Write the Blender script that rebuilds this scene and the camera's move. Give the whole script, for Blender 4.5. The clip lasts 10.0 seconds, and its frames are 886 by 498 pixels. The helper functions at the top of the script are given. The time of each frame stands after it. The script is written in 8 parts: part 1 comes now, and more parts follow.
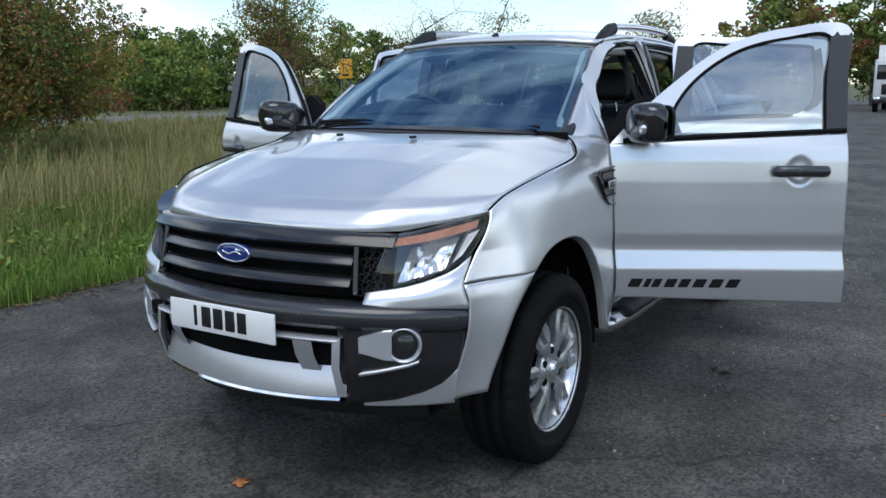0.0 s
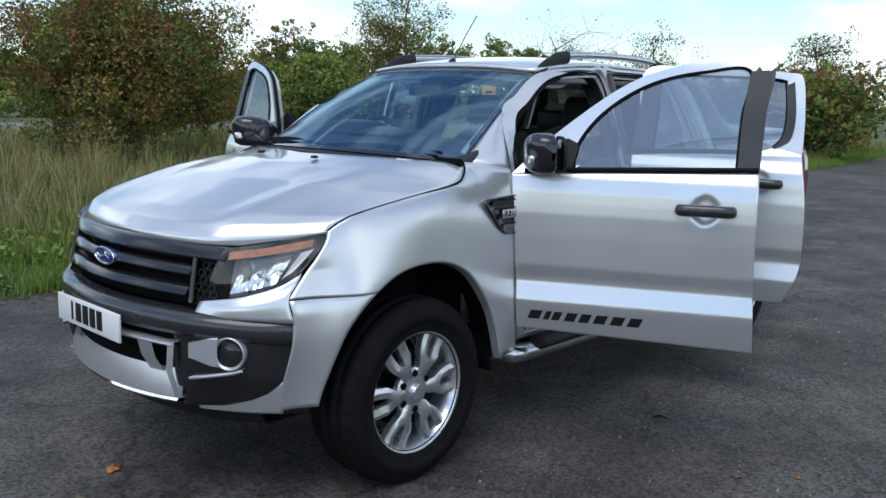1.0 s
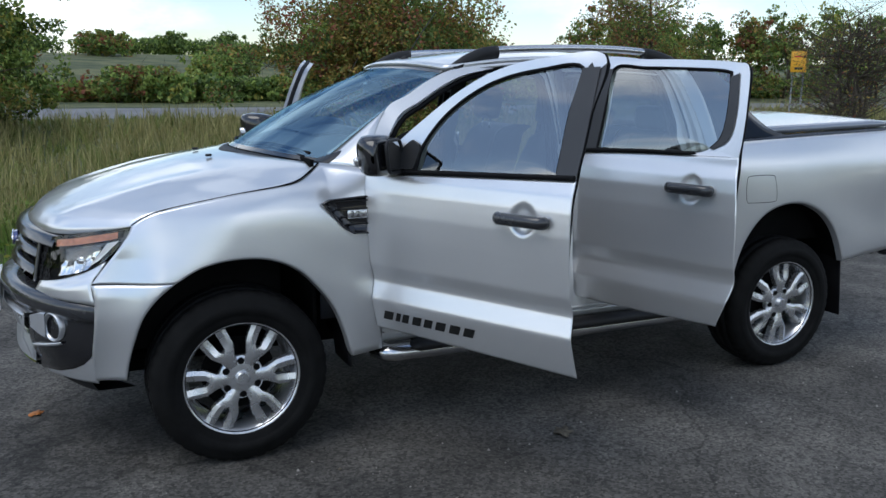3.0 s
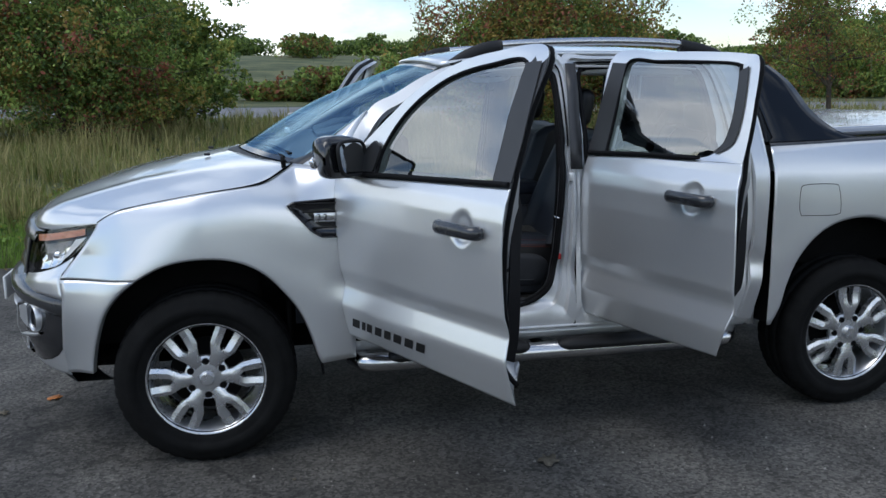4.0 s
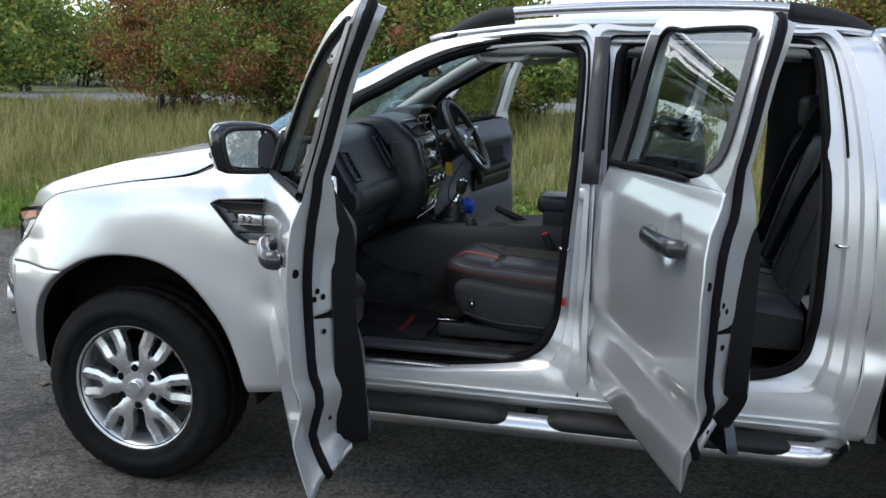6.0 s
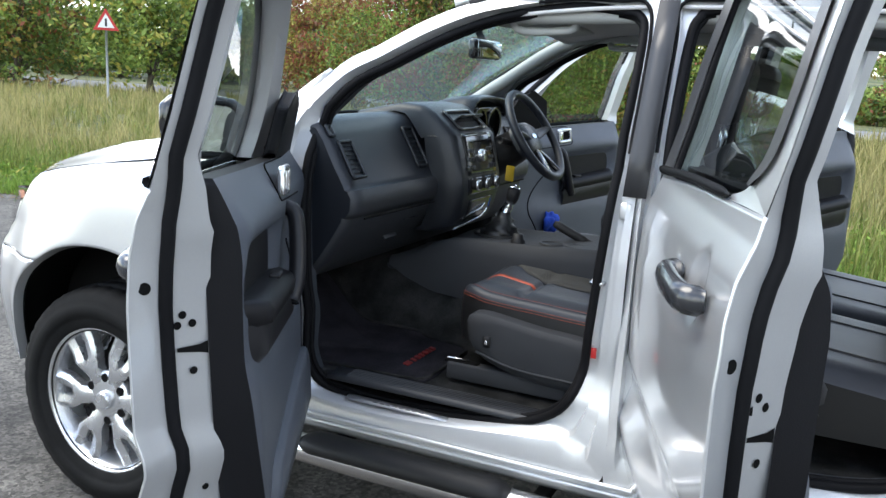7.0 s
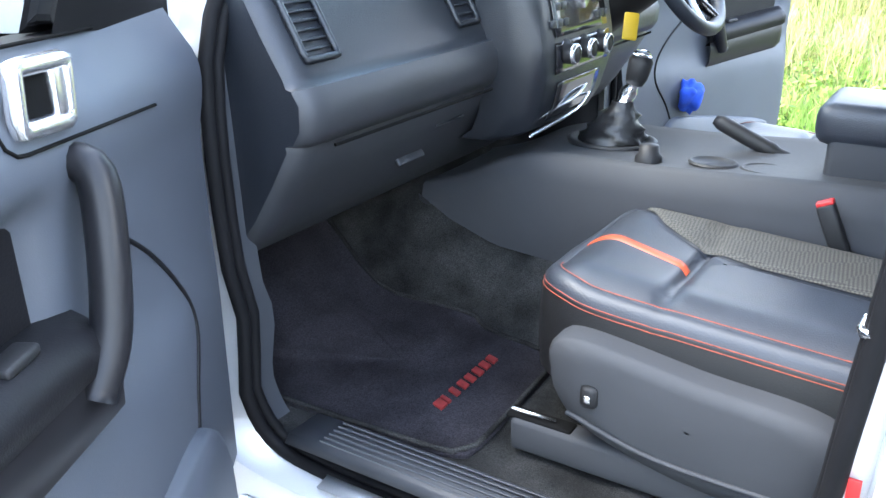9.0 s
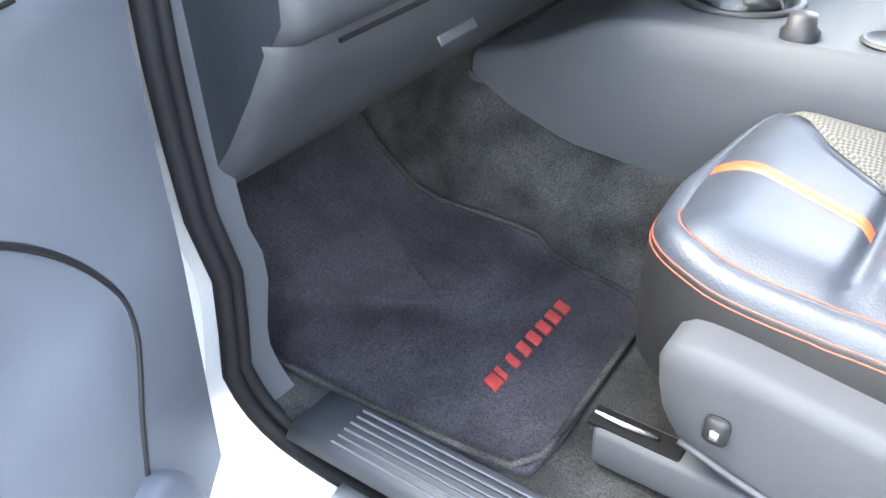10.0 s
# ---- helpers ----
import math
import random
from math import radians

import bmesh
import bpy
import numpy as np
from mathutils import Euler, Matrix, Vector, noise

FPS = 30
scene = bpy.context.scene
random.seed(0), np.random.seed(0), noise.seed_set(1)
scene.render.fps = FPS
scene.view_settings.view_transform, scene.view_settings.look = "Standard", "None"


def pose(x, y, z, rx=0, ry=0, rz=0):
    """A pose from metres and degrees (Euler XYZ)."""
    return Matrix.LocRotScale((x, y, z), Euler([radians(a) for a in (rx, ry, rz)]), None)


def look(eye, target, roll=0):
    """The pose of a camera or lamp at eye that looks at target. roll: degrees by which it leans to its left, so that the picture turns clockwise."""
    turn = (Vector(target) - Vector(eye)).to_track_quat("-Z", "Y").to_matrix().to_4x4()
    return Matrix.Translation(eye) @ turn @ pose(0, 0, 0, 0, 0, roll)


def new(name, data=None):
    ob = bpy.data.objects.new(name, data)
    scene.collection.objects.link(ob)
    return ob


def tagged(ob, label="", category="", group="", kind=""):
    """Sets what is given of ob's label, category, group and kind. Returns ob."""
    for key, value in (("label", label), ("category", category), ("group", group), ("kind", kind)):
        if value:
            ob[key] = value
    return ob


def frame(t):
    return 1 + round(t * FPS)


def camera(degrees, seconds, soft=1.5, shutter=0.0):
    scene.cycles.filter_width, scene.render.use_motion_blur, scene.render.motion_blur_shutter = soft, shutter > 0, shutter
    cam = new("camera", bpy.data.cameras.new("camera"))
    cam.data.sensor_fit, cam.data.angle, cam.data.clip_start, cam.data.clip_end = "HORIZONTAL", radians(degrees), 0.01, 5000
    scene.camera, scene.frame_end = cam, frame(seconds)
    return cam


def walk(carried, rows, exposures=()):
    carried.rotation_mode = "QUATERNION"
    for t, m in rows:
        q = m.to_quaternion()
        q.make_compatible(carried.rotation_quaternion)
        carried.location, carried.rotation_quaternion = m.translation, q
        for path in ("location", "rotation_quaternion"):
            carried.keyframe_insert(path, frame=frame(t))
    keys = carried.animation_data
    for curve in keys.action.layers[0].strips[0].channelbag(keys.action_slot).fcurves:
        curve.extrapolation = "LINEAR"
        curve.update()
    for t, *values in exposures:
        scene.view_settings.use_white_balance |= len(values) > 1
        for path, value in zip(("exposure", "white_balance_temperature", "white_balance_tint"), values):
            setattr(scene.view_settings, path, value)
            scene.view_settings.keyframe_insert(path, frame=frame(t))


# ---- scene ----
cam = camera(55.0, 10.0)
PATH = [
    (0, (3.087, 2.25, 1.521), (1.411, 1.224, 1.149), -0.2),
    (0.5, (2.803, 2.748, 1.573), (1.25, 1.539, 1.222), 0.9),
    (1, (2.436, 3.229, 1.571), (0.977, 1.903, 1.232), 1.8),
    (1.5, (2.076, 3.628, 1.619), (0.773, 2.151, 1.274), 0.5),
    (2, (1.689, 3.998, 1.666), (0.533, 2.407, 1.301), -0.9),
    (2.5, (1.227, 4.257, 1.706), (0.212, 2.574, 1.337), -0.2),
    (3, (0.728, 4.501, 1.714), (-0.108, 2.729, 1.312), 0.6),
    (3.2, (0.568, 4.528, 1.707), (-0.214, 2.733, 1.298), -0.3),
    (4.3, (-0.585, 4.598, 1.714), (-0.858, 2.66, 1.3), 0.1),
    (4.5, (-0.773, 4.539, 1.708), (-0.971, 2.595, 1.286), -0.4),
    (5, (-1.222, 4.32, 1.699), (-1.196, 2.369, 1.259), -1.2),
    (5.5, (-1.633, 4.055, 1.678), (-1.346, 2.12, 1.263), 2.4),
    (5.7, (-1.759, 3.921, 1.669), (-1.403, 1.998, 1.251), 1.4),
    (6.8, (-2.194, 3.056, 1.55), (-1.426, 1.255, 1.145), 2.9),
    (7, (-2.2, 2.902, 1.539), (-1.368, 1.127, 1.138), 2.8),
    (7.5, (-2.134, 2.503, 1.51), (-1.248, 0.747, 1.146), 2.2),
    (8, (-2.044, 2.164, 1.462), (-1.045, 0.487, 1.026), 0.8),
    (8.5, (-1.877, 1.879, 1.449), (-0.806, 0.278, 0.91), 1.1),
    (9, (-1.692, 1.657, 1.427), (-0.701, 0.089, 0.68), -0.6),
    (9.3, (-1.64, 1.533, 1.403), (-0.622, 0.047, 0.534), -0.4),
    (9.5, (-1.551, 1.429, 1.4), (-0.54, -0.008, 0.444), -1.2),
    (10, (-1.432, 1.277, 1.394), (-0.466, -0.055, 0.257), -1.6),
]
EXPOSURE = [(0.0, 0.22, 6150, 8), (4.0, 0.12, 6150, 8), (4.5, 0.12, 6500, 8), (5.5, 0.42, 6650, 8), (7.0, 1.75, 6700, 8), (7.5, 2.3, 6600, 8), (8.0, 2.6, 6350, 8), (8.5, 2.85, 6300, 8), (9.0, 3.8, 6250, 8), (9.5, 4.5, 6550, 8), (10.0, 5.0, 6900, 8)]
walk(cam, [(t, look(eye, target, roll)) for t, eye, target, roll in PATH], EXPOSURE)

# ---- light ----
SUN_ELEV, SUN_AZ = 58.0, 20.0          # degrees; azimuth counter-clockwise from +x
world = bpy.data.worlds.new("world")
scene.world = world
world.use_nodes = True
wn, wl = world.node_tree.nodes, world.node_tree.links
wn.clear()
w_out = wn.new("ShaderNodeOutputWorld")
w_bg = wn.new("ShaderNodeBackground")
w_sky = wn.new("ShaderNodeTexSky")
w_sky.sky_type = "NISHITA"
w_sky.sun_disc = False
w_sky.sun_elevation = radians(SUN_ELEV)
w_sky.sun_rotation = radians(90.0 - SUN_AZ)
w_sky.altitude, w_sky.air_density, w_sky.dust_density = 60, 1.0, 0.5
w_co = wn.new("ShaderNodeTexCoord")
w_map = wn.new("ShaderNodeMapping")
w_map.inputs["Scale"].default_value = (1.1, 1.1, 2.4)
w_no = wn.new("ShaderNodeTexNoise")
w_no.inputs["Scale"].default_value, w_no.inputs["Detail"].default_value = 1.7, 9.0
w_no.inputs["Roughness"].default_value = 0.58
w_ramp = wn.new("ShaderNodeValToRGB")
w_ramp.color_ramp.elements[0].position, w_ramp.color_ramp.elements[1].position = 0.46, 0.60
w_no2 = wn.new("ShaderNodeTexNoise")
w_no2.inputs["Scale"].default_value, w_no2.inputs["Detail"].default_value = 3.1, 6.0
w_cr = wn.new("ShaderNodeValToRGB")
w_cr.color_ramp.elements[0].color, w_cr.color_ramp.elements[1].color = (5.6, 6.1, 6.9, 1), (10.4, 10.5, 10.7, 1)
w_cr.color_ramp.elements[0].position, w_cr.color_ramp.elements[1].position = 0.32, 0.62
w_mix = wn.new("ShaderNodeMix")
w_mix.data_type = "RGBA"
wl.new(w_co.outputs["Generated"], w_map.inputs["Vector"])
wl.new(w_map.outputs["Vector"], w_no.inputs["Vector"])
wl.new(w_map.outputs["Vector"], w_no2.inputs["Vector"])
wl.new(w_no.outputs["Fac"], w_ramp.inputs["Fac"])
wl.new(w_no2.outputs["Fac"], w_cr.inputs["Fac"])
w_sep, w_thin, w_mul = wn.new("ShaderNodeSeparateXYZ"), wn.new("ShaderNodeMapRange"), wn.new("ShaderNodeMath")
w_thin.inputs["From Min"].default_value, w_thin.inputs["From Max"].default_value = 0.22, 0.80
w_thin.inputs["To Min"].default_value, w_thin.inputs["To Max"].default_value = 1.0, 0.50       # thinner cloud overhead
w_mul.operation = "MULTIPLY"
wl.new(w_co.outputs["Generated"], w_sep.inputs["Vector"])
wl.new(w_sep.outputs["Z"], w_thin.inputs["Value"])
wl.new(w_ramp.outputs["Color"], w_mul.inputs[0])
wl.new(w_thin.outputs["Result"], w_mul.inputs[1])
wl.new(w_mul.outputs["Value"], w_mix.inputs["Factor"])
wl.new(w_sky.outputs["Color"], w_mix.inputs["A"])
wl.new(w_cr.outputs["Color"], w_mix.inputs["B"])
wl.new(w_mix.outputs["Result"], w_bg.inputs["Color"])
wl.new(w_bg.outputs["Background"], w_out.inputs["Surface"])
w_bg.inputs["Strength"].default_value = 0.15

sun_data = bpy.data.lights.new("sun", "SUN")
sun_data.energy, sun_data.angle, sun_data.color = 1.15, radians(40.0), (1.0, 0.95, 0.87)
sun = new("sun", sun_data)
_el, _az = radians(SUN_ELEV), radians(SUN_AZ)
SUN_DIR = Vector((math.cos(_el) * math.cos(_az), math.cos(_el) * math.sin(_az), math.sin(_el)))
sun.matrix_world = look(SUN_DIR * 60, (0, 0, 0))


# ---- materials ----
def material(name, color, rough=0.5, metal=0.0, coat=0.0, spec=0.5, var=0.12, var_scale=6.0, fine=0.0, fine_scale=80.0,
             bump=0.0, bump_scale=120.0, transmission=0.0, emission=None, rough_var=0.0, second=None, coords="Object"):
    """A principled material: base colour varied at two scales, fine relief and varied gloss."""
    m = bpy.data.materials.new(name)
    m.use_nodes = True
    n, l = m.node_tree.nodes, m.node_tree.links
    b = n["Principled BSDF"]
    b.inputs["Roughness"].default_value, b.inputs["Metallic"].default_value = rough, metal
    b.inputs["Coat Weight"].default_value, b.inputs["Coat Roughness"].default_value = coat, 0.03
    b.inputs["Specular IOR Level"].default_value = spec
    b.inputs["Transmission Weight"].default_value = transmission
    b.inputs["Base Color"].default_value = (*color, 1)
    co = n.new("ShaderNodeTexCoord")
    if var or fine or second:
        n1 = n.new("ShaderNodeTexNoise")
        n1.inputs["Scale"].default_value, n1.inputs["Detail"].default_value = var_scale, 5.0
        l.new(co.outputs[coords], n1.inputs["Vector"])
        dark = [max(0.0, c * (1 - var)) for c in color]
        light = second if second else [min(1.0, c * (1 + var)) for c in color]
        r1 = n.new("ShaderNodeValToRGB")
        r1.color_ramp.elements[0].color, r1.color_ramp.elements[1].color = (*dark, 1), (*light, 1)
        r1.color_ramp.elements[0].position, r1.color_ramp.elements[1].position = 0.35, 0.65
        l.new(n1.outputs["Fac"], r1.inputs["Fac"])
        last = r1.outputs["Color"]
        if fine:
            n2 = n.new("ShaderNodeTexNoise")
            n2.inputs["Scale"].default_value, n2.inputs["Detail"].default_value = fine_scale, 3.0
            l.new(co.outputs[coords], n2.inputs["Vector"])
            mr = n.new("ShaderNodeMapRange")
            mr.inputs["From Min"].default_value, mr.inputs["From Max"].default_value = 0.3, 0.7
            mr.inputs["To Min"].default_value, mr.inputs["To Max"].default_value = 1 - fine, 1 + fine
            l.new(n2.outputs["Fac"], mr.inputs["Value"])
            hs = n.new("ShaderNodeHueSaturation")
            l.new(last, hs.inputs["Color"])
            l.new(mr.outputs["Result"], hs.inputs["Value"])
            last = hs.outputs["Color"]
        l.new(last, b.inputs["Base Color"])
        if rough_var:
            mr2 = n.new("ShaderNodeMapRange")
            mr2.inputs["To Min"].default_value, mr2.inputs["To Max"].default_value = max(0.02, rough - rough_var), rough + rough_var
            l.new(n1.outputs["Fac"], mr2.inputs["Value"])
            l.new(mr2.outputs["Result"], b.inputs["Roughness"])
    if bump:
        n3 = n.new("ShaderNodeTexNoise")
        n3.inputs["Scale"].default_value, n3.inputs["Detail"].default_value = bump_scale, 4.0
        l.new(co.outputs[coords], n3.inputs["Vector"])
        bp = n.new("ShaderNodeBump")
        bp.inputs["Strength"].default_value, bp.inputs["Distance"].default_value = bump, 0.004
        l.new(n3.outputs["Fac"], bp.inputs["Height"])
        l.new(bp.outputs["Normal"], b.inputs["Normal"])
    if emission:
        b.inputs["Emission Color"].default_value, b.inputs["Emission Strength"].default_value = (*emission[0], 1), emission[1]
    return m


def glass_material(name, tint, base=0.10, sheen=(1.0, 1.0, 1.0), haze=0.0):
    """Thin window glass: mostly clear, with a mirror-like share that grows at grazing angles."""
    m = bpy.data.materials.new(name)
    m.use_nodes = True
    n, l = m.node_tree.nodes, m.node_tree.links
    n.clear()
    out = n.new("ShaderNodeOutputMaterial")
    clear, gloss, mix, fr = n.new("ShaderNodeBsdfTransparent"), n.new("ShaderNodeBsdfGlossy"), n.new("ShaderNodeMixShader"), n.new("ShaderNodeLayerWeight")
    power, share = n.new("ShaderNodeMath"), n.new("ShaderNodeMapRange")
    clear.inputs["Color"].default_value = (*tint, 1)
    gloss.inputs["Roughness"].default_value = 0.01
    gloss.inputs["Color"].default_value = (*sheen, 1)
    fr.inputs["Blend"].default_value = 0.5
    power.operation = "POWER"
    power.inputs[1].default_value = 4.0
    share.inputs["To Min"].default_value, share.inputs["To Max"].default_value = base, 0.32
    l.new(fr.outputs["Facing"], power.inputs[0])
    l.new(power.outputs["Value"], share.inputs["Value"])
    l.new(share.outputs["Result"], mix.inputs["Fac"])
    l.new(clear.outputs["BSDF"], mix.inputs[1])
    l.new(gloss.outputs["BSDF"], mix.inputs[2])
    l.new(mix.outputs["Shader"], out.inputs["Surface"])
    if haze:
        # a translucent veil put in to imitate pale daylight haze on the pane
        veil, film, cloud = n.new("ShaderNodeBsdfTranslucent"), n.new("ShaderNodeMixShader"), n.new("ShaderNodeTexNoise")
        veil.inputs["Color"].default_value = (0.62, 0.74, 0.66, 1)
        cloud.inputs["Scale"].default_value = 3.0
        spread = n.new("ShaderNodeMapRange")
        spread.inputs["To Min"].default_value, spread.inputs["To Max"].default_value = haze * 0.6, haze * 1.3
        l.new(cloud.outputs["Fac"], spread.inputs["Value"])
        l.new(spread.outputs["Result"], film.inputs["Fac"])
        l.new(mix.outputs["Shader"], film.inputs[1])
        l.new(veil.outputs["BSDF"], film.inputs[2])
        l.new(film.outputs["Shader"], out.inputs["Surface"])
    return m


def paint_material(name, color, metal=0.70, rough=0.29, flake=0.06):
    """Metallic car paint under clear lacquer, with fine flakes and a faint film of dust."""
    m = material(name, color, rough=rough, metal=metal, coat=1.0, var=0.03, var_scale=2.0, fine=flake, fine_scale=900.0, rough_var=0.03)
    return m


SILVER = paint_material("silver_metallic_paint", (0.72, 0.73, 0.74))
JAMB = paint_material("silver_jamb_paint", (0.66, 0.67, 0.68), metal=0.45, rough=0.38)
BLACK_GLOSS = material("gloss_black_plastic", (0.012, 0.012, 0.014), rough=0.16, coat=0.6, var=0.2, rough_var=0.05)
GREY_CLAD = material("dark_grey_cladding", (0.024, 0.025, 0.028), rough=0.26, coat=0.5, var=0.1, bump=0.03, bump_scale=300, rough_var=0.05)
GRILLE_GREY = material("grille_dark_grey", (0.016, 0.016, 0.018), rough=0.2, metal=0.2, coat=0.4, var=0.1)
BLACK = material("black_plastic", (0.011, 0.011, 0.012), rough=0.55, spec=0.35, var=0.2, bump=0.08, bump_scale=500)
PIANO = material("piano_black_plastic", (0.006, 0.006, 0.007), rough=0.06, spec=0.4, var=0.1)
RUBBER = material("black_rubber", (0.007, 0.007, 0.008), rough=0.6, spec=0.10, var=0.2)
TYRE = material("tyre_rubber", (0.0065, 0.0065, 0.0065), rough=0.75, spec=0.14, var=0.25, var_scale=14, fine=0.1, bump=0.15, bump_scale=200)
ALLOY = material("silver_alloy", (0.66, 0.67, 0.69), rough=0.27, metal=0.85, var=0.04, coat=0.4, rough_var=0.05)
STEEL = material("brushed_steel", (0.62, 0.62, 0.63), rough=0.22, metal=1.0, var=0.05, bump=0.03)
CHROME = material("chrome", (0.85, 0.86, 0.88), rough=0.06, metal=1.0, var=0.02)
SKID = material("satin_silver_plastic", (0.58, 0.59, 0.61), rough=0.32, metal=0.65, var=0.05, coat=0.3)
DARK = material("underbody_black", (0.005, 0.005, 0.005), rough=0.9, spec=0.1, var=0.3)
GLASS = glass_material("door_glass", (0.44, 0.50, 0.49), 0.25)
# the blue of the reflected sky is put into the sheen colour
SCREEN_GLASS = glass_material("windscreen_glass", (0.66, 0.79, 0.82), 0.26, (0.50, 0.76, 1.0), 0.05)
LENS = glass_material("lamp_lens", (0.97, 0.97, 0.97), 0.05)
MIRROR = material("mirror_glass", (0.55, 0.57, 0.57), rough=0.02, metal=1.0, var=0.0)
RED_LENS = material("red_lens", (0.13, 0.006, 0.008), rough=0.12, coat=1.0, var=0.1)
AMBER = material("amber_lens", (0.80, 0.34, 0.20), rough=0.25, coat=0.8, var=0.15, var_scale=40)
BRIGHT = material("bright_reflector", (0.86, 0.87, 0.88), rough=0.12, metal=0.9, var=0.03)
PLATE_WHITE = material("white_plate", (0.78, 0.78, 0.77), rough=0.35, var=0.03)
INK = material("black_lettering", (0.01, 0.01, 0.01), rough=0.4, var=0.1)
BLUE_BADGE = material("blue_enamel", (0.012, 0.03, 0.17), rough=0.15, coat=1.0, var=0.1)
SATIN_BLACK = material("satin_black_plastic", (0.010, 0.010, 0.012), rough=0.40, spec=0.3, var=0.1)
# the silver paint darkened: the shade on the door edges is in the colour
SHADED_EDGE = paint_material("silver_paint_shaded_edge", (0.40, 0.405, 0.41), metal=0.4, rough=0.42)
LINING = material("grey_lining_plastic", (0.0391, 0.0433, 0.051), rough=0.5, var=0.06, bump=0.1, bump_scale=700)
SATIN_CHROME = material("satin_chrome", (0.72, 0.73, 0.75), rough=0.22, metal=0.9, var=0.03)


# ---- mesh helpers ----
def smooth_curve(pts, n):
    """A Catmull-Rom curve through pts, as n points at even steps of its length."""
    p = np.array(pts, float)
    if len(p) == 2:
        return p[0] + (p[1] - p[0]) * np.linspace(0, 1, n)[:, None]
    e = np.vstack([2 * p[0] - p[1], p, 2 * p[-1] - p[-2]])
    out = []
    for i in range(1, len(e) - 2):
        t = np.linspace(0, 1, 24, endpoint=False)[:, None]
        a, b, c, d = e[i - 1], e[i], e[i + 1], e[i + 2]
        out.append(0.5 * ((2 * b) + (c - a) * t + (2 * a - 5 * b + 4 * c - d) * t ** 2 + (3 * b - a - 3 * c + d) * t ** 3))
    out = np.vstack([*out, p[-1:]])
    step = np.r_[0, np.cumsum(np.linalg.norm(np.diff(out, axis=0), axis=1))]
    s = np.linspace(0, step[-1], n)
    return np.stack([np.interp(s, step, out[:, k]) for k in range(out.shape[1])], 1)


def poly_curve(pts, n):
    """A broken line through pts, as n points at even steps of its length."""
    p = np.array(pts, float)
    step = np.r_[0, np.cumsum(np.linalg.norm(np.diff(p, axis=0), axis=1))]
    s = np.linspace(0, step[-1], n)
    return np.stack([np.interp(s, step, p[:, k]) for k in range(p.shape[1])], 1)


def coons(bottom, top, left, right):
    """A patch between four curves: bottom and top run left to right, left and right run bottom to top."""
    b, t, l, r = (np.array(c, float) for c in (bottom, top, left, right))
    u, v = np.linspace(0, 1, len(b))[:, None, None], np.linspace(0, 1, len(l))[None, :, None]
    ruled = b[:, None] * (1 - v) + t[:, None] * v + l[None] * (1 - u) + r[None] * u
    return ruled - (b[0] * (1 - u) * (1 - v) + b[-1] * u * (1 - v) + t[0] * (1 - u) * v + t[-1] * u * v)


def mesh_of(name, verts, faces, mat, smooth=True):
    me = bpy.data.meshes.new(name)
    me.from_pydata([tuple(map(float, v)) for v in verts], [], faces)
    me.update()
    if smooth:
        me.polygons.foreach_set("use_smooth", [True] * len(me.polygons))
    if mat is not None:
        me.materials.append(mat)
    return me


def grid_faces(nu, nv, wrap_u=False, wrap_v=False, flip=False, base=0):
    f = []
    for i in range(nu if wrap_u else nu - 1):
        for j in range(nv if wrap_v else nv - 1):
            a, b = i * nv + j, ((i + 1) % nu) * nv + j
            c, d = ((i + 1) % nu) * nv + (j + 1) % nv, i * nv + (j + 1) % nv
            f.append(tuple(base + k for k in ((a, b, c, d) if not flip else (d, c, b, a))))
    return f


def part(name, data, material_, parent, label="", thick=0.0, offset=-1.0, bevel=0.0, smooth=True, angle=None):
    """Links a mesh, a bmesh or (verts, faces) as ONE object under parent."""
    if isinstance(data, bmesh.types.BMesh):
        me = bpy.data.meshes.new(name)
        data.to_mesh(me)
        data.free()
        if smooth:
            me.polygons.foreach_set("use_smooth", [True] * len(me.polygons))
        if material_ is not None:
            me.materials.append(material_)
    elif isinstance(data, tuple):
        me = mesh_of(name, data[0], data[1], material_, smooth)
    else:
        me = data
    if angle is not None:
        me.set_sharp_from_angle(angle=radians(angle))
    ob = new(name, me)
    if parent is not None:
        ob.parent = parent
    if label:
        ob["label"] = label
    if thick:
        s = ob.modifiers.new("thickness", "SOLIDIFY")
        s.thickness, s.offset = thick, offset
    if bevel:
        b = ob.modifiers.new("edges", "BEVEL")
        b.width, b.segments, b.limit_method, b.angle_limit = bevel, 2, "ANGLE", radians(40)
    return ob


def thing(name, label, category, group="", kind="", at=(0, 0, 0)):
    ob = new(name)
    ob.location = at
    ob.empty_display_size = 0.1
    return tagged(ob, label, category, group, kind)


def grid_part(name, P, mat, parent, label="", thick=0.0, flip=False, offset=-1.0, **kw):
    P = np.asarray(P)
    return part(name, (P.reshape(-1, 3), grid_faces(P.shape[0], P.shape[1], flip=flip)), mat, parent, label, thick, offset, **kw)


def box_data(sx, sy, sz, at=(0, 0, 0), bevel=0.0, seg=2, rot=None):
    bm = bmesh.new()
    bmesh.ops.create_cube(bm, size=1.0)
    bmesh.ops.scale(bm, vec=(sx, sy, sz), verts=bm.verts)
    if bevel:
        bmesh.ops.bevel(bm, geom=bm.edges[:], offset=bevel, segments=seg, affect="EDGES", profile=0.5)
    if rot is not None:
        bmesh.ops.transform(bm, matrix=rot, verts=bm.verts)
    bmesh.ops.translate(bm, vec=at, verts=bm.verts)
    return bm


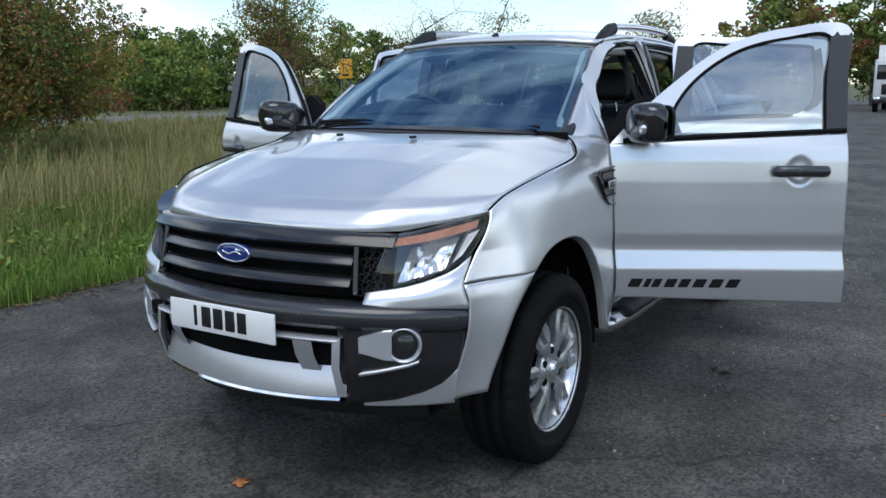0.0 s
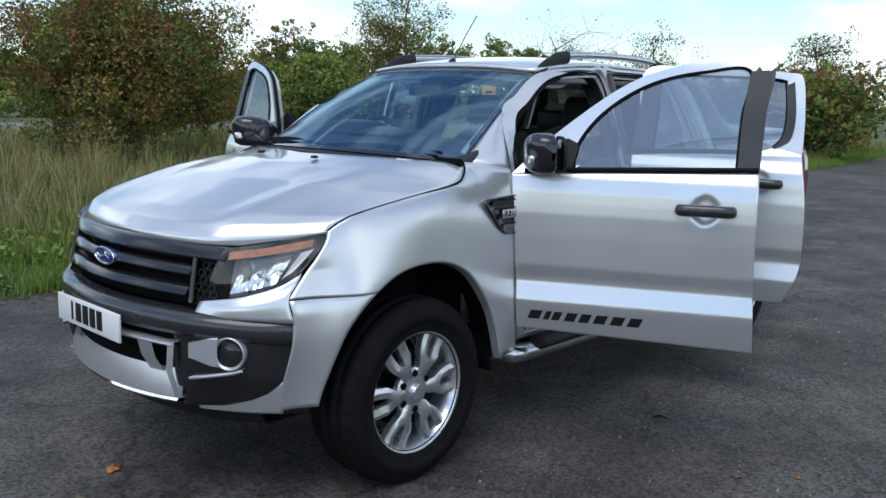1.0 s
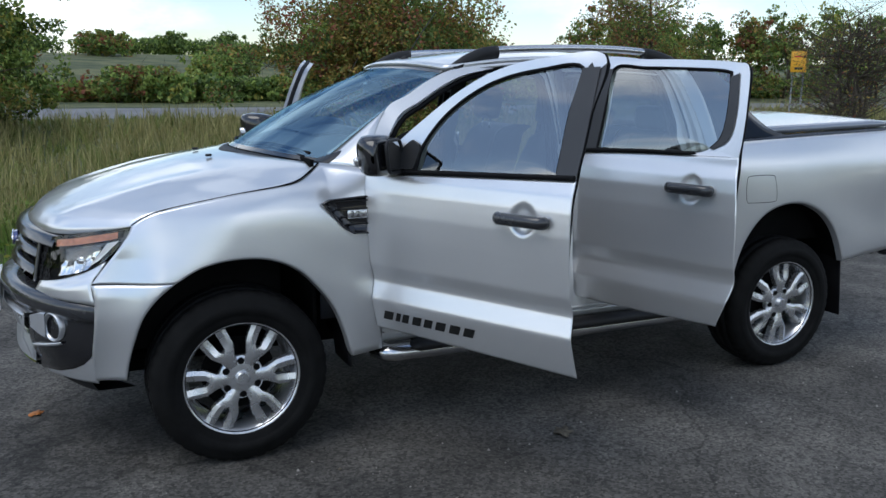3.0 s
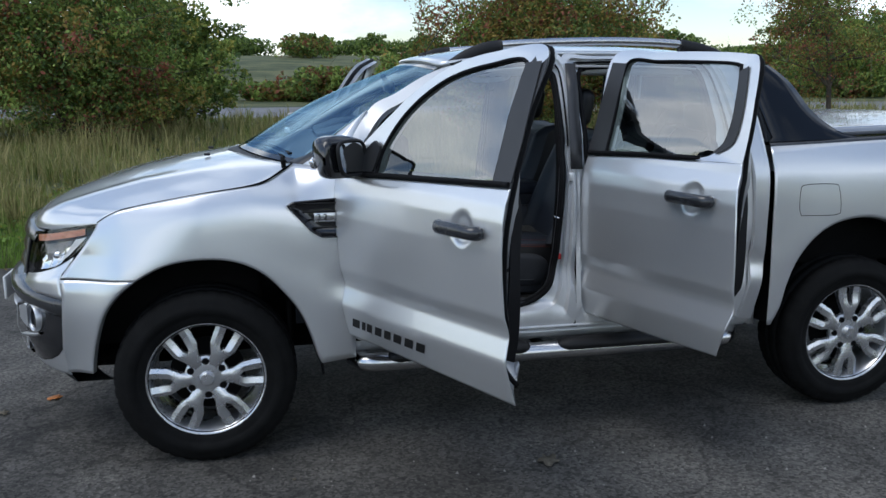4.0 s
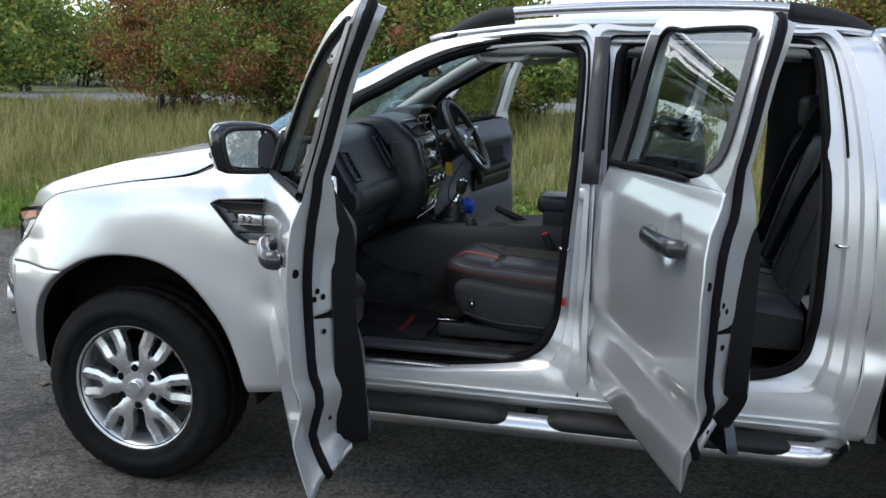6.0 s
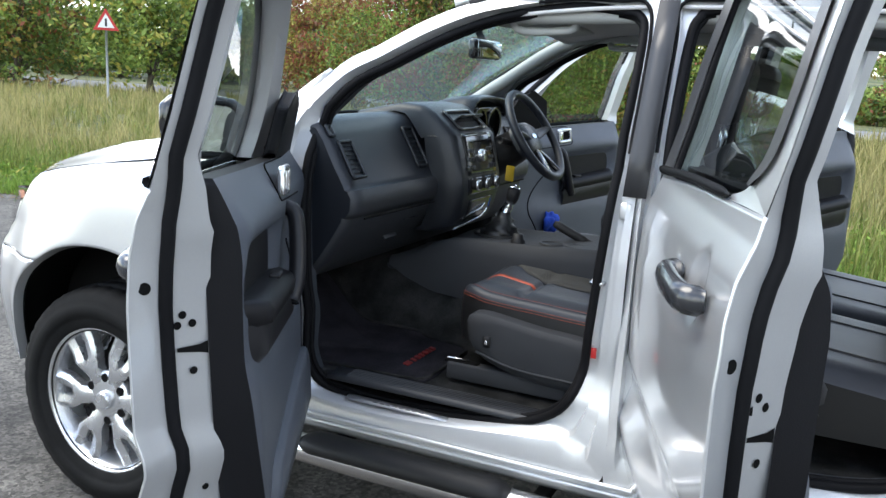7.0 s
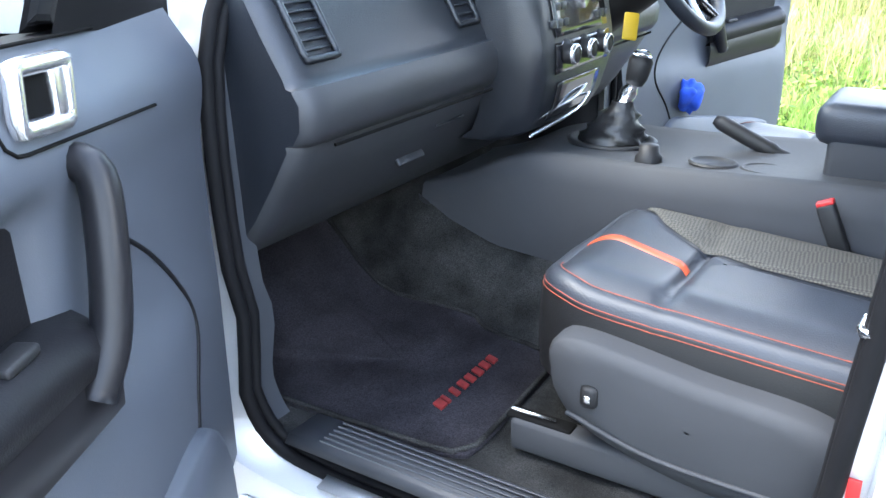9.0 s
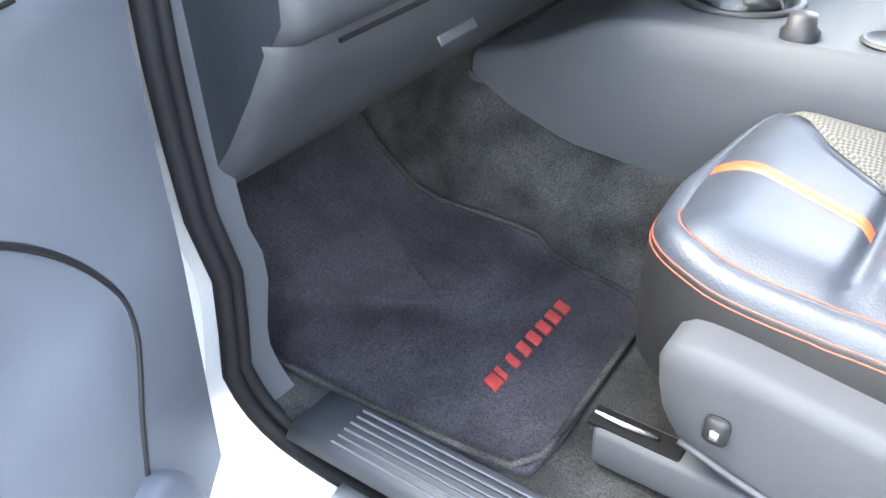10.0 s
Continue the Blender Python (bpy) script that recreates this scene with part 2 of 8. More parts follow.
def tube(points, radius, n=12, closed=False, caps=True, flat=1.0):
    """A round bar along points; radius may be a list."""
    p = np.array(points, float)
    m = len(p)
    rr = np.broadcast_to(np.array(radius, float), (m,))
    tang = np.gradient(p, axis=0) if not closed else np.roll(p, -1, 0) - np.roll(p, 1, 0)
    tang /= np.linalg.norm(tang, axis=1)[:, None]
    up = np.array([0.0, 0.0, 1.0]) if abs(tang[:, 2]).max() < 0.95 else np.array([0.0, 1.0, 0.0])
    verts = []
    for q, t, r in zip(p, tang, rr):
        a = np.cross(up, t)
        if np.linalg.norm(a) < 1e-4:
            a = np.cross(np.array([1.0, 0.0, 0.0]), t)
        a /= np.linalg.norm(a)
        b = np.cross(t, a)
        for k in range(n):
            w = 2 * math.pi * k / n
            verts.append(q + r * (math.cos(w) * a + flat * math.sin(w) * b))
    faces = grid_faces(m, n, wrap_u=closed, wrap_v=True)
    if caps and not closed:
        faces += [tuple(range(n - 1, -1, -1)), tuple(range((m - 1) * n, m * n))]
    return verts, faces


def revolve(profile, n, axis="y"):
    """Turns (radius, offset) pairs about an axis through the origin."""
    verts = []
    for k in range(n):
        a = 2 * math.pi * k / n
        for r, o in profile:
            if axis == "y":
                verts.append((r * math.cos(a), o, r * math.sin(a)))
            elif axis == "z":
                verts.append((r * math.cos(a), r * math.sin(a), o))
            else:
                verts.append((o, r * math.cos(a), r * math.sin(a)))
    return verts, grid_faces(n, len(profile), wrap_u=True)


def merge(*data):
    verts, faces = [], []
    for v, f in data:
        k = len(verts)
        verts += [tuple(map(float, q)) for q in v]
        faces += [tuple(i + k for i in g) for g in f]
    return verts, faces


def prism(outline, depth, axis="y", at=0.0):
    """A flat outline of (a, b) pairs pulled along an axis: y takes (x, z), x takes (y, z), z takes (x, y)."""
    n = len(outline)

    def put(a, b, o):
        return {"y": (a, o, b), "x": (o, a, b), "z": (a, b, o)}[axis]
    verts = [put(a, b, at) for a, b in outline] + [put(a, b, at + depth) for a, b in outline]
    faces = [tuple(range(n)), tuple(range(2 * n - 1, n - 1, -1))]
    faces += [(i, i + n, (i + 1) % n + n, (i + 1) % n) for i in range(n)]
    bm = bmesh.new()
    vs = [bm.verts.new(v) for v in verts]
    for f in faces:
        bm.faces.new([vs[i] for i in f])
    bmesh.ops.recalc_face_normals(bm, faces=bm.faces)
    return bm


def mirrored(P, s):
    P = np.array(P, float)
    P[..., 1] *= s
    return P

# ---- the truck: closed-body surfaces ----
# x forward from the front axle, y to the truck's left, z up from the road.
truck = thing("pickup_truck", "silver double-cab pickup truck parked with all four doors open", "pickup truck")

PROF_Z = [0.30, 0.40, 0.50, 0.60, 0.675, 0.70, 0.785, 0.81, 0.862, 1.00, 1.10, 1.20, 1.26, 1.30, 1.45, 1.60, 1.76, 1.85]
PROF_Y = [.840, .852, .872, .896, .911, .914, .887, .889, .9045, .9075, .907, .899, .886, .868, .800, .730, .648, .590]
_pz = np.linspace(0.25, 1.9, 331)
_py = np.interp(_pz, PROF_Z, PROF_Y)
_py = np.convolve(np.pad(_py, 1, mode="edge"), np.ones(3) / 3, mode="valid")
# wings and load bed: the same side without the doors' hollow
_pp = np.interp(_pz, [z for z in PROF_Z if not 0.70 < z < 0.86], [y for z, y in zip(PROF_Z, PROF_Y) if not 0.70 < z < 0.86])
_pp = np.convolve(np.pad(_pp, 8, mode="edge"), np.ones(17) / 17, mode="valid")


def half_width(x, z, flare=True):
    """Half the width of the closed body at length x and height z."""
    x, z = np.asarray(x, float), np.asarray(z, float)
    plain = np.clip((x + 0.66) / 0.16, 0, 1) + np.clip((-2.66 - x) / 0.06, 0, 1)
    y = np.interp(z, _pz, _py) * (1 - plain) + np.interp(z, _pz, _pp) * plain
    y = y - np.interp(z, [0.80, 0.85, 0.95], [0.175, 0.20, 0.245]) * np.clip(x, 0, None) ** 1.2 - 0.02 * np.clip(-3.4 - x, 0, None) ** 1.5
    y = y - 0.10 * np.clip(z - 1.12, 0, None) * np.clip(x + 0.7, 0, 1)
    if flare:
        for cx, cz, rr in ((0.0, 0.43, 0.49), (-3.22, 0.47, 0.52)):
            r = np.hypot(x - cx, z - cz)
            w = np.exp(-np.clip((r - rr) / 0.17, 0, None) ** 1.6)
            if cx == 0.0:
                ease = np.clip((0.60 - x) / 0.30, 0, 1)
                w = w * ease * ease * (3 - 2 * ease)
            y = y + np.clip(0.925 - y, 0, None) * w
    return y


def skin(xz, inset=0.0, flare=True):
    """Lays (..., 2) pairs of x and z on the body side."""
    xz = np.asarray(xz, float)
    return np.stack([xz[..., 0], half_width(xz[..., 0], xz[..., 1], flare) - inset, xz[..., 1]], -1)


ARCH_F = [(0.27, 0.848), (0.16, 0.905), (0.03, 0.93), (-0.12, 0.922), (-0.25, 0.868), (-0.35, 0.77), (-0.42, 0.67), (-0.465, 0.56), (-0.49, 0.47), (-0.505, 0.435)]
ARCH_F_LOW = [(0.27, 0.848), (0.34, 0.79), (0.40, 0.71), (0.44, 0.60), (0.465, 0.50), (0.475, 0.43)]
ARCH_R = [(-2.735, 0.47), (-2.78, 0.56), (-2.81, 0.68), (-2.86, 0.80), (-2.95, 0.91), (-3.06, 0.975), (-3.20, 1.0), (-3.33, 0.985), (-3.46, 0.925), (-3.56, 0.83), (-3.62, 0.73), (-3.665, 0.62)]
CUT = [(0.415, 0.808, 1.085), (0.36, 0.822, 1.12), (0.28, 0.838, 1.148), (0.01, 0.862, 1.198), (-0.20, 0.862, 1.228), (-0.29, 0.845, 1.25), (-0.355, 0.805, 1.285), (-0.41, 0.748, 1.312)]

for s in (1, -1):
    # front wing
    left = [(0.585, 0.85), (0.54, 0.905), (0.48, 0.98), (0.43, 1.05), (0.415, 1.085)]
    right = [(-0.66, 0.44), (-0.655, 0.68), (-0.64, 0.99), (-0.625, 1.16), (-0.60, 1.285)]
    bottom = np.vstack([poly_curve([(0.585, 0.85), (0.27, 0.848)], 14)[:-1], smooth_curve(ARCH_F, 52)[:-1], poly_curve([(-0.505, 0.435), (-0.66, 0.44)], 8)])
    top2 = np.vstack([smooth_curve([(c[0], c[2]) for c in CUT], 50)[:-1], smooth_curve([(-0.41, 1.312), (-0.50, 1.304), (-0.60, 1.285)], 23)])
    P = coons(bottom, top2, smooth_curve(left, 30), smooth_curve(right, 30))
    Q = skin(P)
    cut3 = np.vstack([smooth_curve(CUT, 50)[:-1], smooth_curve([(-0.41, 0.748, 1.312), (-0.50, 0.803, 1.304), (-0.60, 0.862, 1.285)], 23)])
    pull = np.linspace(0, 1, 30)[None, :] ** 5
    Q[..., 1] += (cut3[:, None, 1] - Q[:, -1:, 1]) * pull
    grid_part("front_wing", mirrored(Q, s), SILVER, truck, "", 0.004, flip=(s > 0))
    # arch lip and wheel housing
    lip = np.vstack([smooth_curve(ARCH_F_LOW[::-1], 22)[:-1], smooth_curve(ARCH_F, 40)])
    ring = skin(lip)
    steps = []
    for dy, k in ((0.0, 1.0), (0.012, 0.992), (0.03, 0.985), (0.05, 1.01), (0.10, 1.04), (0.42, 1.04)):
        r2 = ring.copy()
        r2[:, 1] -= dy
        r2[:, 0] *= k
        r2[:, 2] = 0.42 + (r2[:, 2] - 0.42) * k
        steps.append(r2)
    grid_part("arch_lip", mirrored(np.stack(steps[:3], 1), s), SILVER, truck, flip=(s < 0))
    grid_part("wheel_housing", mirrored(np.stack(steps[2:], 1), s), DARK, truck, "", 0.004)
    lip = smooth_curve(ARCH_R, 60)
    ring, steps = skin(lip), []
    for dy, k in ((0.0, 1.0), (0.012, 0.992), (0.03, 0.985), (0.05, 1.01), (0.10, 1.04), (0.42, 1.04)):
        r2 = ring.copy()
        r2[:, 1] -= dy
        r2[:, 0] = -3.22 + (r2[:, 0] + 3.22) * k
        r2[:, 2] = 0.42 + (r2[:, 2] - 0.42) * k
        steps.append(r2)
    grid_part("arch_lip", mirrored(np.stack(steps[:3], 1), s), SILVER, truck, flip=(s < 0))
    grid_part("wheel_housing", mirrored(np.stack(steps[2:], 1), s), DARK, truck, "", 0.004)
    # side of the front bumper
    b = poly_curve([(0.595, 0.42), (0.475, 0.43)], 14)
    t = poly_curve([(0.585, 0.845), (0.27, 0.848)], 14)
    l = smooth_curve([(0.595, 0.42), (0.602, 0.52), (0.592, 0.62), (0.584, 0.70), (0.580, 0.78), (0.585, 0.845)], 26)
    r = smooth_curve(ARCH_F_LOW[::-1], 26)
    grid_part("bumper_side", mirrored(skin(coons(b, t, l, r)), s), SILVER, truck, "", 0.004, flip=(s > 0))

    # load bed side
    bottom = np.vstack([smooth_curve(ARCH_R, 60), poly_curve([(-3.665, 0.62), (-4.12, 0.66)], 20)[1:]])
    bottom = np.vstack([poly_curve([(-2.715, 0.47), (-2.735, 0.47)], 3)[:-1], bottom])
    n = len(bottom)
    top = smooth_curve([(-2.715, 1.352), (-3.3, 1.372), (-4.165, 1.40)], n)
    P = coons(bottom, top, smooth_curve([(-2.715, 0.47), (-2.715, 0.9), (-2.715, 1.352)], 26), smooth_curve([(-4.12, 0.66), (-4.175, 1.0), (-4.165, 1.40)], 26))
    Q = skin(P)
    grid_part("load_bed_side", mirrored(Q, s), SILVER, truck, "", 0.004, flip=(s > 0))
    rim = Q[:, -1]
    steps = []
    for dy, dz in ((0.0, 0.0), (-0.003, 0.012), (-0.02, 0.02), (-0.08, 0.022), (-0.085, 0.0)):
        r2 = rim.copy()
        r2[:, 1] += dy
        r2[:, 2] += dz
        steps.append(r2)
    grid_part("bed_rail", mirrored(np.stack(steps, 1), s), GREY_CLAD, truck, "black ribbed bed rail capping", flip=(s < 0))
    # fuel flap on the near side
    if s > 0:
        flap = [(-2.87, 1.02), (-3.05, 1.02), (-3.075, 1.05), (-3.065, 1.14), (-3.04, 1.165), (-2.885, 1.165), (-2.86, 1.135), (-2.858, 1.05)]
        outer = smooth_curve(flap + flap[:1], 61)[:-1]
        c = outer.mean(0)
        rings = [skin(c + (outer - c) * k) for k in (1.03, 1.02, 1.0, 0.97, 0.6, 0.02)]
        for q, d in zip(rings, (-0.001, -0.006, -0.004, 0.003, 0.0035, 0.0035)):
            q[:, 1] += d
        v = np.stack(rings, 0)
        part("fuel_flap", (v.reshape(-1, 3), grid_faces(6, 60, wrap_v=True)), SILVER, truck, "rounded square fuel flap")
        gap = skin(c + (outer - c) * 1.035)
        gap[:, 1] += 0.0015
        part("flap_gap", tube(gap, 0.0032, 6, closed=True), RUBBER, truck, "thin dark gap round the fuel flap")


# ---- bonnet ----
NU, NV = 44, 61
v_ = np.linspace(-1, 1, NV)
av = np.abs(v_)
edge = smooth_curve(CUT, NU)
front_y = np.interp(av, [0, 0.25, 0.5, 0.73, 0.86, 1.0], [0, 0.20, 0.40, 0.59, 0.70, 0.808])
front_x = np.interp(av, np.linspace(0, 1, 41), smooth_curve([(0, 0.812), (0.25, 0.802), (0.5, 0.772), (0.73, 0.712), (0.88, 0.56), (1.0, 0.415)], 41)[:, 1])
front_z = np.interp(av, [0, 0.5, 0.73, 0.9, 1.0], [1.04, 1.032, 1.028, 1.06, 1.085])
rear_x = -0.14 - 0.27 * av ** 2
prof_u = np.interp(np.linspace(0, 1, NU), [0, 0.02, 0.06, 0.14, 0.28, 0.5, 0.75, 1.0], [1.04, 1.062, 1.09, 1.125, 1.17, 1.235, 1.288, 1.322])
bonnet = np.zeros((NU, NV, 3))
for i in range(NU):
    u = i / (NU - 1)
    sy = front_y * (1 - u) ** 2 / front_y[-1] + av * (1 - (1 - u) ** 2)
    bonnet[i, :, 1] = np.sign(v_) * sy * edge[i, 1]
    straight = front_x * (1 - u) + rear_x * u
    side_line = front_x[-1] * (1 - u) + rear_x[-1] * u
    bonnet[i, :, 0] = straight + (edge[i, 0] - side_line) * av ** 4
    lin = (front_z - front_z[-1]) * (1 - u) ** 3
    dome = (prof_u[i] - edge[i, 2]) * (1 - av ** 2.2)
    bonnet[i, :, 2] = edge[i, 2] + dome + np.where(av > 0.7, 0, 0) + lin * 0.0
    ridge = 0.012 * np.exp(-((av - 0.62) / 0.10) ** 2) * math.sin(math.pi * min(1, u * 1.15)) ** 0.8 if 0 < u < 0.87 else 0
    bonnet[i, :, 2] += ridge
bonnet[0, :, 2] = front_z
bonnet[1, :, 2] = np.maximum(bonnet[1, :, 2] * 0.6 + front_z * 0.4, front_z + 0.004)
grid_part("bonnet", bonnet, SILVER, truck, "long domed silver bonnet", 0.012, flip=True, offset=-1)
for s in (1, -1):
    gap = smooth_curve(CUT, 40)
    gap[:, 1] *= s
    part("shut_line", tube(gap + np.array([0, 0, 0.001]), 0.0045, 6), DARK, truck)
for y in (0.20, -0.20):
    part("washer_nozzle", box_data(0.03, 0.022, 0.012, (-0.015, y, 1.312), 0.004), BLACK, truck)
# engine bay floor and bulkhead keep light out
part("engine_bay", box_data(0.9, 1.3, 0.45, (0.20, 0, 0.72), 0.02), DARK, truck)

# ---- windscreen, roof ----
ws_b = smooth_curve([(-0.425, 0.725, 1.308), (-0.27, 0.46, 1.325), (-0.17, 0.0, 1.335), (-0.27, -0.46, 1.325), (-0.425, -0.725, 1.308)], 31)
ws_t = smooth_curve([(-1.118, 0.588, 1.732), (-1.075, 0.32, 1.752), (-1.06, 0, 1.757), (-1.075, -0.32, 1.752), (-1.118, -0.588, 1.732)], 31)
ws_l = smooth_curve([(-0.425, 0.725, 1.308), (-0.76, 0.668, 1.536), (-1.118, 0.588, 1.732)], 20)
ws_r = ws_l * np.array([1, -1, 1])
screen = coons(ws_b, ws_t, ws_l, ws_r)
bulge = np.sin(np.linspace(0, math.pi, 31))[:, None] * np.sin(np.linspace(0, math.pi, 20))[None]
screen[..., 2] += 0.012 * bulge
screen[..., 0] += 0.012 * bulge
ob = grid_part("windscreen", screen, SCREEN_GLASS, truck, "raked blue-tinted windscreen glass with sky blue put into its sheen")
ob.visible_shadow = False
# black band round the glass
band = []
for k, lift in ((0.0, 0.003), (0.035, 0.003)):
    q = np.vstack([screen[:, 0] * (1 - k) + screen[:, -1] * k, (screen[-1, :] * (1 - k * 0.8) + screen[0, :] * k * 0.8)[1:], (screen[:, -1] * (1 - k) + screen[:, 0] * k)[::-1][1:],
                   (screen[0, :] * (1 - k * 0.8) + screen[-1, :] * k * 0.8)[::-1][1:-1]])
    q = q + np.array([0.4, 0, 0.9]) * lift
    band.append(q)
band = np.stack(band, 0)
part("windscreen_border", (band.reshape(-1, 3), grid_faces(2, band.shape[1], wrap_v=True)), BLACK_GLOSS, truck)
# scuttle and wipers
sc = np.stack([ws_b + np.array([0.004, 0, -0.012]), ws_b + np.array([0.07, 0, -0.03])], 1)
grid_part("scuttle", sc, BLACK, truck, "black scuttle panel", 0.01, flip=True)
for y0, y1, x0, x1 in ((0.02, 0.62, -0.235, -0.40), (-0.60, 0.06, -0.36, -0.205)):
    pts = smooth_curve([(x0, y0, 1.352), ((x0 + x1) / 2 + 0.008, (y0 + y1) / 2, 1.366), (x1 - 0.008, y1, 1.345)], 14)
    arm = tube(pts, 0.009, 8)
    blade = tube(pts + np.array([0.03, 0, -0.012]), 0.006, 6)
    part("windscreen_wiper", merge(arm, blade), RUBBER, truck)

ROOF_EDGE = [(-1.118, 0.588, 1.732), (-1.20, 0.594, 1.748), (-1.45, 0.602, 1.775), (-1.72, 0.604, 1.787), (-2.2, 0.602, 1.784), (-2.5, 0.598, 1.768), (-2.60, 0.592, 1.755)]
re_l = smooth_curve(ROOF_EDGE, 40)
re_r = re_l * np.array([1, -1, 1])
r_rear = smooth_curve([(-2.60, 0.592, 1.755), (-2.635, 0.3, 1.775), (-2.64, 0, 1.778), (-2.635, -0.3, 1.775), (-2.60, -0.592, 1.755)], 31)
roof = coons(re_l, re_r, ws_t, r_rear)
# coons runs bottom=left edge, top=right edge
roof[..., 2] += 0.020 * np.sin(np.linspace(0, math.pi, 40))[:, None] ** 0.7 * np.sin(np.linspace(0, math.pi, 31))[None] ** 0.8
grid_part("roof", roof, SILVER, truck, "", 0.02, flip=True, offset=-1)
head = roof.copy()
head[..., 2] -= 0.045
head[..., 0] = np.clip(head[..., 0], -2.58, -1.10)
HEADLINER = material("headliner_cloth", (0.63, 0.615, 0.6), rough=0.9, var=0.06, fine=0.06, fine_scale=300, bump=0.1, bump_scale=600)
grid_part("headliner", head, HEADLINER, truck, "pale cloth headliner", 0.01)

# ---- door apertures ----
IN_F = [(-0.80, 0.60), (-0.765, 0.74), (-0.748, 1.08), (-0.75, 1.34), (-0.832, 1.488), (-0.962, 1.567), (-1.115, 1.649), (-1.265, 1.705), (-1.47, 1.738), (-1.60, 1.728), (-1.66, 1.712),
        (-1.678, 1.64), (-1.676, 1.33), (-1.662, 1.10), (-1.648, 0.92), (-1.635, 0.78), (-1.60, 0.69), (-1.53, 0.632), (-1.43, 0.60), (-1.17, 0.568), (-0.93, 0.565)]
OUT_F = [(-0.66, 0.52, 0), (-0.65, 0.72, 0), (-0.635, 1.06, 0), (-0.605, 1.28, .862), (-0.76, 1.536, .672), (-0.90, 1.618, .640), (-1.05, 1.700, .606), (-1.20, 1.748, .594), (-1.45, 1.775, .602), (-1.60, 1.783, .603),
         (-1.70, 1.787, .604), (-1.732, 1.64, 0), (-1.732, 1.33, 0), (-1.732, 1.10, 0), (-1.732, 0.92, 0), (-1.732, 0.78, 0), (-1.732, 0.64, 0), (-1.70, 0.50, 0), (-1.43, 0.485, 0), (-1.17, 0.48, 0), (-0.90, 0.48, 0)]
IN_R = [(-1.815, 0.70), (-1.80, 0.92), (-1.795, 1.33), (-1.795, 1.64), (-1.81, 1.712), (-1.86, 1.733), (-2.15, 1.742), (-2.37, 1.738), (-2.435, 1.715), (-2.462, 1.60), (-2.485, 1.30), (-2.49, 1.0),
        (-2.485, 0.80), (-2.45, 0.70), (-2.36, 0.645), (-2.2, 0.618), (-1.98, 0.612), (-1.86, 0.632)]
OUT_R = [(-1.732, 0.66, 0), (-1.732, 0.92, 0), (-1.732, 1.33, 0), (-1.732, 1.64, 0), (-1.71, 1.787, .604), (-1.86, 1.787, .603), (-2.15, 1.785, .602), (-2.38, 1.778, .600), (-2.50, 1.768, .598), (-2.565, 1.60, 0),
         (-2.61, 1.30, 0), (-2.625, 1.0, 0), (-2.625, 0.80, 0), (-2.615, 0.64, 0), (-2.59, 0.50, 0), (-2.2, 0.485, 0), (-1.95, 0.485, 0), (-1.75, 0.49, 0)]
JAMB_STEPS = ((0.0, 0.17), (0.0, 0.112), (0.10, 0.108), (0.38, 0.104), (0.43, 0.070), (0.68, 0.066), (0.73, 0.031), (1.0, 0.027))


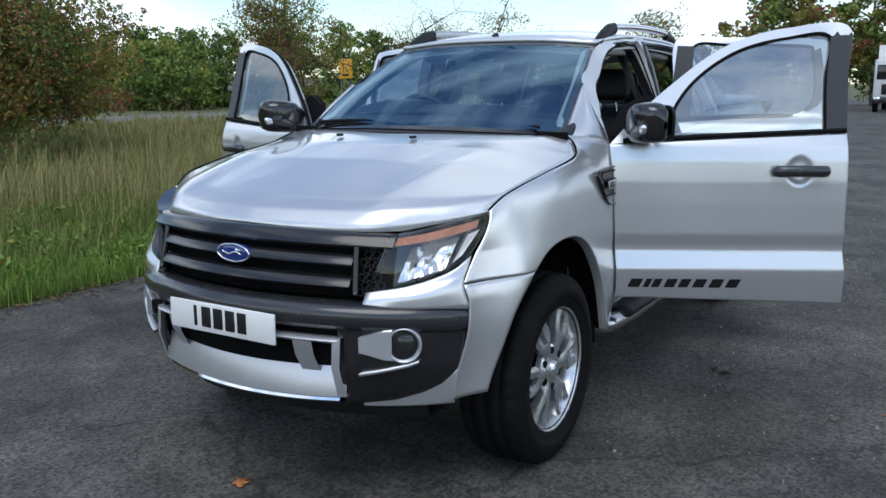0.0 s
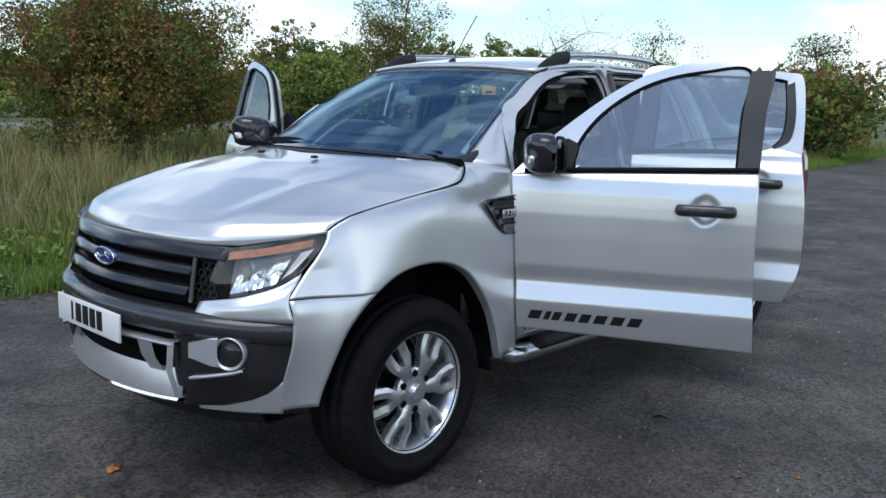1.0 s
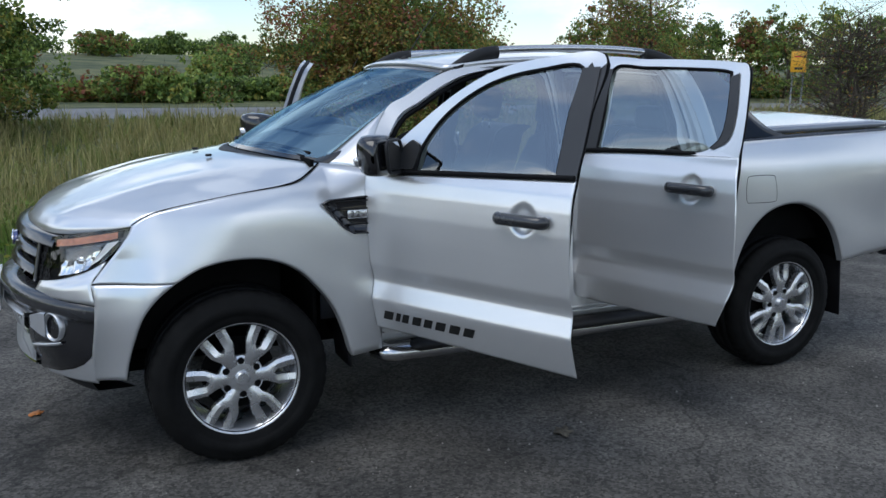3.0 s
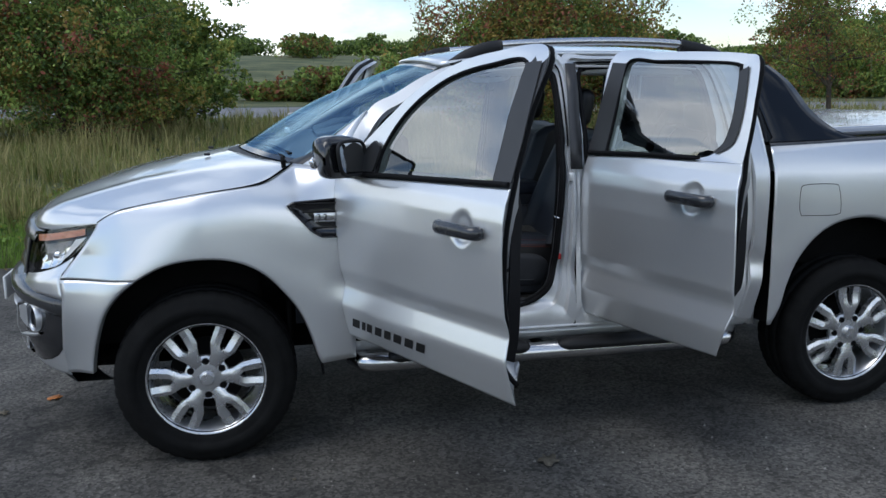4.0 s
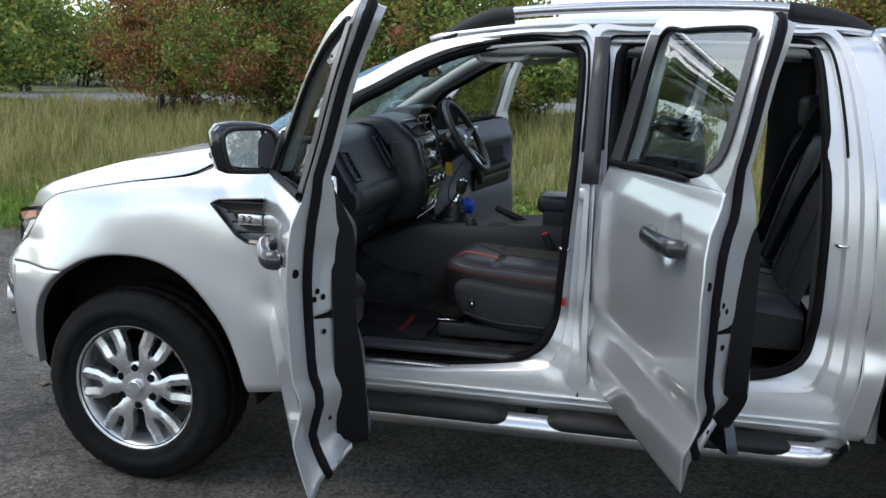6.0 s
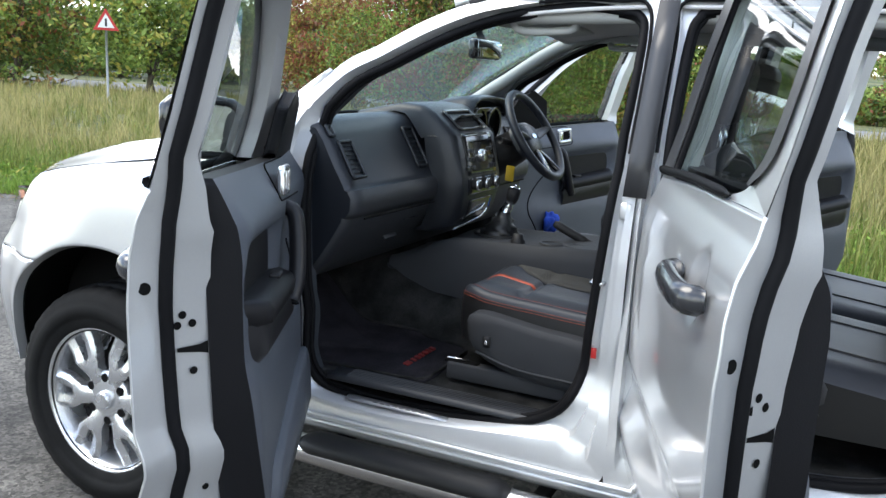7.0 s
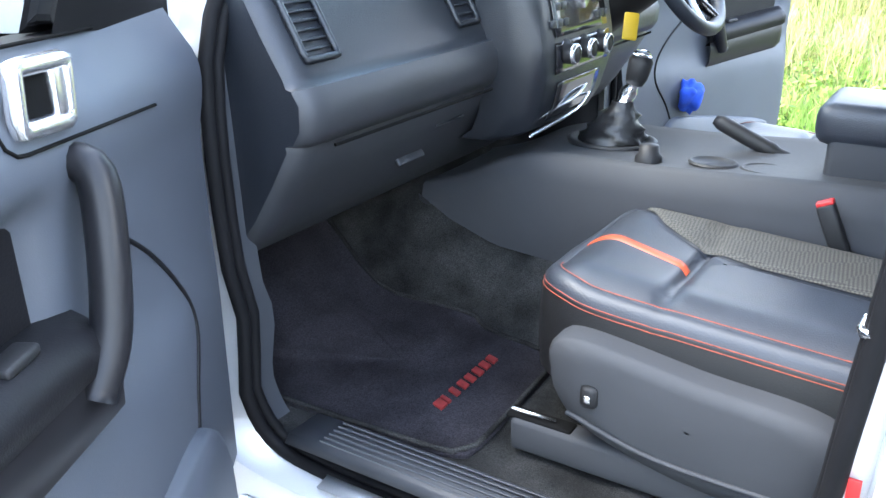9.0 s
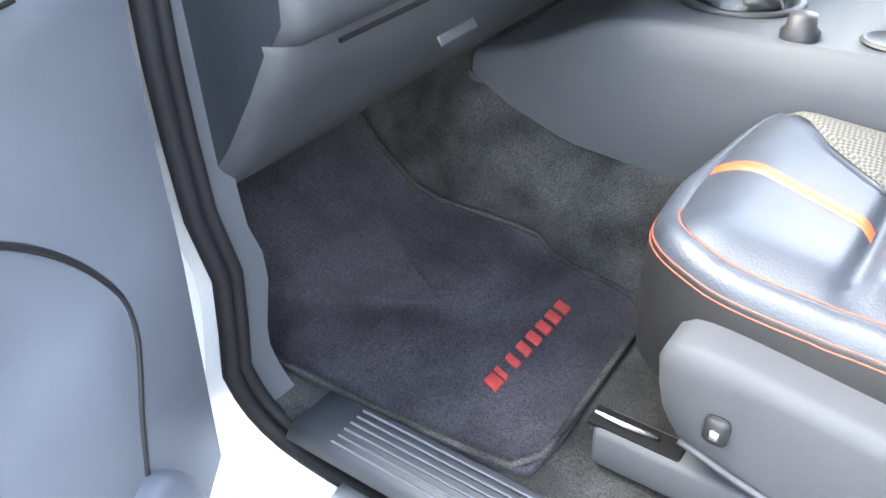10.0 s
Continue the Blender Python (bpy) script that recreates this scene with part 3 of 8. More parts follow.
def aperture(inner, outer, s, name):
    n = 150
    I = smooth_curve(list(inner) + [inner[0]], n + 1)[:-1]
    o3 = []
    for x, z, y in outer:
        o3.append((x, y if y else float(half_width(x, z, False)) - 0.028, z))
    # the same share of each contour between matching corners
    pi, po = np.array(list(inner) + [inner[0]], float), np.array(o3 + [o3[0]], float)
    m = 8
    ii = smooth_curve_seg(pi, m)
    oo = smooth_curve_seg(po, m)
    rows = []
    for k, d in JAMB_STEPS:
        xz = ii * (1 - k) + oo[:, [0, 2]] * k
        # along the foot: a flat ledge that drops to the sill at its outer edge
        foot_ = np.clip((0.70 - ii[:, 1]) / 0.09, 0, 1)
        share = float(np.interp(k, [0, 0.10, 0.38, 0.43, 0.68, 0.73, 1.0], [0.0, 0.02, 0.10, 0.16, 0.30, 0.70, 1.0]))
        xz[:, 1] = xz[:, 1] * (1 - foot_) + (ii[:, 1] + (oo[:, 2] - ii[:, 1]) * share) * foot_
        d = d * (1 - foot_) + (d if k == 0 else float(np.interp(k, [0.10, 0.38, 0.43, 0.68, 0.73, 1.0], [0.098, 0.062, 0.050, 0.040, 0.031, 0.027]))) * foot_
        shallow = np.clip((xz[:, 1] - 1.25) / 0.2, 0, 1)
        # the windscreen pillar is one smooth face down to its seal
        pillar = np.clip((ii[:, 1] - 1.36) / 0.08, 0, 1) * np.clip((ii[:, 0] + 1.45) / 0.12, 0, 1)
        flat_d = 0.028 if k >= 0.12 else d
        d_here = d * (1 - 0.30 * shallow) * (1 - pillar) + flat_d * pillar
        # the centre pillar stands back by the thickness of the doors
        behind = np.clip(1 - np.abs(oo[:, 0] + 1.732) / 0.05, 0, 1) * np.interp(xz[:, 1], [0.52, 0.66, 1.0, 1.26, 1.5, 1.76], [0.0, 0.035, 0.07, 0.07, 0.05, 0.0])
        base = half_width(xz[:, 0], xz[:, 1], False) - d_here - behind * k
        free = np.clip(oo[:, 1] - (half_width(oo[:, 0], oo[:, 2], False) - 0.028), -1, 1)
        y = base + free * k
        rows.append(np.stack([xz[:, 0], y, xz[:, 1]], 1))
    V = mirrored(np.stack(rows, 0), s)
    part(name, (V[1:].reshape(-1, 3), grid_faces(V.shape[0] - 1, V.shape[1], wrap_v=True, flip=(s < 0))), JAMB, truck, "", angle=32)
    part("aperture_lining", (V[:2].reshape(-1, 3), grid_faces(2, V.shape[1], wrap_v=True)), LINING, truck, "grey plastic lining of the door opening")
    # rubber seal round the opening
    y = half_width(ii[:, 0], ii[:, 1], False) - np.where(ii[:, 1] > 1.4, 0.080, 0.104)
    c = ii.mean(0)
    path = np.stack([ii[:, 0], y, ii[:, 1]], 1)
    path = np.array([path[i] for i in range(0, len(path), 2)])
    part("door_seal", tube(mirrored(path, s), 0.012, 10, closed=True), RUBBER, truck, "black rubber door seal")
    inn = path.copy()
    mid = path.mean(0)
    inn[:, [0, 2]] = mid[[0, 2]] + (inn[:, [0, 2]] - mid[[0, 2]]) * 0.982
    inn[:, 1] -= 0.014
    # second, thinner seal higher on the pillar
    outer_line = rows[4][(rows[4][:, 2] > 1.34) & ((rows[4][:, 0] < -1.35) | (name != "front_door_aperture"))]
    brk = int(np.argmax(np.linalg.norm(np.diff(outer_line, axis=0), axis=1))) + 1
    outer_line = np.vstack([outer_line[brk:], outer_line[:brk]]) if np.linalg.norm(np.diff(outer_line, axis=0), axis=1).max() > 0.15 else outer_line
    part("pillar_seal", tube(mirrored(outer_line + np.array([0, 0.002, 0]), s), 0.005, 8), RUBBER, truck, "thin black pillar seal")
    part("seal_lip", tube(mirrored(inn, s), 0.009, 8, closed=True), RUBBER, truck)


def smooth_curve_seg(p, m):
    """A closed Catmull-Rom curve with m points for each of its segments."""
    q = p[:-1]
    k = len(q)
    out = []
    for i in range(k):
        a, b, c, d = q[(i - 1) % k], q[i], q[(i + 1) % k], q[(i + 2) % k]
        t = np.linspace(0, 1, m, endpoint=False)[:, None]
        out.append(0.5 * ((2 * b) + (c - a) * t + (2 * a - 5 * b + 4 * c - d) * t ** 2 + (3 * b - a - 3 * c + d) * t ** 3))
    return np.vstack(out)


for s in (1, -1):
    # foot of the windscreen pillar, between wing, glass and door opening
    foot = np.array([(x, y if y else float(half_width(x, z, False)) - 0.028, z) for x, z, y in OUT_F + OUT_F[:1]], float)
    seg = smooth_curve_seg(foot, 12)[36:49]
    near_c = int(np.argmin(np.linalg.norm(ws_l - seg[-1], axis=1)))
    glass_edge = smooth_curve(ws_l[:near_c + 1], 13)
    cols = [glass_edge * (1 - t) + seg * t + np.array([0.0, 0.014, 0.010]) * math.sin(math.pi * t) for t in np.linspace(0, 1, 8)]
    grid_part("pillar_foot", mirrored(np.stack(cols, 0), s), SILVER, truck, "", 0.003, flip=(s < 0))
    aperture(IN_F, OUT_F, s, "front_door_aperture")
    aperture(IN_R, OUT_R, s, "rear_door_aperture")
    # cab corner behind the rear door
    f = smooth_curve([(-2.59, 0.50), (-2.615, 0.64), (-2.625, 0.80), (-2.625, 1.0), (-2.61, 1.30), (-2.565, 1.60), (-2.515, 1.755)], 40)
    b = smooth_curve([(-2.66, 0.49), (-2.675, 0.64), (-2.69, 0.80), (-2.69, 1.0), (-2.69, 1.30), (-2.66, 1.60), (-2.60, 1.75)], 40)
    F0, F1, B1 = skin(f, 0.028, False), skin(f, 0.004, False), skin(b, 0.0, False)
    B2 = B1.copy()
    B2[:, 1] -= 0.035
    B2[:, 0] -= 0.02
    rows = [F0, F1, F1 * 0.7 + B1 * 0.3, F1 * 0.3 + B1 * 0.7, B1, B2]
    for r in rows:
        r[-1, 1], r[-1, 2] = 0.592, 1.757
    grid_part("cab_corner", mirrored(np.stack(rows, 0), s), SILVER, truck, "", flip=(s < 0), angle=60)
    # sill under the doors
    sill = np.stack([skin(poly_curve([(-0.66, z), (-2.66, z)], 12), d, False) for z, d in ((0.50, 0.028), (0.47, 0.03), (0.44, 0.06), (0.42, 0.12))], 1)
    grid_part("sill", mirrored(sill, s), JAMB, truck, "", flip=(s < 0))
    for zr_, out_r in ((0.512, 0.022), (0.488, 0.024)):
        ridge_ = skin(poly_curve([(-0.78, zr_), (-2.58, zr_)], 24), out_r, False)
        part("sill_ridge", tube(mirrored(ridge_, s), 0.007, 8), JAMB, truck)

# cab back with its window
BACK = []
for z, x in ((0.45, -2.70), (1.30, -2.705), (1.38, -2.70), (1.70, -2.655), (1.765, -2.62)):
    w = float(half_width(-2.69, z, False)) - 0.03
    BACK.append([(x, y, z) for y in np.array([-1, -0.78, -0.4, 0.0, 0.4, 0.78, 1]) * min(w, 0.86)])
BACK = np.array(BACK)
faces = [f for i, f in enumerate(grid_faces(5, 7)) if not (2 * 6 <= i < 3 * 6 and 1 <= i % 6 <= 4)]
part("cab_back", (BACK.reshape(-1, 3), faces), JAMB, truck, "", 0.03)
ob = grid_part("rear_window", BACK[2:4, 1:6] + np.array([0.004, 0, 0]), GLASS, truck)
ob.visible_shadow = False

# roof rails: silver bar on black feet
for s in (1, -1):
    line = smooth_curve([(-1.17, 0.575, 1.742), (-1.27, 0.575, 1.80), (-1.42, 0.573, 1.838), (-1.9, 0.57, 1.858), (-2.3, 0.57, 1.85), (-2.5, 0.57, 1.815), (-2.60, 0.57, 1.765)], 60)
    line[:, 1] *= s
    bar = tube(line[10:50], 0.020, 10, flat=1.0)
    part("roof_rail", bar, STEEL, truck, "silver roof rail bar")
    for sl in (slice(0, 12), slice(48, 60)):
        part("rail_foot", tube(line[sl] + np.array([0, 0, -0.008]), [0.022] * 12, 10, flat=1.5), BLACK, truck, "black roof rail foot")
# aerial
part("aerial", merge(tube([(-1.146, 0, 1.772), (-1.15, 0, 1.80), (-1.158, 0, 1.812)], [0.036, 0.022, 0.009], 10), tube(smooth_curve([(-1.158, 0, 1.805), (-1.24, 0, 1.93), (-1.34, 0, 2.06)], 8), 0.0028, 6)), BLACK, truck, "thin black roof aerial")

# ---- load bed: cover, sports bar, tail ----
cov = coons(poly_curve([(-2.74, 0.80, 1.385), (-4.12, 0.80, 1.425)], 20), poly_curve([(-2.74, -0.80, 1.385), (-4.12, -0.80, 1.425)], 20), poly_curve([(-2.74, 0.80, 1.385), (-2.74, -0.80, 1.385)], 15), poly_curve([(-4.12, 0.80, 1.425), (-4.12, -0.80, 1.425)], 15))
cov[..., 2] += 0.02 * np.sin(np.linspace(0, math.pi, 15))[None]
COVER = material("silver_bed_cover", (0.30, 0.32, 0.36), rough=0.25, metal=0.5, var=0.06, coat=0.6)
grid_part("bed_cover", cov, COVER, truck, "grey roller cover over the load bed", 0.03, flip=True)
for s in (1, -1):
    pts_f = smooth_curve([(-2.715, 1.375), (-2.70, 1.5), (-2.67, 1.66), (-2.63, 1.752)], 18)
    pts_b = smooth_curve([(-3.26, 1.385), (-3.12, 1.42), (-2.99, 1.52), (-2.90, 1.66), (-2.80, 1.745)], 18)
    F, B = skin(pts_f, 0.005, False), skin(pts_b, 0.012, False)
    M = (F + B) / 2
    M[:, 1] += 0.012
    F2, B2 = F.copy(), B.copy()
    F2[:, 1] -= 0.09
    B2[:, 1] -= 0.09
    grid_part("sports_bar", mirrored(np.stack([F2, F, F * .75 + B * .25 + [0, .008, 0], M, F * .25 + B * .75 + [0, .008, 0], B, B2], 0), s), PIANO, truck, "gloss black sports bar wing behind the cab", flip=(s < 0))
part("sports_bar", tube(smooth_curve([(-2.72, 0.60, 1.735), (-2.74, 0.3, 1.765), (-2.74, -0.3, 1.765), (-2.72, -0.60, 1.735)], 20), 0.04, 12), BLACK_GLOSS, truck)
# tailgate and inner bed
part("tailgate", box_data(0.06, 1.46, 0.60, (-4.14, 0, 1.08), 0.02), SILVER, truck)
part("bed_floor", box_data(1.42, 1.5, 0.30, (-3.42, 0, 0.88), 0.02), DARK, truck)
for s in (1, -1):
    tl = coons(smooth_curve([(-4.11, 0.90), (-4.175, 0.90)], 8), smooth_curve([(-4.11, 1.285), (-4.18, 1.30)], 8), smooth_curve([(-4.11, 0.90), (-4.10, 1.1), (-4.11, 1.285)], 14), smooth_curve([(-4.175, 0.90), (-4.185, 1.1), (-4.18, 1.30)], 14))
    Q = skin(tl)
    Q[..., 1] += 0.006
    grid_part("tail_light", mirrored(Q, s), RED_LENS, truck, "red vertical tail light", 0.02, flip=(s > 0))
    part("rear_bumper_end", box_data(0.16, 0.10, 0.20, (-4.22, s * 0.80, 0.70), 0.035, rot=pose(0, 0, 0, 0, 20, 0)), GREY_CLAD, truck)
    part("tail_corner", box_data(0.10, 0.14, 0.76, (-4.13, s * 0.74, 1.01), 0.03), SILVER, truck)
part("rear_bumper", box_data(0.14, 1.50, 0.18, (-4.25, 0, 0.66), 0.03), CHROME, truck)
part("chassis", box_data(4.3, 0.9, 0.20, (-1.9, 0, 0.46), 0.03), DARK, truck)
part("cab_floor", box_data(2.05, 1.50, 0.06, (-1.64, 0, 0.555), 0.01), DARK, truck)
for s in (1, -1):
    part("mud_flap", box_data(0.012, 0.22, 0.24, (-0.500, s * 0.76, 0.48), 0.004, rot=pose(0, 0, 0, 0, 6, 0)), RUBBER, truck)
    part("mud_flap", box_data(0.012, 0.28, 0.42, (-3.70, s * 0.76, 0.47), 0.004, rot=pose(0, 0, 0, 0, 6, 0)), RUBBER, truck)
    # side step: steel tube with black treads
    line = smooth_curve([(-0.66, 0.76, 0.405), (-0.70, 0.83, 0.40), (-0.80, 0.865, 0.398), (-1.6, 0.87, 0.398), (-2.42, 0.865, 0.398), (-2.54, 0.84, 0.40), (-2.60, 0.76, 0.405)], 60)
    line[:, 1] *= s
    part("side_step", tube(line, 0.044, 16), STEEL, truck, "polished steel tubular side step")
    for x0, x1 in ((-0.86, -1.44), (-1.68, -2.38)):
        q = poly_curve([(x0 + 0.05, s * 0.872, 0.422), (x0, s * 0.876, 0.430), (x1, s * 0.876, 0.430), (x1 - 0.05, s * 0.872, 0.422)], 30)
        part("step_tread", tube(q, [0.026, 0.042] + [0.052] * 26 + [0.042, 0.026], 12, flat=0.66), BLACK, truck, "black moulded step tread")
    for x in (-0.9, -1.56, -2.3):
        part("step_bracket", box_data(0.04, 0.30, 0.03, (x, s * 0.72, 0.42), 0.006), DARK, truck)

# ---- front end ----
def bumper_x(y, z=0.6):
    y = np.abs(np.asarray(y, float))
    return 0.938 - 0.40 * y ** 2 - 0.30 * y ** 6 - 0.55 * np.clip(np.asarray(z, float) * -1 + 0.56, 0, None) ** 1.4


def face_patch(ys, zs, push=0.0, fn=bumper_x):
    """A patch on the nose: ys (n) across, zs (n, m) heights for each."""
    ys, zs = np.asarray(ys, float), np.asarray(zs, float)
    Y = np.broadcast_to(ys[:, None], zs.shape)
    return np.stack([fn(Y, zs) + push, Y, zs], -1)


def between(lo, hi, n, m):
    return np.array([np.linspace(a, b, m) for a, b in zip(lo, hi)])


def grille_x(y, z):
    y = np.abs(np.asarray(y, float))
    return 0.862 - 0.42 * y ** 2 - 0.24 * (np.asarray(z, float) - 0.94)


ys = np.linspace(-0.58, 0.58, 41)
grid_part("grille_backing", face_patch(ys, between(0.80 + 0 * ys, 1.02 + 0 * ys, 41, 6), -0.045, grille_x), DARK, truck, "", 0.01)
# top bar, two mid bars and lower bar
for zc, h, wide, push in ((1.008, 0.050, 0.60, 0.006), (0.938, 0.040, 0.47, 0.0), (0.862, 0.040, 0.47, 0.0)):
    ys = np.linspace(-wide, wide, 41)
    drop = -0.012 * (np.abs(ys) / 0.6) ** 2
    rows = []
    for dz, dx in ((-0.5, -0.035), (-0.5, 0.004), (-0.30, 0.014), (0.28, 0.006), (0.5, -0.008), (0.5, -0.035)):
        z = zc + drop + dz * h
        rows.append(np.stack([grille_x(ys, z) + dx + push, ys, z], 1))
    grid_part("grille_bar", np.stack(rows, 0), GRILLE_GREY, truck, "dark glossy grille bar", flip=True, angle=40)
for s in (1, -1):
    # upright ends of the grille and their honeycomb
    for j in range(7):
        z0 = 0.822 + j * 0.026
        for i in range(3):
            y = s * (0.500 + i * 0.026 + (0.013 if j % 2 else 0))
            ring = [(grille_x(y + 0.012 * math.cos(a), z0 + 0.013 * math.sin(a)) - 0.004, y + 0.012 * math.cos(a), z0 + 0.013 * math.sin(a)) for a in np.linspace(0, 2 * math.pi, 6, endpoint=False)]
            part("grille_cell", tube(ring, 0.003, 4, closed=True), BLACK, truck)
    edge_pts = np.array([(grille_x(y, z) + 0.004, y, z) for y, z in ((s * 0.475, 0.995), (s * 0.478, 0.94), (s * 0.485, 0.86), (s * 0.49, 0.815))])
    part("grille_upright", tube(smooth_curve(edge_pts, 12), 0.012, 8), GRILLE_GREY, truck)

# oval badge without lettering
ring = [(0, 0.0785 * math.cos(a), 0.032 * math.sin(a)) for a in np.linspace(0, 2 * math.pi, 40, endpoint=False)]
bx = 0.874
oval = [(bx + 0.0, 0.0785 * c, 0.932 + 0.032 * d) for c, d in [(math.cos(a), math.sin(a)) for a in np.linspace(0, 2 * math.pi, 40, endpoint=False)]]
rows = []
for k, dx in ((1.06, -0.012), (1.04, 0.004), (0.9, 0.008), (0.5, 0.011), (0.02, 0.012)):
    rows.append([(bx + dx, q[1] * k, 0.932 + (q[2] - 0.932) * k) for q in oval])
badge = part("badge", (np.array(rows).reshape(-1, 3), grid_faces(5, 40, wrap_v=True)), BLUE_BADGE, truck, "blue oval badge with a chrome rim")
part("badge_rim", tube([(bx + 0.008, q[1], q[2]) for q in oval], 0.004, 6, closed=True), CHROME, badge)
part("badge_emblem", merge(tube(smooth_curve([(bx + 0.013, 0.045, 0.928), (bx + 0.014, 0.02, 0.938), (bx + 0.014, -0.015, 0.928), (bx + 0.013, -0.048, 0.936)], 14), 0.0035, 6), tube([(bx + 0.013, 0.05, 0.944), (bx + 0.013, 0.018, 0.946)], 0.0035, 6)), CHROME, badge, "chrome script shape")

# upper bumper bar: broad dark moulding
ys = np.linspace(-0.822, 0.822, 71)
rows = []
lo = np.where(np.abs(ys) < 0.5, 0.700, 0.700)
for dz, dx in ((0.0, -0.05), (0.0, 0.0), (0.30, 0.012), (0.62, 0.014), (0.86, 0.002), (1.0, -0.025), (1.0, -0.075)):
    z = 0.705 + 0.088 * dz - 0.025 * (np.abs(ys) / 0.82) ** 3
    x = bumper_x(ys, 0.7) + dx - 0.02 * np.clip(np.abs(ys) - 0.79, 0, None) / 0.05
    rows.append(np.stack([x, ys, z], 1))
grid_part("bumper_bar", np.stack(rows, 0), GREY_CLAD, truck, "dark grey bumper moulding", flip=True)
for s in (1, -1):
    # silver strip under the headlamp
    top = smooth_curve([(0.775, 0.52, 0.822), (0.70, 0.66, 0.850), (0.60, 0.757, 0.892), (0.52, 0.795, 0.94)], 20)
    bot = smooth_curve([(0.80, 0.52, 0.775), (0.715, 0.68, 0.772), (0.645, 0.76, 0.768), (0.578, 0.823, 0.762)], 20)
    l = poly_curve([bot[0], top[0]], 10)
    r = smooth_curve([bot[-1], (0.584, 0.80, 0.85), (0.545, 0.797, 0.90), top[-1]], 10)
    grid_part("bumper_upper", mirrored(coons(bot, top, l, r), s), SILVER, truck, "", 0.004, flip=(s > 0))
    # black corner cladding with the fog lamp
    ys = np.linspace(0.44, 0.818, 26)
    lo = np.interp(ys, [0.44, 0.475, 0.605, 0.694, 0.745, 0.783, 0.80, 0.818], [0.405, 0.415, 0.432, 0.462, 0.492, 0.535, 0.575, 0.70])
    P = face_patch(ys, between(lo, 0 * ys + 0.715, 26, 16), 0.0)
    P[..., 0] -= 0.02
    bulge_ = np.sin(np.linspace(0, math.pi, 26))[:, None] * np.sin(np.linspace(0, math.pi, 16))[None]
    P[..., 0] += 0.015 * bulge_
    grid_part("corner_cladding", mirrored(P, s), BLACK_GLOSS, truck, "black plastic bumper corner", 0.01, flip=(s < 0))
    # silver lower corner
    ys = np.linspace(0.50, 0.82, 26)
    hi = np.interp(ys, [0.50, 0.605, 0.694, 0.745, 0.783, 0.80, 0.82], [0.42, 0.438, 0.468, 0.498, 0.541, 0.581, 0.70])
    P = face_patch(ys, between(0 * ys + 0.405, hi, 26, 10), -0.022)
    P[..., 1] = np.minimum(P[..., 1], np.interp(P[..., 2], [0.42, 0.52, 0.62, 0.70], [0.764, 0.785, 0.813, 0.832]))
    P[..., 0] = np.minimum(bumper_x(P[..., 1], P[..., 2]) - 0.022, 0.9)
    grid_part("bumper_corner", mirrored(P, s), SILVER, truck, "", 0.004, flip=(s < 0))
    # fog lamp: silver cup with a side wing, deep-set lens
    fy, fz = 0.652, 0.645
    fx = float(bumper_x(fy)) - 0.006
    fn, ft = np.array([0.86, 0.51, 0.0]), np.array([-0.51, 0.86, 0.0])

    def ring_of(r, d, m=28):
        return [np.array([fx, fy, fz]) + fn * d + ft * (r * math.cos(a)) + np.array([0, 0, r * math.sin(a)]) for a in np.linspace(0, 2 * math.pi, m, endpoint=False)]
    cup = np.array([ring_of(r, d) for r, d in ((0.064, -0.02), (0.064, 0.008), (0.061, 0.013), (0.057, 0.012), (0.050, -0.006), (0.040, -0.030))])
    lamp = part("fog_lamp", (mirrored(cup, s).reshape(-1, 3), grid_faces(6, 28, wrap_v=True, flip=(s < 0))), SKID, truck, "round fog lamp in a silver cup")
    bowl = np.array([ring_of(r, d) for r, d in ((0.041, -0.028), (0.034, -0.040), (0.018, -0.050), (0.001, -0.052))])
    part("fog_reflector", (mirrored(bowl, s).reshape(-1, 3), grid_faces(4, 28, wrap_v=True)), BRIGHT, lamp)
    cover = np.array([ring_of(r, d) for r, d in ((0.0415, -0.010), (0.03, -0.004), (0.015, 0.0), (0.001, 0.001))])
    part("fog_lens", (mirrored(cover, s).reshape(-1, 3), grid_faces(4, 28, wrap_v=True)), LENS, lamp).visible_shadow = False
    wg = np.array([[(float(bumper_x(y)) + dx, y, fz + 0.002 + zz * h) for zz, dx in ((-1.0, -0.03), (-1.0, 0.004), (-0.9, 0.010), (0.9, 0.010), (1.0, 0.004), (1.0, -0.03))] for y, h in ((0.525, 0.030), (0.55, 0.036), (0.575, 0.046), (0.60, 0.054), (0.625, 0.056))])
    grid_part("fog_bezel", mirrored(wg, s), SKID, lamp, "silver fog lamp wing", flip=(s > 0), angle=40)
    tr_ = np.array([[(float(bumper_x(y)) + dx, y, z + dz) for dz, dx in ((-0.007, -0.02), (-0.006, 0.006), (0.005, 0.012), (0.008, -0.01))] for y, z in ((0.525, 0.540), (0.57, 0.549), (0.62, 0.560), (0.67, 0.572), (0.70, 0.585))])
    grid_part("fog_trim", mirrored(tr_, s), SKID, truck, "", flip=(s > 0))

    # headlamp: dark housing, reflector bowl, amber strip, clear lens
    bot = smooth_curve([(0.775, 0.525, 0.825), (0.70, 0.66, 0.853), (0.60, 0.757, 0.895), (0.525, 0.797, 0.945)], 24)
    top = smooth_curve([(0.715, 0.585, 1.022), (0.63, 0.69, 1.043), (0.52, 0.775, 1.068), (0.418, 0.814, 1.083)], 24)
    l = smooth_curve([bot[0], (0.758, 0.55, 0.90), top[0]], 14)
    r = smooth_curve([bot[-1], (0.46, 0.812, 1.01), (0.425, 0.815, 1.055), top[-1]], 14)
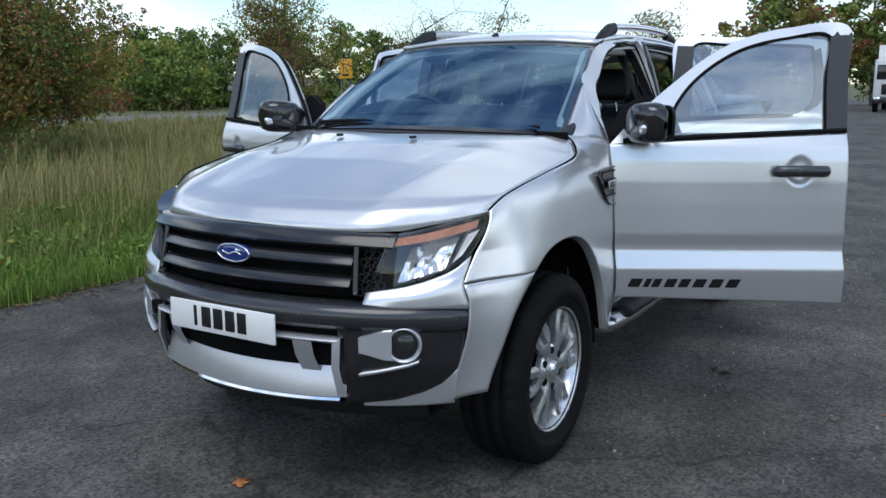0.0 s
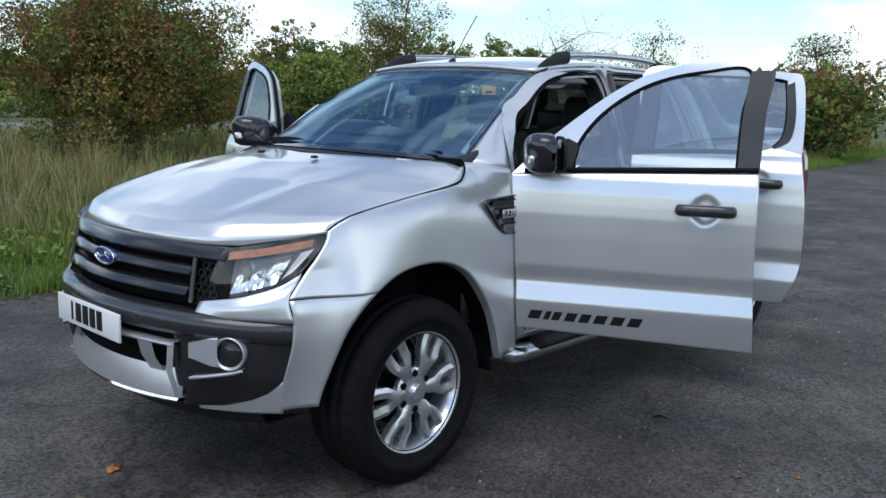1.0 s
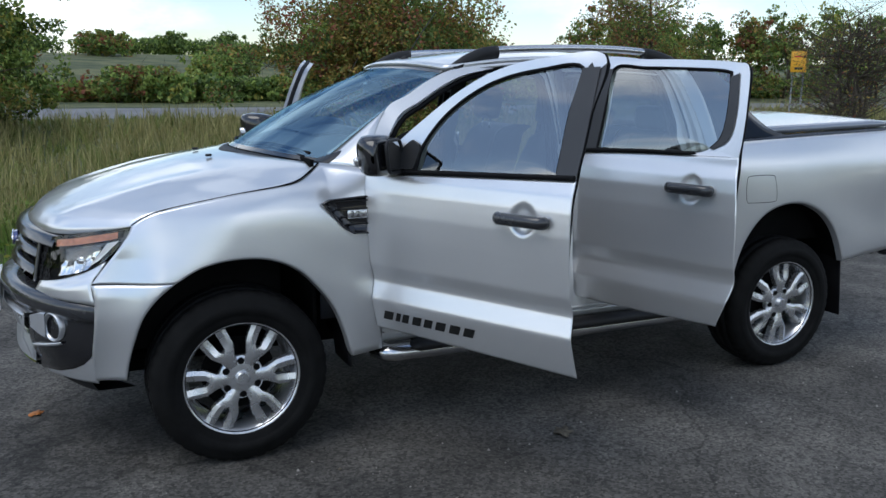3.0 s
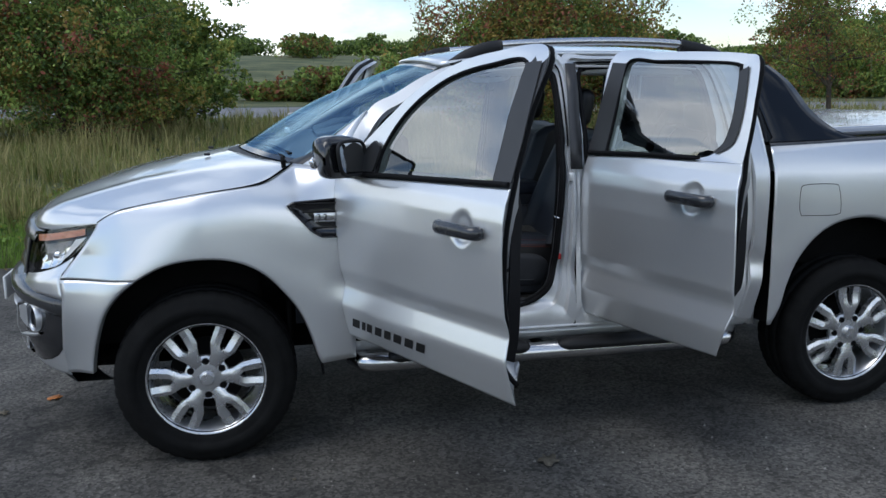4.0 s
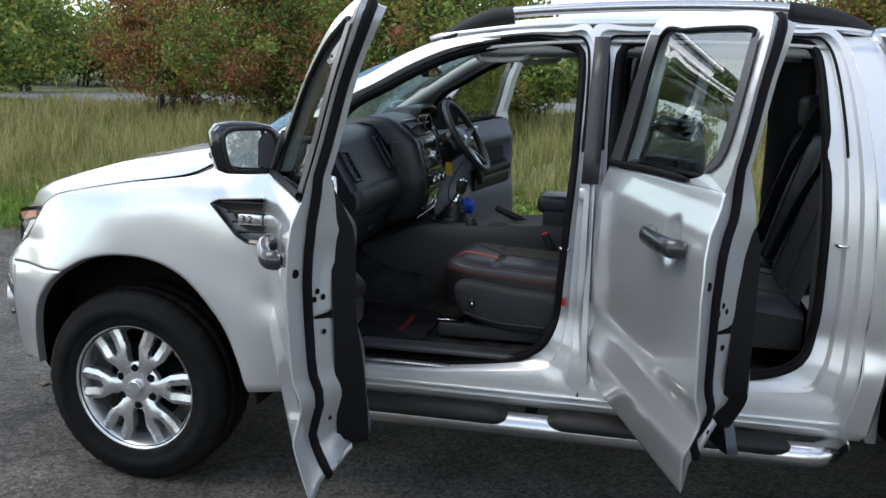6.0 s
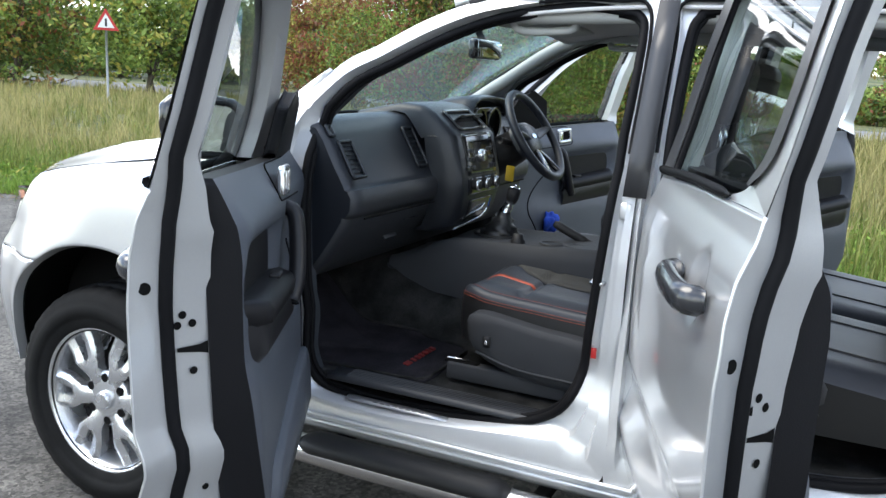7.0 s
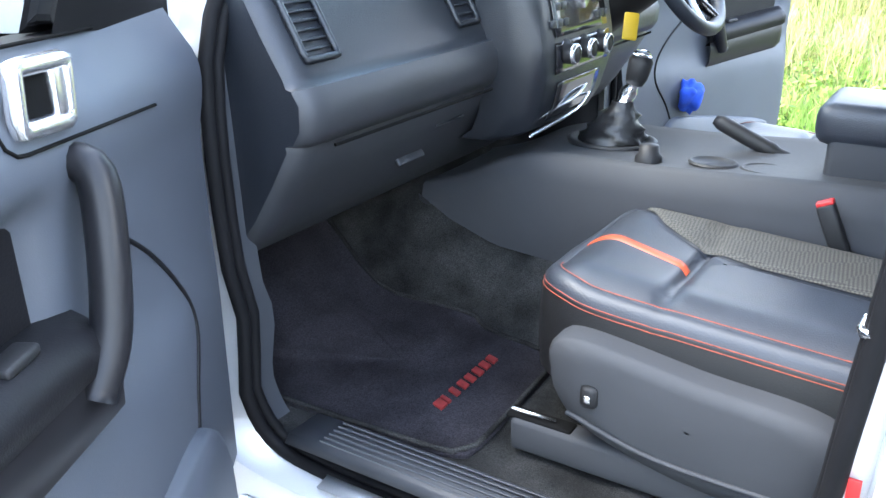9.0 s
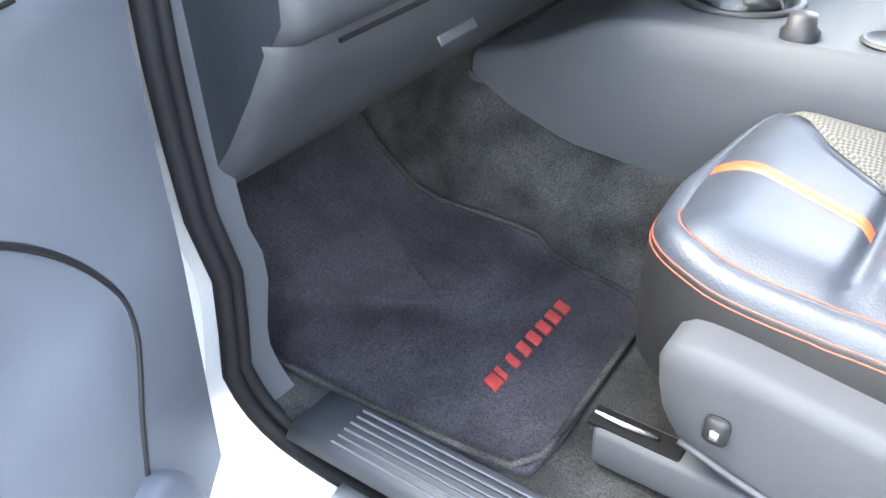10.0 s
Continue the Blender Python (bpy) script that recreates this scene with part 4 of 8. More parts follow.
    P = coons(bot, top, l, r)
    out = np.array([0.72, 0.66, 0.1])
    lens = P + out * (0.010 * np.sin(np.linspace(0, math.pi, 24))[:, None, None] * np.sin(np.linspace(0, math.pi, 14))[None, :, None])
    lampb = grid_part("headlamp", mirrored(P - out * 0.055, s), BLACK_GLOSS, truck, "clear headlamp with a dark housing", flip=(s > 0))
    grid_part("headlamp_lens", mirrored(lens, s), LENS, lampb, flip=(s > 0)).visible_shadow = False
    rim = np.vstack([P[:, 0], P[-1, 1:], P[::-1, -1][1:], P[0, ::-1][1:-1]])
    wall = np.stack([rim, rim - out * 0.055], 0)
    part("headlamp_rim", (mirrored(wall, s).reshape(-1, 3), grid_faces(2, len(rim), wrap_v=True)), BLACK_GLOSS, lampb)
    part("indicator", (mirrored(np.stack([P[2:21, 12] - out * 0.002, P[2:21, 12] * 0.9 + P[2:21, 9] * 0.1 - out * 0.004, P[2:21, 10] - out * 0.012], 0), s).reshape(-1, 3), grid_faces(3, 19)), AMBER, lampb, "amber indicator strip", smooth=True)
    # reflector: a smooth bright bowl with a bulb, and a dark inner bezel
    rowsr = []
    for j in range(11):
        row = []
        for i in range(15):
            uu, vv = 6.0 + i * 0.72, 1.0 + j * 0.80
            fu, fv, iu, iv = uu % 1, vv % 1, int(uu), int(vv)
            q = (P[iu, iv] * (1 - fu) + P[iu + 1, iv] * fu) * (1 - fv) + (P[iu, iv + 1] * (1 - fu) + P[iu + 1, iv + 1] * fu) * fv
            d = 0.048 + 0.007 * math.cos(i * 1.3 + 0.5 * j) * (1 if j < 5 else -1) - 0.040 * (((i - 7) / 7.5) ** 2 * 0.6 + ((j - 5) / 5.5) ** 2 * 0.4)
            row.append(q - out * d)
        rowsr.append(row)
    grid_part("reflector", mirrored(np.array(rowsr), s), BRIGHT, lampb, "bright silver reflector", flip=(s < 0))
    bq = np.array(rowsr)[5, 7]
    part("bulb_cap", tube(mirrored(np.array([bq + out * 0.002, bq + out * 0.014, bq + out * 0.018]), s), [0.016, 0.014, 0.004], 14), BRIGHT, lampb)
    part("side_reflector", (mirrored(np.array([P[17, 2], P[19, 3], P[21, 9], P[18, 9]]) - out * 0.008, s), [(0, 1, 2, 3)]), PLATE_WHITE, lampb, smooth=False)

# lower skid: satin silver frame with openings
def nose_bar(name, ya, yb, za, zb, mat, push, depth=0.05, label="", n=31, curve=0.0, parent=truck, lean=0.0):
    ys = np.linspace(ya, yb, n)
    rows = []
    for dz, dx in ((0, -depth), (0, 0), (0.5, 0.008), (1, 0), (1, -depth)):
        z = za + (zb - za) * dz + curve * (np.abs(ys) / 0.5) ** 2
        rows.append(np.stack([bumper_x(ys, z) + dx + push - lean * dz, ys, z], 1))
    return grid_part(name, np.stack(rows, 0), mat, parent, label, flip=True, angle=50)


nose_bar("lower_opening", -0.46, 0.46, 0.50, 0.70, DARK, -0.055, 0.02)
nose_bar("skid_top", -0.455, 0.455, 0.655, 0.672, SKID, 0.0, 0.04, "satin silver skid frame", curve=-0.008)
nose_bar("skid_bottom", -0.46, 0.46, 0.435, 0.545, SKID, -0.002, 0.07, "satin silver skid plate", curve=0.012, lean=0.055)
nose_bar("skid_lip", -0.43, 0.43, 0.408, 0.428, CHROME, -0.012, 0.05, "bright lower lip", curve=0.012)
for s in (1, -1):
    for y0, y1, za, zb in ((0.29, 0.36, 0.53, 0.66), (0.435, 0.462, 0.45, 0.668)):
        back_ = 0.048 if y0 < 0.4 else 0.0
        nose_bar("skid_upright", min(s * y0, s * y1), max(s * y0, s * y1), za, zb, SKID, 0.003 - back_, 0.06, n=6, lean=-back_)
nose_bar("air_dam", -0.66, 0.66, 0.335, 0.415, BLACK, -0.09, 0.16, "black plastic air dam under the bumper")
part("under_tray", box_data(0.5, 0.96, 0.10, (0.40, 0, 0.385), 0.03), DARK, truck)
part("bumper_core", box_data(0.25, 1.1, 0.34, (0.66, 0, 0.62), 0.03), DARK, truck)

# number plate with plain bars for its characters
plate = part("number_plate", box_data(0.012, 0.52, 0.111, (0.957, 0, 0.695), 0.004), PLATE_WHITE, truck, "white number plate with plain black bars")
plate.rotation_euler = (0, 0, 0)
for i, (y, w) in enumerate(((-0.125, 0.014), (-0.07, 0.045), (-0.01, 0.045), (0.05, 0.045), (0.108, 0.042))):
    part("character_bar", box_data(0.004, w, 0.076, (0.9640, y, 0.698), 0.001), INK, plate)

# vent on each wing, with its figure
for s in (1, -1):
    vt = [(-0.372, 1.148), (-0.40, 1.165), (-0.62, 1.178), (-0.626, 1.00), (-0.52, 1.003), (-0.475, 1.03)]
    outl = poly_curve(vt + vt[:1], 61)[:-1]
    c = outl.mean(0)
    rings = []
    for k, d in ((1.0, 0.0), (0.985, 0.012), (0.92, 0.012), (0.90, 0.003), (0.4, 0.003), (0.02, 0.003)):
        q = skin(c + (outl - c) * k)
        q[:, 1] += d
        rings.append(q)
    vent = part("wing_vent", (mirrored(np.stack(rings, 0), s).reshape(-1, 3), grid_faces(6, 60, wrap_v=True, flip=(s < 0))), BLACK_GLOSS, truck, "black triangular wing vent with a chrome figure")
    for k in range(4):
        zz = 1.155 - 0.035 * k
        xa, xb = -0.42 - 0.022 * k, -0.60
        q = skin(poly_curve([(xa, zz), (xb, zz)], 8))
        q[:, 1] += 0.008
        part("vent_slat", tube(mirrored(q, s), 0.004, 6), BLACK, vent)
    cu = bpy.data.curves.new("figure", "FONT")
    cu.body, cu.size, cu.extrude = "3.2", 0.038, 0.0015
    cu.align_x, cu.align_y = "CENTER", "CENTER"
    to = new("figure_plate", cu)
    to.data.materials.append(INK)
    to.parent = vent
    yy = float(half_width(-0.53, 1.09)) + 0.012
    to.matrix_local = pose(-0.523, s * (yy + 0.004), 1.096, 90, 0, 180 if s > 0 else 0)
    part("badge", box_data(0.094, 0.004, 0.038, (-0.535, s * yy, 1.096), 0.004), SATIN_CHROME, vent, "pale badge plate")
    part("badge_mark", box_data(0.020, 0.002, 0.024, (-0.567, s * (yy + 0.003), 1.096), 0.0008), STEEL, vent)

# ---- wheels ----
def wheel_meshes():
    W = 0.134
    prof = [(0.245, -W * 0.86), (0.262, -W * 0.95), (0.285, -W), (0.325, -W * 1.04), (0.355, -W), (0.380, -W * 0.90), (0.391, -W * 0.74),
            (0.394, -W * 0.50), (0.386, -W * 0.49), (0.386, -W * 0.43), (0.396, -W * 0.42), (0.397, -W * 0.06), (0.387, -W * 0.05), (0.387, W * 0.05), (0.397, W * 0.06),
            (0.396, W * 0.42), (0.386, W * 0.43), (0.386, W * 0.49), (0.394, W * 0.50), (0.391, W * 0.74), (0.380, W * 0.90), (0.355, W), (0.338, W * 1.03), (0.336, W * 1.045), (0.300, W * 1.045), (0.298, W * 1.02),
            (0.285, W), (0.268, W * 0.97), (0.258, W * 0.93), (0.245, W * 0.84)]
    n = 168
    verts = []
    for k in range(n):
        a = 2 * math.pi * k / n
        for i, (r, o) in enumerate(prof):
            rr = r
            if abs(o) > W * 0.49 and r > 0.37:
                rr = r - (0.005 if k % 4 == 0 else 0)
            elif r > 0.385:
                rr = r - (0.004 if (k + i) % 7 == 0 else 0)
            verts.append((rr * math.cos(a), o, rr * math.sin(a)))
    tyre = mesh_of("tyre", verts, grid_faces(n, len(prof), wrap_u=True), TYRE)
    rimp = [(0.225, -0.10), (0.235, -0.09), (0.222, -0.02), (0.226, 0.06), (0.238, 0.092), (0.250, 0.118), (0.257, 0.124), (0.262, 0.120), (0.260, 0.108), (0.250, 0.10)]
    v, f = revolve(rimp, 72)
    rim = mesh_of("rim", v, f, ALLOY)
    # one split spoke along +x, with a slot between its arms
    bm = bmesh.new()
    rows_ = [(0.040, 0.032, 0.0), (0.075, 0.029, 0.0), (0.11, 0.033, 0.0), (0.140, 0.049, 0.0), (0.158, 0.058, 0.014), (0.205, 0.064, 0.018), (0.250, 0.067, 0.021)]

    def depth(r):
        return 0.098 + 0.014 * math.sin(min(1, (r - 0.04) / 0.17) * math.pi) + 0.010 * (r / 0.25) ** 2
    top, low = {}, {}
    for i, (r, w, g) in enumerate(rows_):
        for sgn in (1, -1):
            for key, q in (("o", w), ("m", (w + g) * 0.55), ("g", g)):
                d = depth(r) - (0.008 if key == "o" else 0.0 if key == "m" else (0.007 if g else 0.0))
                top[i, sgn, key] = bm.verts.new((r, d, sgn * q))
                low[i, sgn, key] = bm.verts.new((r, d - 0.034, sgn * q * (0.97 if key == "o" else 1)))
    for i in range(len(rows_) - 1):
        for sgn in (1, -1):
            for a, b in (("o", "m"), ("m", "g")):
                bm.faces.new([top[i, sgn, a], top[i, sgn, b], top[i + 1, sgn, b], top[i + 1, sgn, a]])
            bm.faces.new([top[i, sgn, "o"], top[i + 1, sgn, "o"], low[i + 1, sgn, "o"], low[i, sgn, "o"]])
            if rows_[i + 1][2] > 0:
                bm.faces.new([top[i, sgn, "g"], low[i, sgn, "g"], low[i + 1, sgn, "g"], top[i + 1, sgn, "g"]])
    bmesh.ops.remove_doubles(bm, verts=bm.verts, dist=1e-5)
    bmesh.ops.recalc_face_normals(bm, faces=bm.faces)
    spoke = bpy.data.meshes.new("spoke")
    bm.to_mesh(spoke)
    bm.free()
    spoke.polygons.foreach_set("use_smooth", [True] * len(spoke.polygons))
    spoke.materials.append(ALLOY)
    spoke.set_sharp_from_angle(angle=radians(35))
    v, f = revolve([(0.0, 0.124), (0.026, 0.124), (0.031, 0.119), (0.033, 0.104), (0.060, 0.104), (0.090, 0.100), (0.099, 0.092), (0.101, 0.07)], 36)
    hub = mesh_of("hub_cap", v, f, ALLOY)
    hub.set_sharp_from_angle(angle=radians(40))
    v, f = revolve([(0.0, 0.103), (0.007, 0.103), (0.009, 0.1035), (0.0145, 0.1045), (0.016, 0.102), (0.016, 0.085)], 14)
    nut = mesh_of("wheel_nut", v, f, DARK, smooth=False)
    v, f = revolve([(0.0, 0.0), (0.16, 0.0), (0.165, 0.01), (0.165, 0.022), (0.0, 0.022)], 40)
    disc = mesh_of("brake_disc", v, f, DARK)
    return tyre, rim, spoke, hub, nut, disc


TY, RI, SP, HU, NU_, DI = wheel_meshes()
mark_me = mesh_of("sidewall_mark", [(-0.009, 0, -0.011), (0.009, 0, -0.011), (0.009, 0, 0.011), (-0.009, 0, 0.011), (-0.009, 0.0025, -0.010), (0.009, 0.0025, -0.010), (0.009, 0.0025, 0.010), (-0.009, 0.0025, 0.010)],
                  [(7, 6, 5, 4), (0, 1, 5, 4), (1, 2, 6, 5), (2, 3, 7, 6), (3, 0, 4, 7)], RUBBER, smooth=False)
for wx, wy, turn in ((0.0, 0.782, 2), (0.0, -0.782, 30), (-3.22, 0.782, 32), (-3.22, -0.782, 11)):
    wheel = part("wheel", RI, None, truck, "six split-spoke silver alloy wheel with a black road tyre")
    wheel.location = (wx, wy, 0.388)
    wheel.rotation_euler = (0, radians(turn), 0) if wy > 0 else (0, radians(turn), math.pi)
    part("tyre", TY, None, wheel)
    part("hub_cap", HU, None, wheel)
    part("brake_disc", DI, None, wheel)
    for k in range(6):
        a = k * math.pi / 3
        part("spoke", SP, None, wheel).rotation_euler = (0, a, 0)
        nt = part("wheel_nut", NU_, None, wheel)
        nt.location = (0.077 * math.cos(a + math.pi / 6), 0, 0.077 * math.sin(a + math.pi / 6))
    for a0, cnt in ((0.5, 12), (3.3, 11)):
        for k in range(cnt):
            a = a0 + k * 0.085
            mk = part("sidewall_mark", mark_me, None, wheel)
            mk.location = (0.318 * math.cos(a), 0.1372, 0.318 * math.sin(a))
            mk.rotation_euler = (0, -a + math.pi / 2, 0)

# ---- doors ----
APPLIQUE = material("black_pillar_film", (0.03, 0.03, 0.032), rough=0.38, var=0.1)
TRIM = material("grey_door_plastic", (0.0567, 0.0648, 0.0804), rough=0.5, var=0.06, bump=0.12, bump_scale=700)
TRIM_DARK = material("charcoal_leatherette", (0.0076, 0.0076, 0.009), rough=0.5, spec=0.16, var=0.1, bump=0.12, bump_scale=350)


def ring_strip(name, inner, outer, inset_i, inset_o, n, origin, s, mat, parent, label=""):
    I, O = skin(smooth_curve(inner, n), inset_i, False), skin(smooth_curve(outer, n), inset_o, False)
    M = skin((I * 0.5 + O * 0.5)[:, [0, 2]], (inset_i + inset_o) / 2, False)
    P = np.stack([I - np.array([0, 0.016, 0]), I, M, O][mat is not SILVER:], 0)
    return grid_part(name, mirrored(P - origin, s), mat, parent, label, flip=(s > 0), angle=40)


def door(kind, s, hinge, angle):
    front = kind == "front"
    origin = np.array([hinge[0], hinge[1], 0.0])
    lead = -0.605 if front else -1.72      # where the trim's measure along the door begins
    if front:
        left = [(-0.668, 0.560), (-0.662, 0.70), (-0.645, 0.95), (-0.632, 1.12), (-0.615, 1.268)]
        right = [(-1.702, 0.534), (-1.688, 0.70), (-1.672, 0.95), (-1.668, 1.12), (-1.664, 1.318)]
        belt = [(-0.615, 1.268), (-1.0, 1.290), (-1.664, 1.318)]
        low = [(-0.668, 0.560), (-1.0, 0.552), (-1.702, 0.534)]
        win = [(-0.885, 1.300), (-0.90, 1.405), (-0.98, 1.525), (-1.10, 1.625), (-1.24, 1.695), (-1.42, 1.736), (-1.605, 1.745), (-1.585, 1.56), (-1.575, 1.338)]
        frame = [(-0.615, 1.268), (-0.76, 1.415), (-0.90, 1.535), (-1.06, 1.655), (-1.22, 1.735), (-1.42, 1.782), (-1.690, 1.792), (-1.678, 1.56), (-1.664, 1.318)]
        nf = 7
    else:
        left = [(-1.750, 0.570), (-1.745, 0.70), (-1.735, 0.95), (-1.732, 1.12), (-1.728, 1.322)]
        right = [(-2.575, 0.575), (-2.640, 0.74), (-2.650, 0.90), (-2.640, 1.12), (-2.605, 1.36)]
        belt = [(-1.728, 1.322), (-2.1, 1.345), (-2.605, 1.36)]
        low = [(-1.750, 0.570), (-2.1, 0.566), (-2.575, 0.575)]
        win = [(-1.840, 1.340), (-1.825, 1.55), (-1.810, 1.750), (-2.00, 1.756), (-2.25, 1.752), (-2.425, 1.742), (-2.455, 1.715), (-2.490, 1.56), (-2.492, 1.445), (-2.455, 1.392)]
        frame = [(-1.728, 1.322), (-1.722, 1.55), (-1.715, 1.792), (-2.00, 1.797), (-2.25, 1.794), (-2.46, 1.782), (-2.53, 1.755), (-2.575, 1.58), (-2.598, 1.430), (-2.605, 1.36)]
        nf = 8
    # outer skin below the belt
    P = coons(smooth_curve(low, 120), smooth_curve(belt, 120), smooth_curve(left, 90), smooth_curve(right, 90))
    Q = skin(P, 0, False)
    hcx, hcz = (-1.4575, 1.153) if front else (-2.405, 1.205)
    Q[..., 1] -= 0.013 * np.exp(-(np.hypot((P[..., 0] - hcx) / 0.052, (P[..., 1] - hcz) / 0.060)) ** 8)
    root = grid_part("front_door" if front else "rear_door", mirrored(Q - origin, s), SILVER, truck, "open silver %s door with dark trim inside" % ("front" if front else "rear"), 0.004, flip=(s < 0))
    root.location = (hinge[0], s * hinge[1], 0)
    root.rotation_euler = (0, 0, -s * radians(angle))
    # window frame
    ring_strip("window_frame", win, frame, 0.006, 0.0, 90, origin, s, SILVER, root)
    if not front:
        ring_strip("window_corner", [win[-1], (-2.425, 1.376), (-2.37, 1.362)], [(-2.605, 1.36), (-2.50, 1.3585), (-2.37, 1.3545)], 0.006, 0.0, 16, origin, s, SILVER, root)
    inner_low = smooth_curve([win[0], ((win[0][0] + win[-1][0]) / 2, (win[0][1] + win[-1][1]) / 2 - 0.003), win[-1]], 30)
    # black belt moulding under the glass
    pts = skin(smooth_curve([(belt[0][0] - 0.06 if front else belt[0][0] - 0.01, np.interp(0.1, [0, 1], [belt[0][1], belt[1][1]]) + 0.014), (belt[1][0], belt[1][1] + 0.012), (belt[2][0] + 0.005, belt[2][1] + 0.012) if front else (-2.40, 1.364)], 30), -0.006, False)
    part("belt_moulding", tube(mirrored(pts - origin, s), [0.011] * 26 + [0.010, 0.008, 0.005, 0.002] if not front else 0.011, 8), RUBBER, root, "black belt moulding")
    # glass
    n = 40
    w = smooth_curve(win, n)
    k = n // 2
    lo = inner_low
    up = smooth_curve(win, 30)
    G = np.stack([skin(lo * (1 - t) + up * t, 0.014, False) for t in np.linspace(0, 1, 10)], 0)
    G[0, :, 2] -= 0.03
    g = grid_part("door_glass", mirrored(G - origin, s), GLASS, root, "clear wound-up door glass")
    g.visible_shadow = False
    # black seal line round the glass
    sp = skin(smooth_curve(win, 60), 0.006, False)
    part("glass_seal", tube(mirrored(sp - origin, s), 0.008, 6), RUBBER, root)
    # black pillar film
    if front:
        a, b = win[6:], frame[6:]
        ring_strip("pillar_film", [(a[0][0] - 0.004, 1.745)] + list(a[1:]), [(-1.684, 1.750)] + list(b[1:]), -0.004, -0.004, 20, origin, s, APPLIQUE, root, "matt black pillar film")
        tri = [(-0.70, 1.30), (-0.885, 1.31), (-0.905, 1.41), (-0.85, 1.435)]
        T = skin(poly_curve(tri + tri[:1], 25)[:-1], -0.006, False)
        c = T.mean(0)
        part("mirror_base", (np.vstack([mirrored(T - origin, s), mirrored(T - origin + [0, 0.012, 0], s)]), [tuple(range(24, 48))] + [(i, (i + 1) % 24, (i + 1) % 24 + 24, i + 24) for i in range(24)]), BLACK, root, smooth=False)
    else:
        ring_strip("pillar_film", win[:3], frame[:2] + [(-1.718, 1.754)], -0.004, -0.004, 20, origin, s, APPLIQUE, root, "matt black pillar film")
        ring_strip("pillar_film", win[6:], [(x * (1 - k) + X * k, z * (1 - k) + Z * k) for (x, z), (X, Z), k in zip(win[6:], frame[6:], (0.5, 0.5, 0.4, 0.1))], -0.003, -0.003, 20, origin, s, APPLIQUE, root, "matt black pillar film")
    # jamb: from the skin's edge, over a turned flange, slanting in to the trim
    rim = np.vstack([smooth_curve(low, 40)[::-1], smooth_curve(left, 40)[1:], smooth_curve(frame, 90)[1:], smooth_curve(right, 40)[::-1][1:-1]])
    sec = np.r_[np.full(40, 0), np.full(39, 1), np.full(89, 2), np.full(38, 3)]
    weight = np.select([sec == 0, sec == 1, sec == 2], [np.interp(rim[:, 0] - low[2][0], [0.0, 0.5], [1.15, 0.55]), 0.35, 0.36], np.interp(rim[:, 1], [0.58, 0.73, 0.97, 1.12, 1.25, 1.34], [1.75, 1.5, 1.08, 0.95, 0.62, 0.36]))
    deep = np.where(sec == 2, 0.46, 1.0)

    def evened(q, w):
        ker = np.ones(2 * w + 1) / (2 * w + 1)
        return np.convolve(np.r_[q[-w:], q, q[:w]], ker, mode="valid")
    tang_ = np.roll(rim, -1, 0) - np.roll(rim, 1, 0)
    nrm_ = np.stack([evened(tang_[:, 1] / np.linalg.norm(tang_, axis=1), 6), evened(-tang_[:, 0] / np.linalg.norm(tang_, axis=1), 6)], 1)
    if ((rim.mean(0) - rim) * nrm_).sum() < 0:
        nrm_ = -nrm_
    weight, deep = evened(weight, 5), evened(deep, 3)
    weight = weight + 0.9 * np.exp(-(np.hypot(rim[:, 0] - low[2][0], rim[:, 1] - low[2][1]) / 0.10) ** 2)
    JAMB_D, JAMB_IN = (0.003, 0.014, 0.035, 0.050, 0.064, 0.078, 0.110, 0.130), (0.0, 0.010, 0.036, 0.046, 0.050, 0.056, 0.078, 0.090)
    rows = []
    for d, k in zip(JAMB_D, JAMB_IN):
        q = rim + nrm_ * (k * weight)[:, None]
        y = half_width(rim[:, 0], rim[:, 1], False) - d * deep
        rows.append(np.stack([q[:, 0], y, q[:, 1]], 1))
    V = mirrored(np.stack(rows, 0) - origin, s)
    part("door_jamb", (V.reshape(-1, 3), grid_faces(len(rows), V.shape[1], wrap_v=True, flip=(s < 0))), SHADED_EDGE, root, "silver door edge with lock and screw holes")
    if front:
        jm = root.children[-1].data
        jm.materials.append(APPLIQUE)
        for i, pg in enumerate(jm.polygons):
            if i < 2 * len(rim) and 1.335 < pg.center.z < 1.75 and pg.center.x + origin[0] < -1.60:
                pg.material_index = 1
    sl = mirrored((rows[3] * 0.5 + rows[4] * 0.5) - origin, s)
    part("edge_seal", tube(sl[::2], 0.0135, 8, closed=True), RUBBER, root, "black rubber edge seal")
    # inner frame round the glass
    I2 = skin(smooth_curve(win, 90), 0.022, False)
    O2 = rows[-1][79:79 + 89]
    O2 = np.stack([np.interp(np.linspace(0, 1, 90), np.linspace(0, 1, 89), O2[:, i]) for i in range(3)], 1)
    I3 = I2.copy()
    I3[:, 1] -= 0.03
    grid_part("inner_frame", mirrored(np.stack([I2, I3, O2], 0) - origin, s), JAMB, root, flip=(s < 0), angle=30)
    # inner trim panel: depth below the outer skin
    def inner(xz, d):
        xz = np.asarray(xz, float)
        y = np.interp(xz[..., 1], [0.5, 0.62, 0.9, 1.17, 1.24, 1.29, 1.34], [0.735, 0.738, 0.738, 0.734, 0.742, 0.762, 0.785])
        return np.stack([xz[..., 0], y - d, xz[..., 1]], -1)
    lo_t = [(low[0][0] - 0.04, low[0][1] + 0.06), (low[1][0], low[1][1] + 0.06), (low[2][0] + 0.185, low[2][1] + 0.075)]
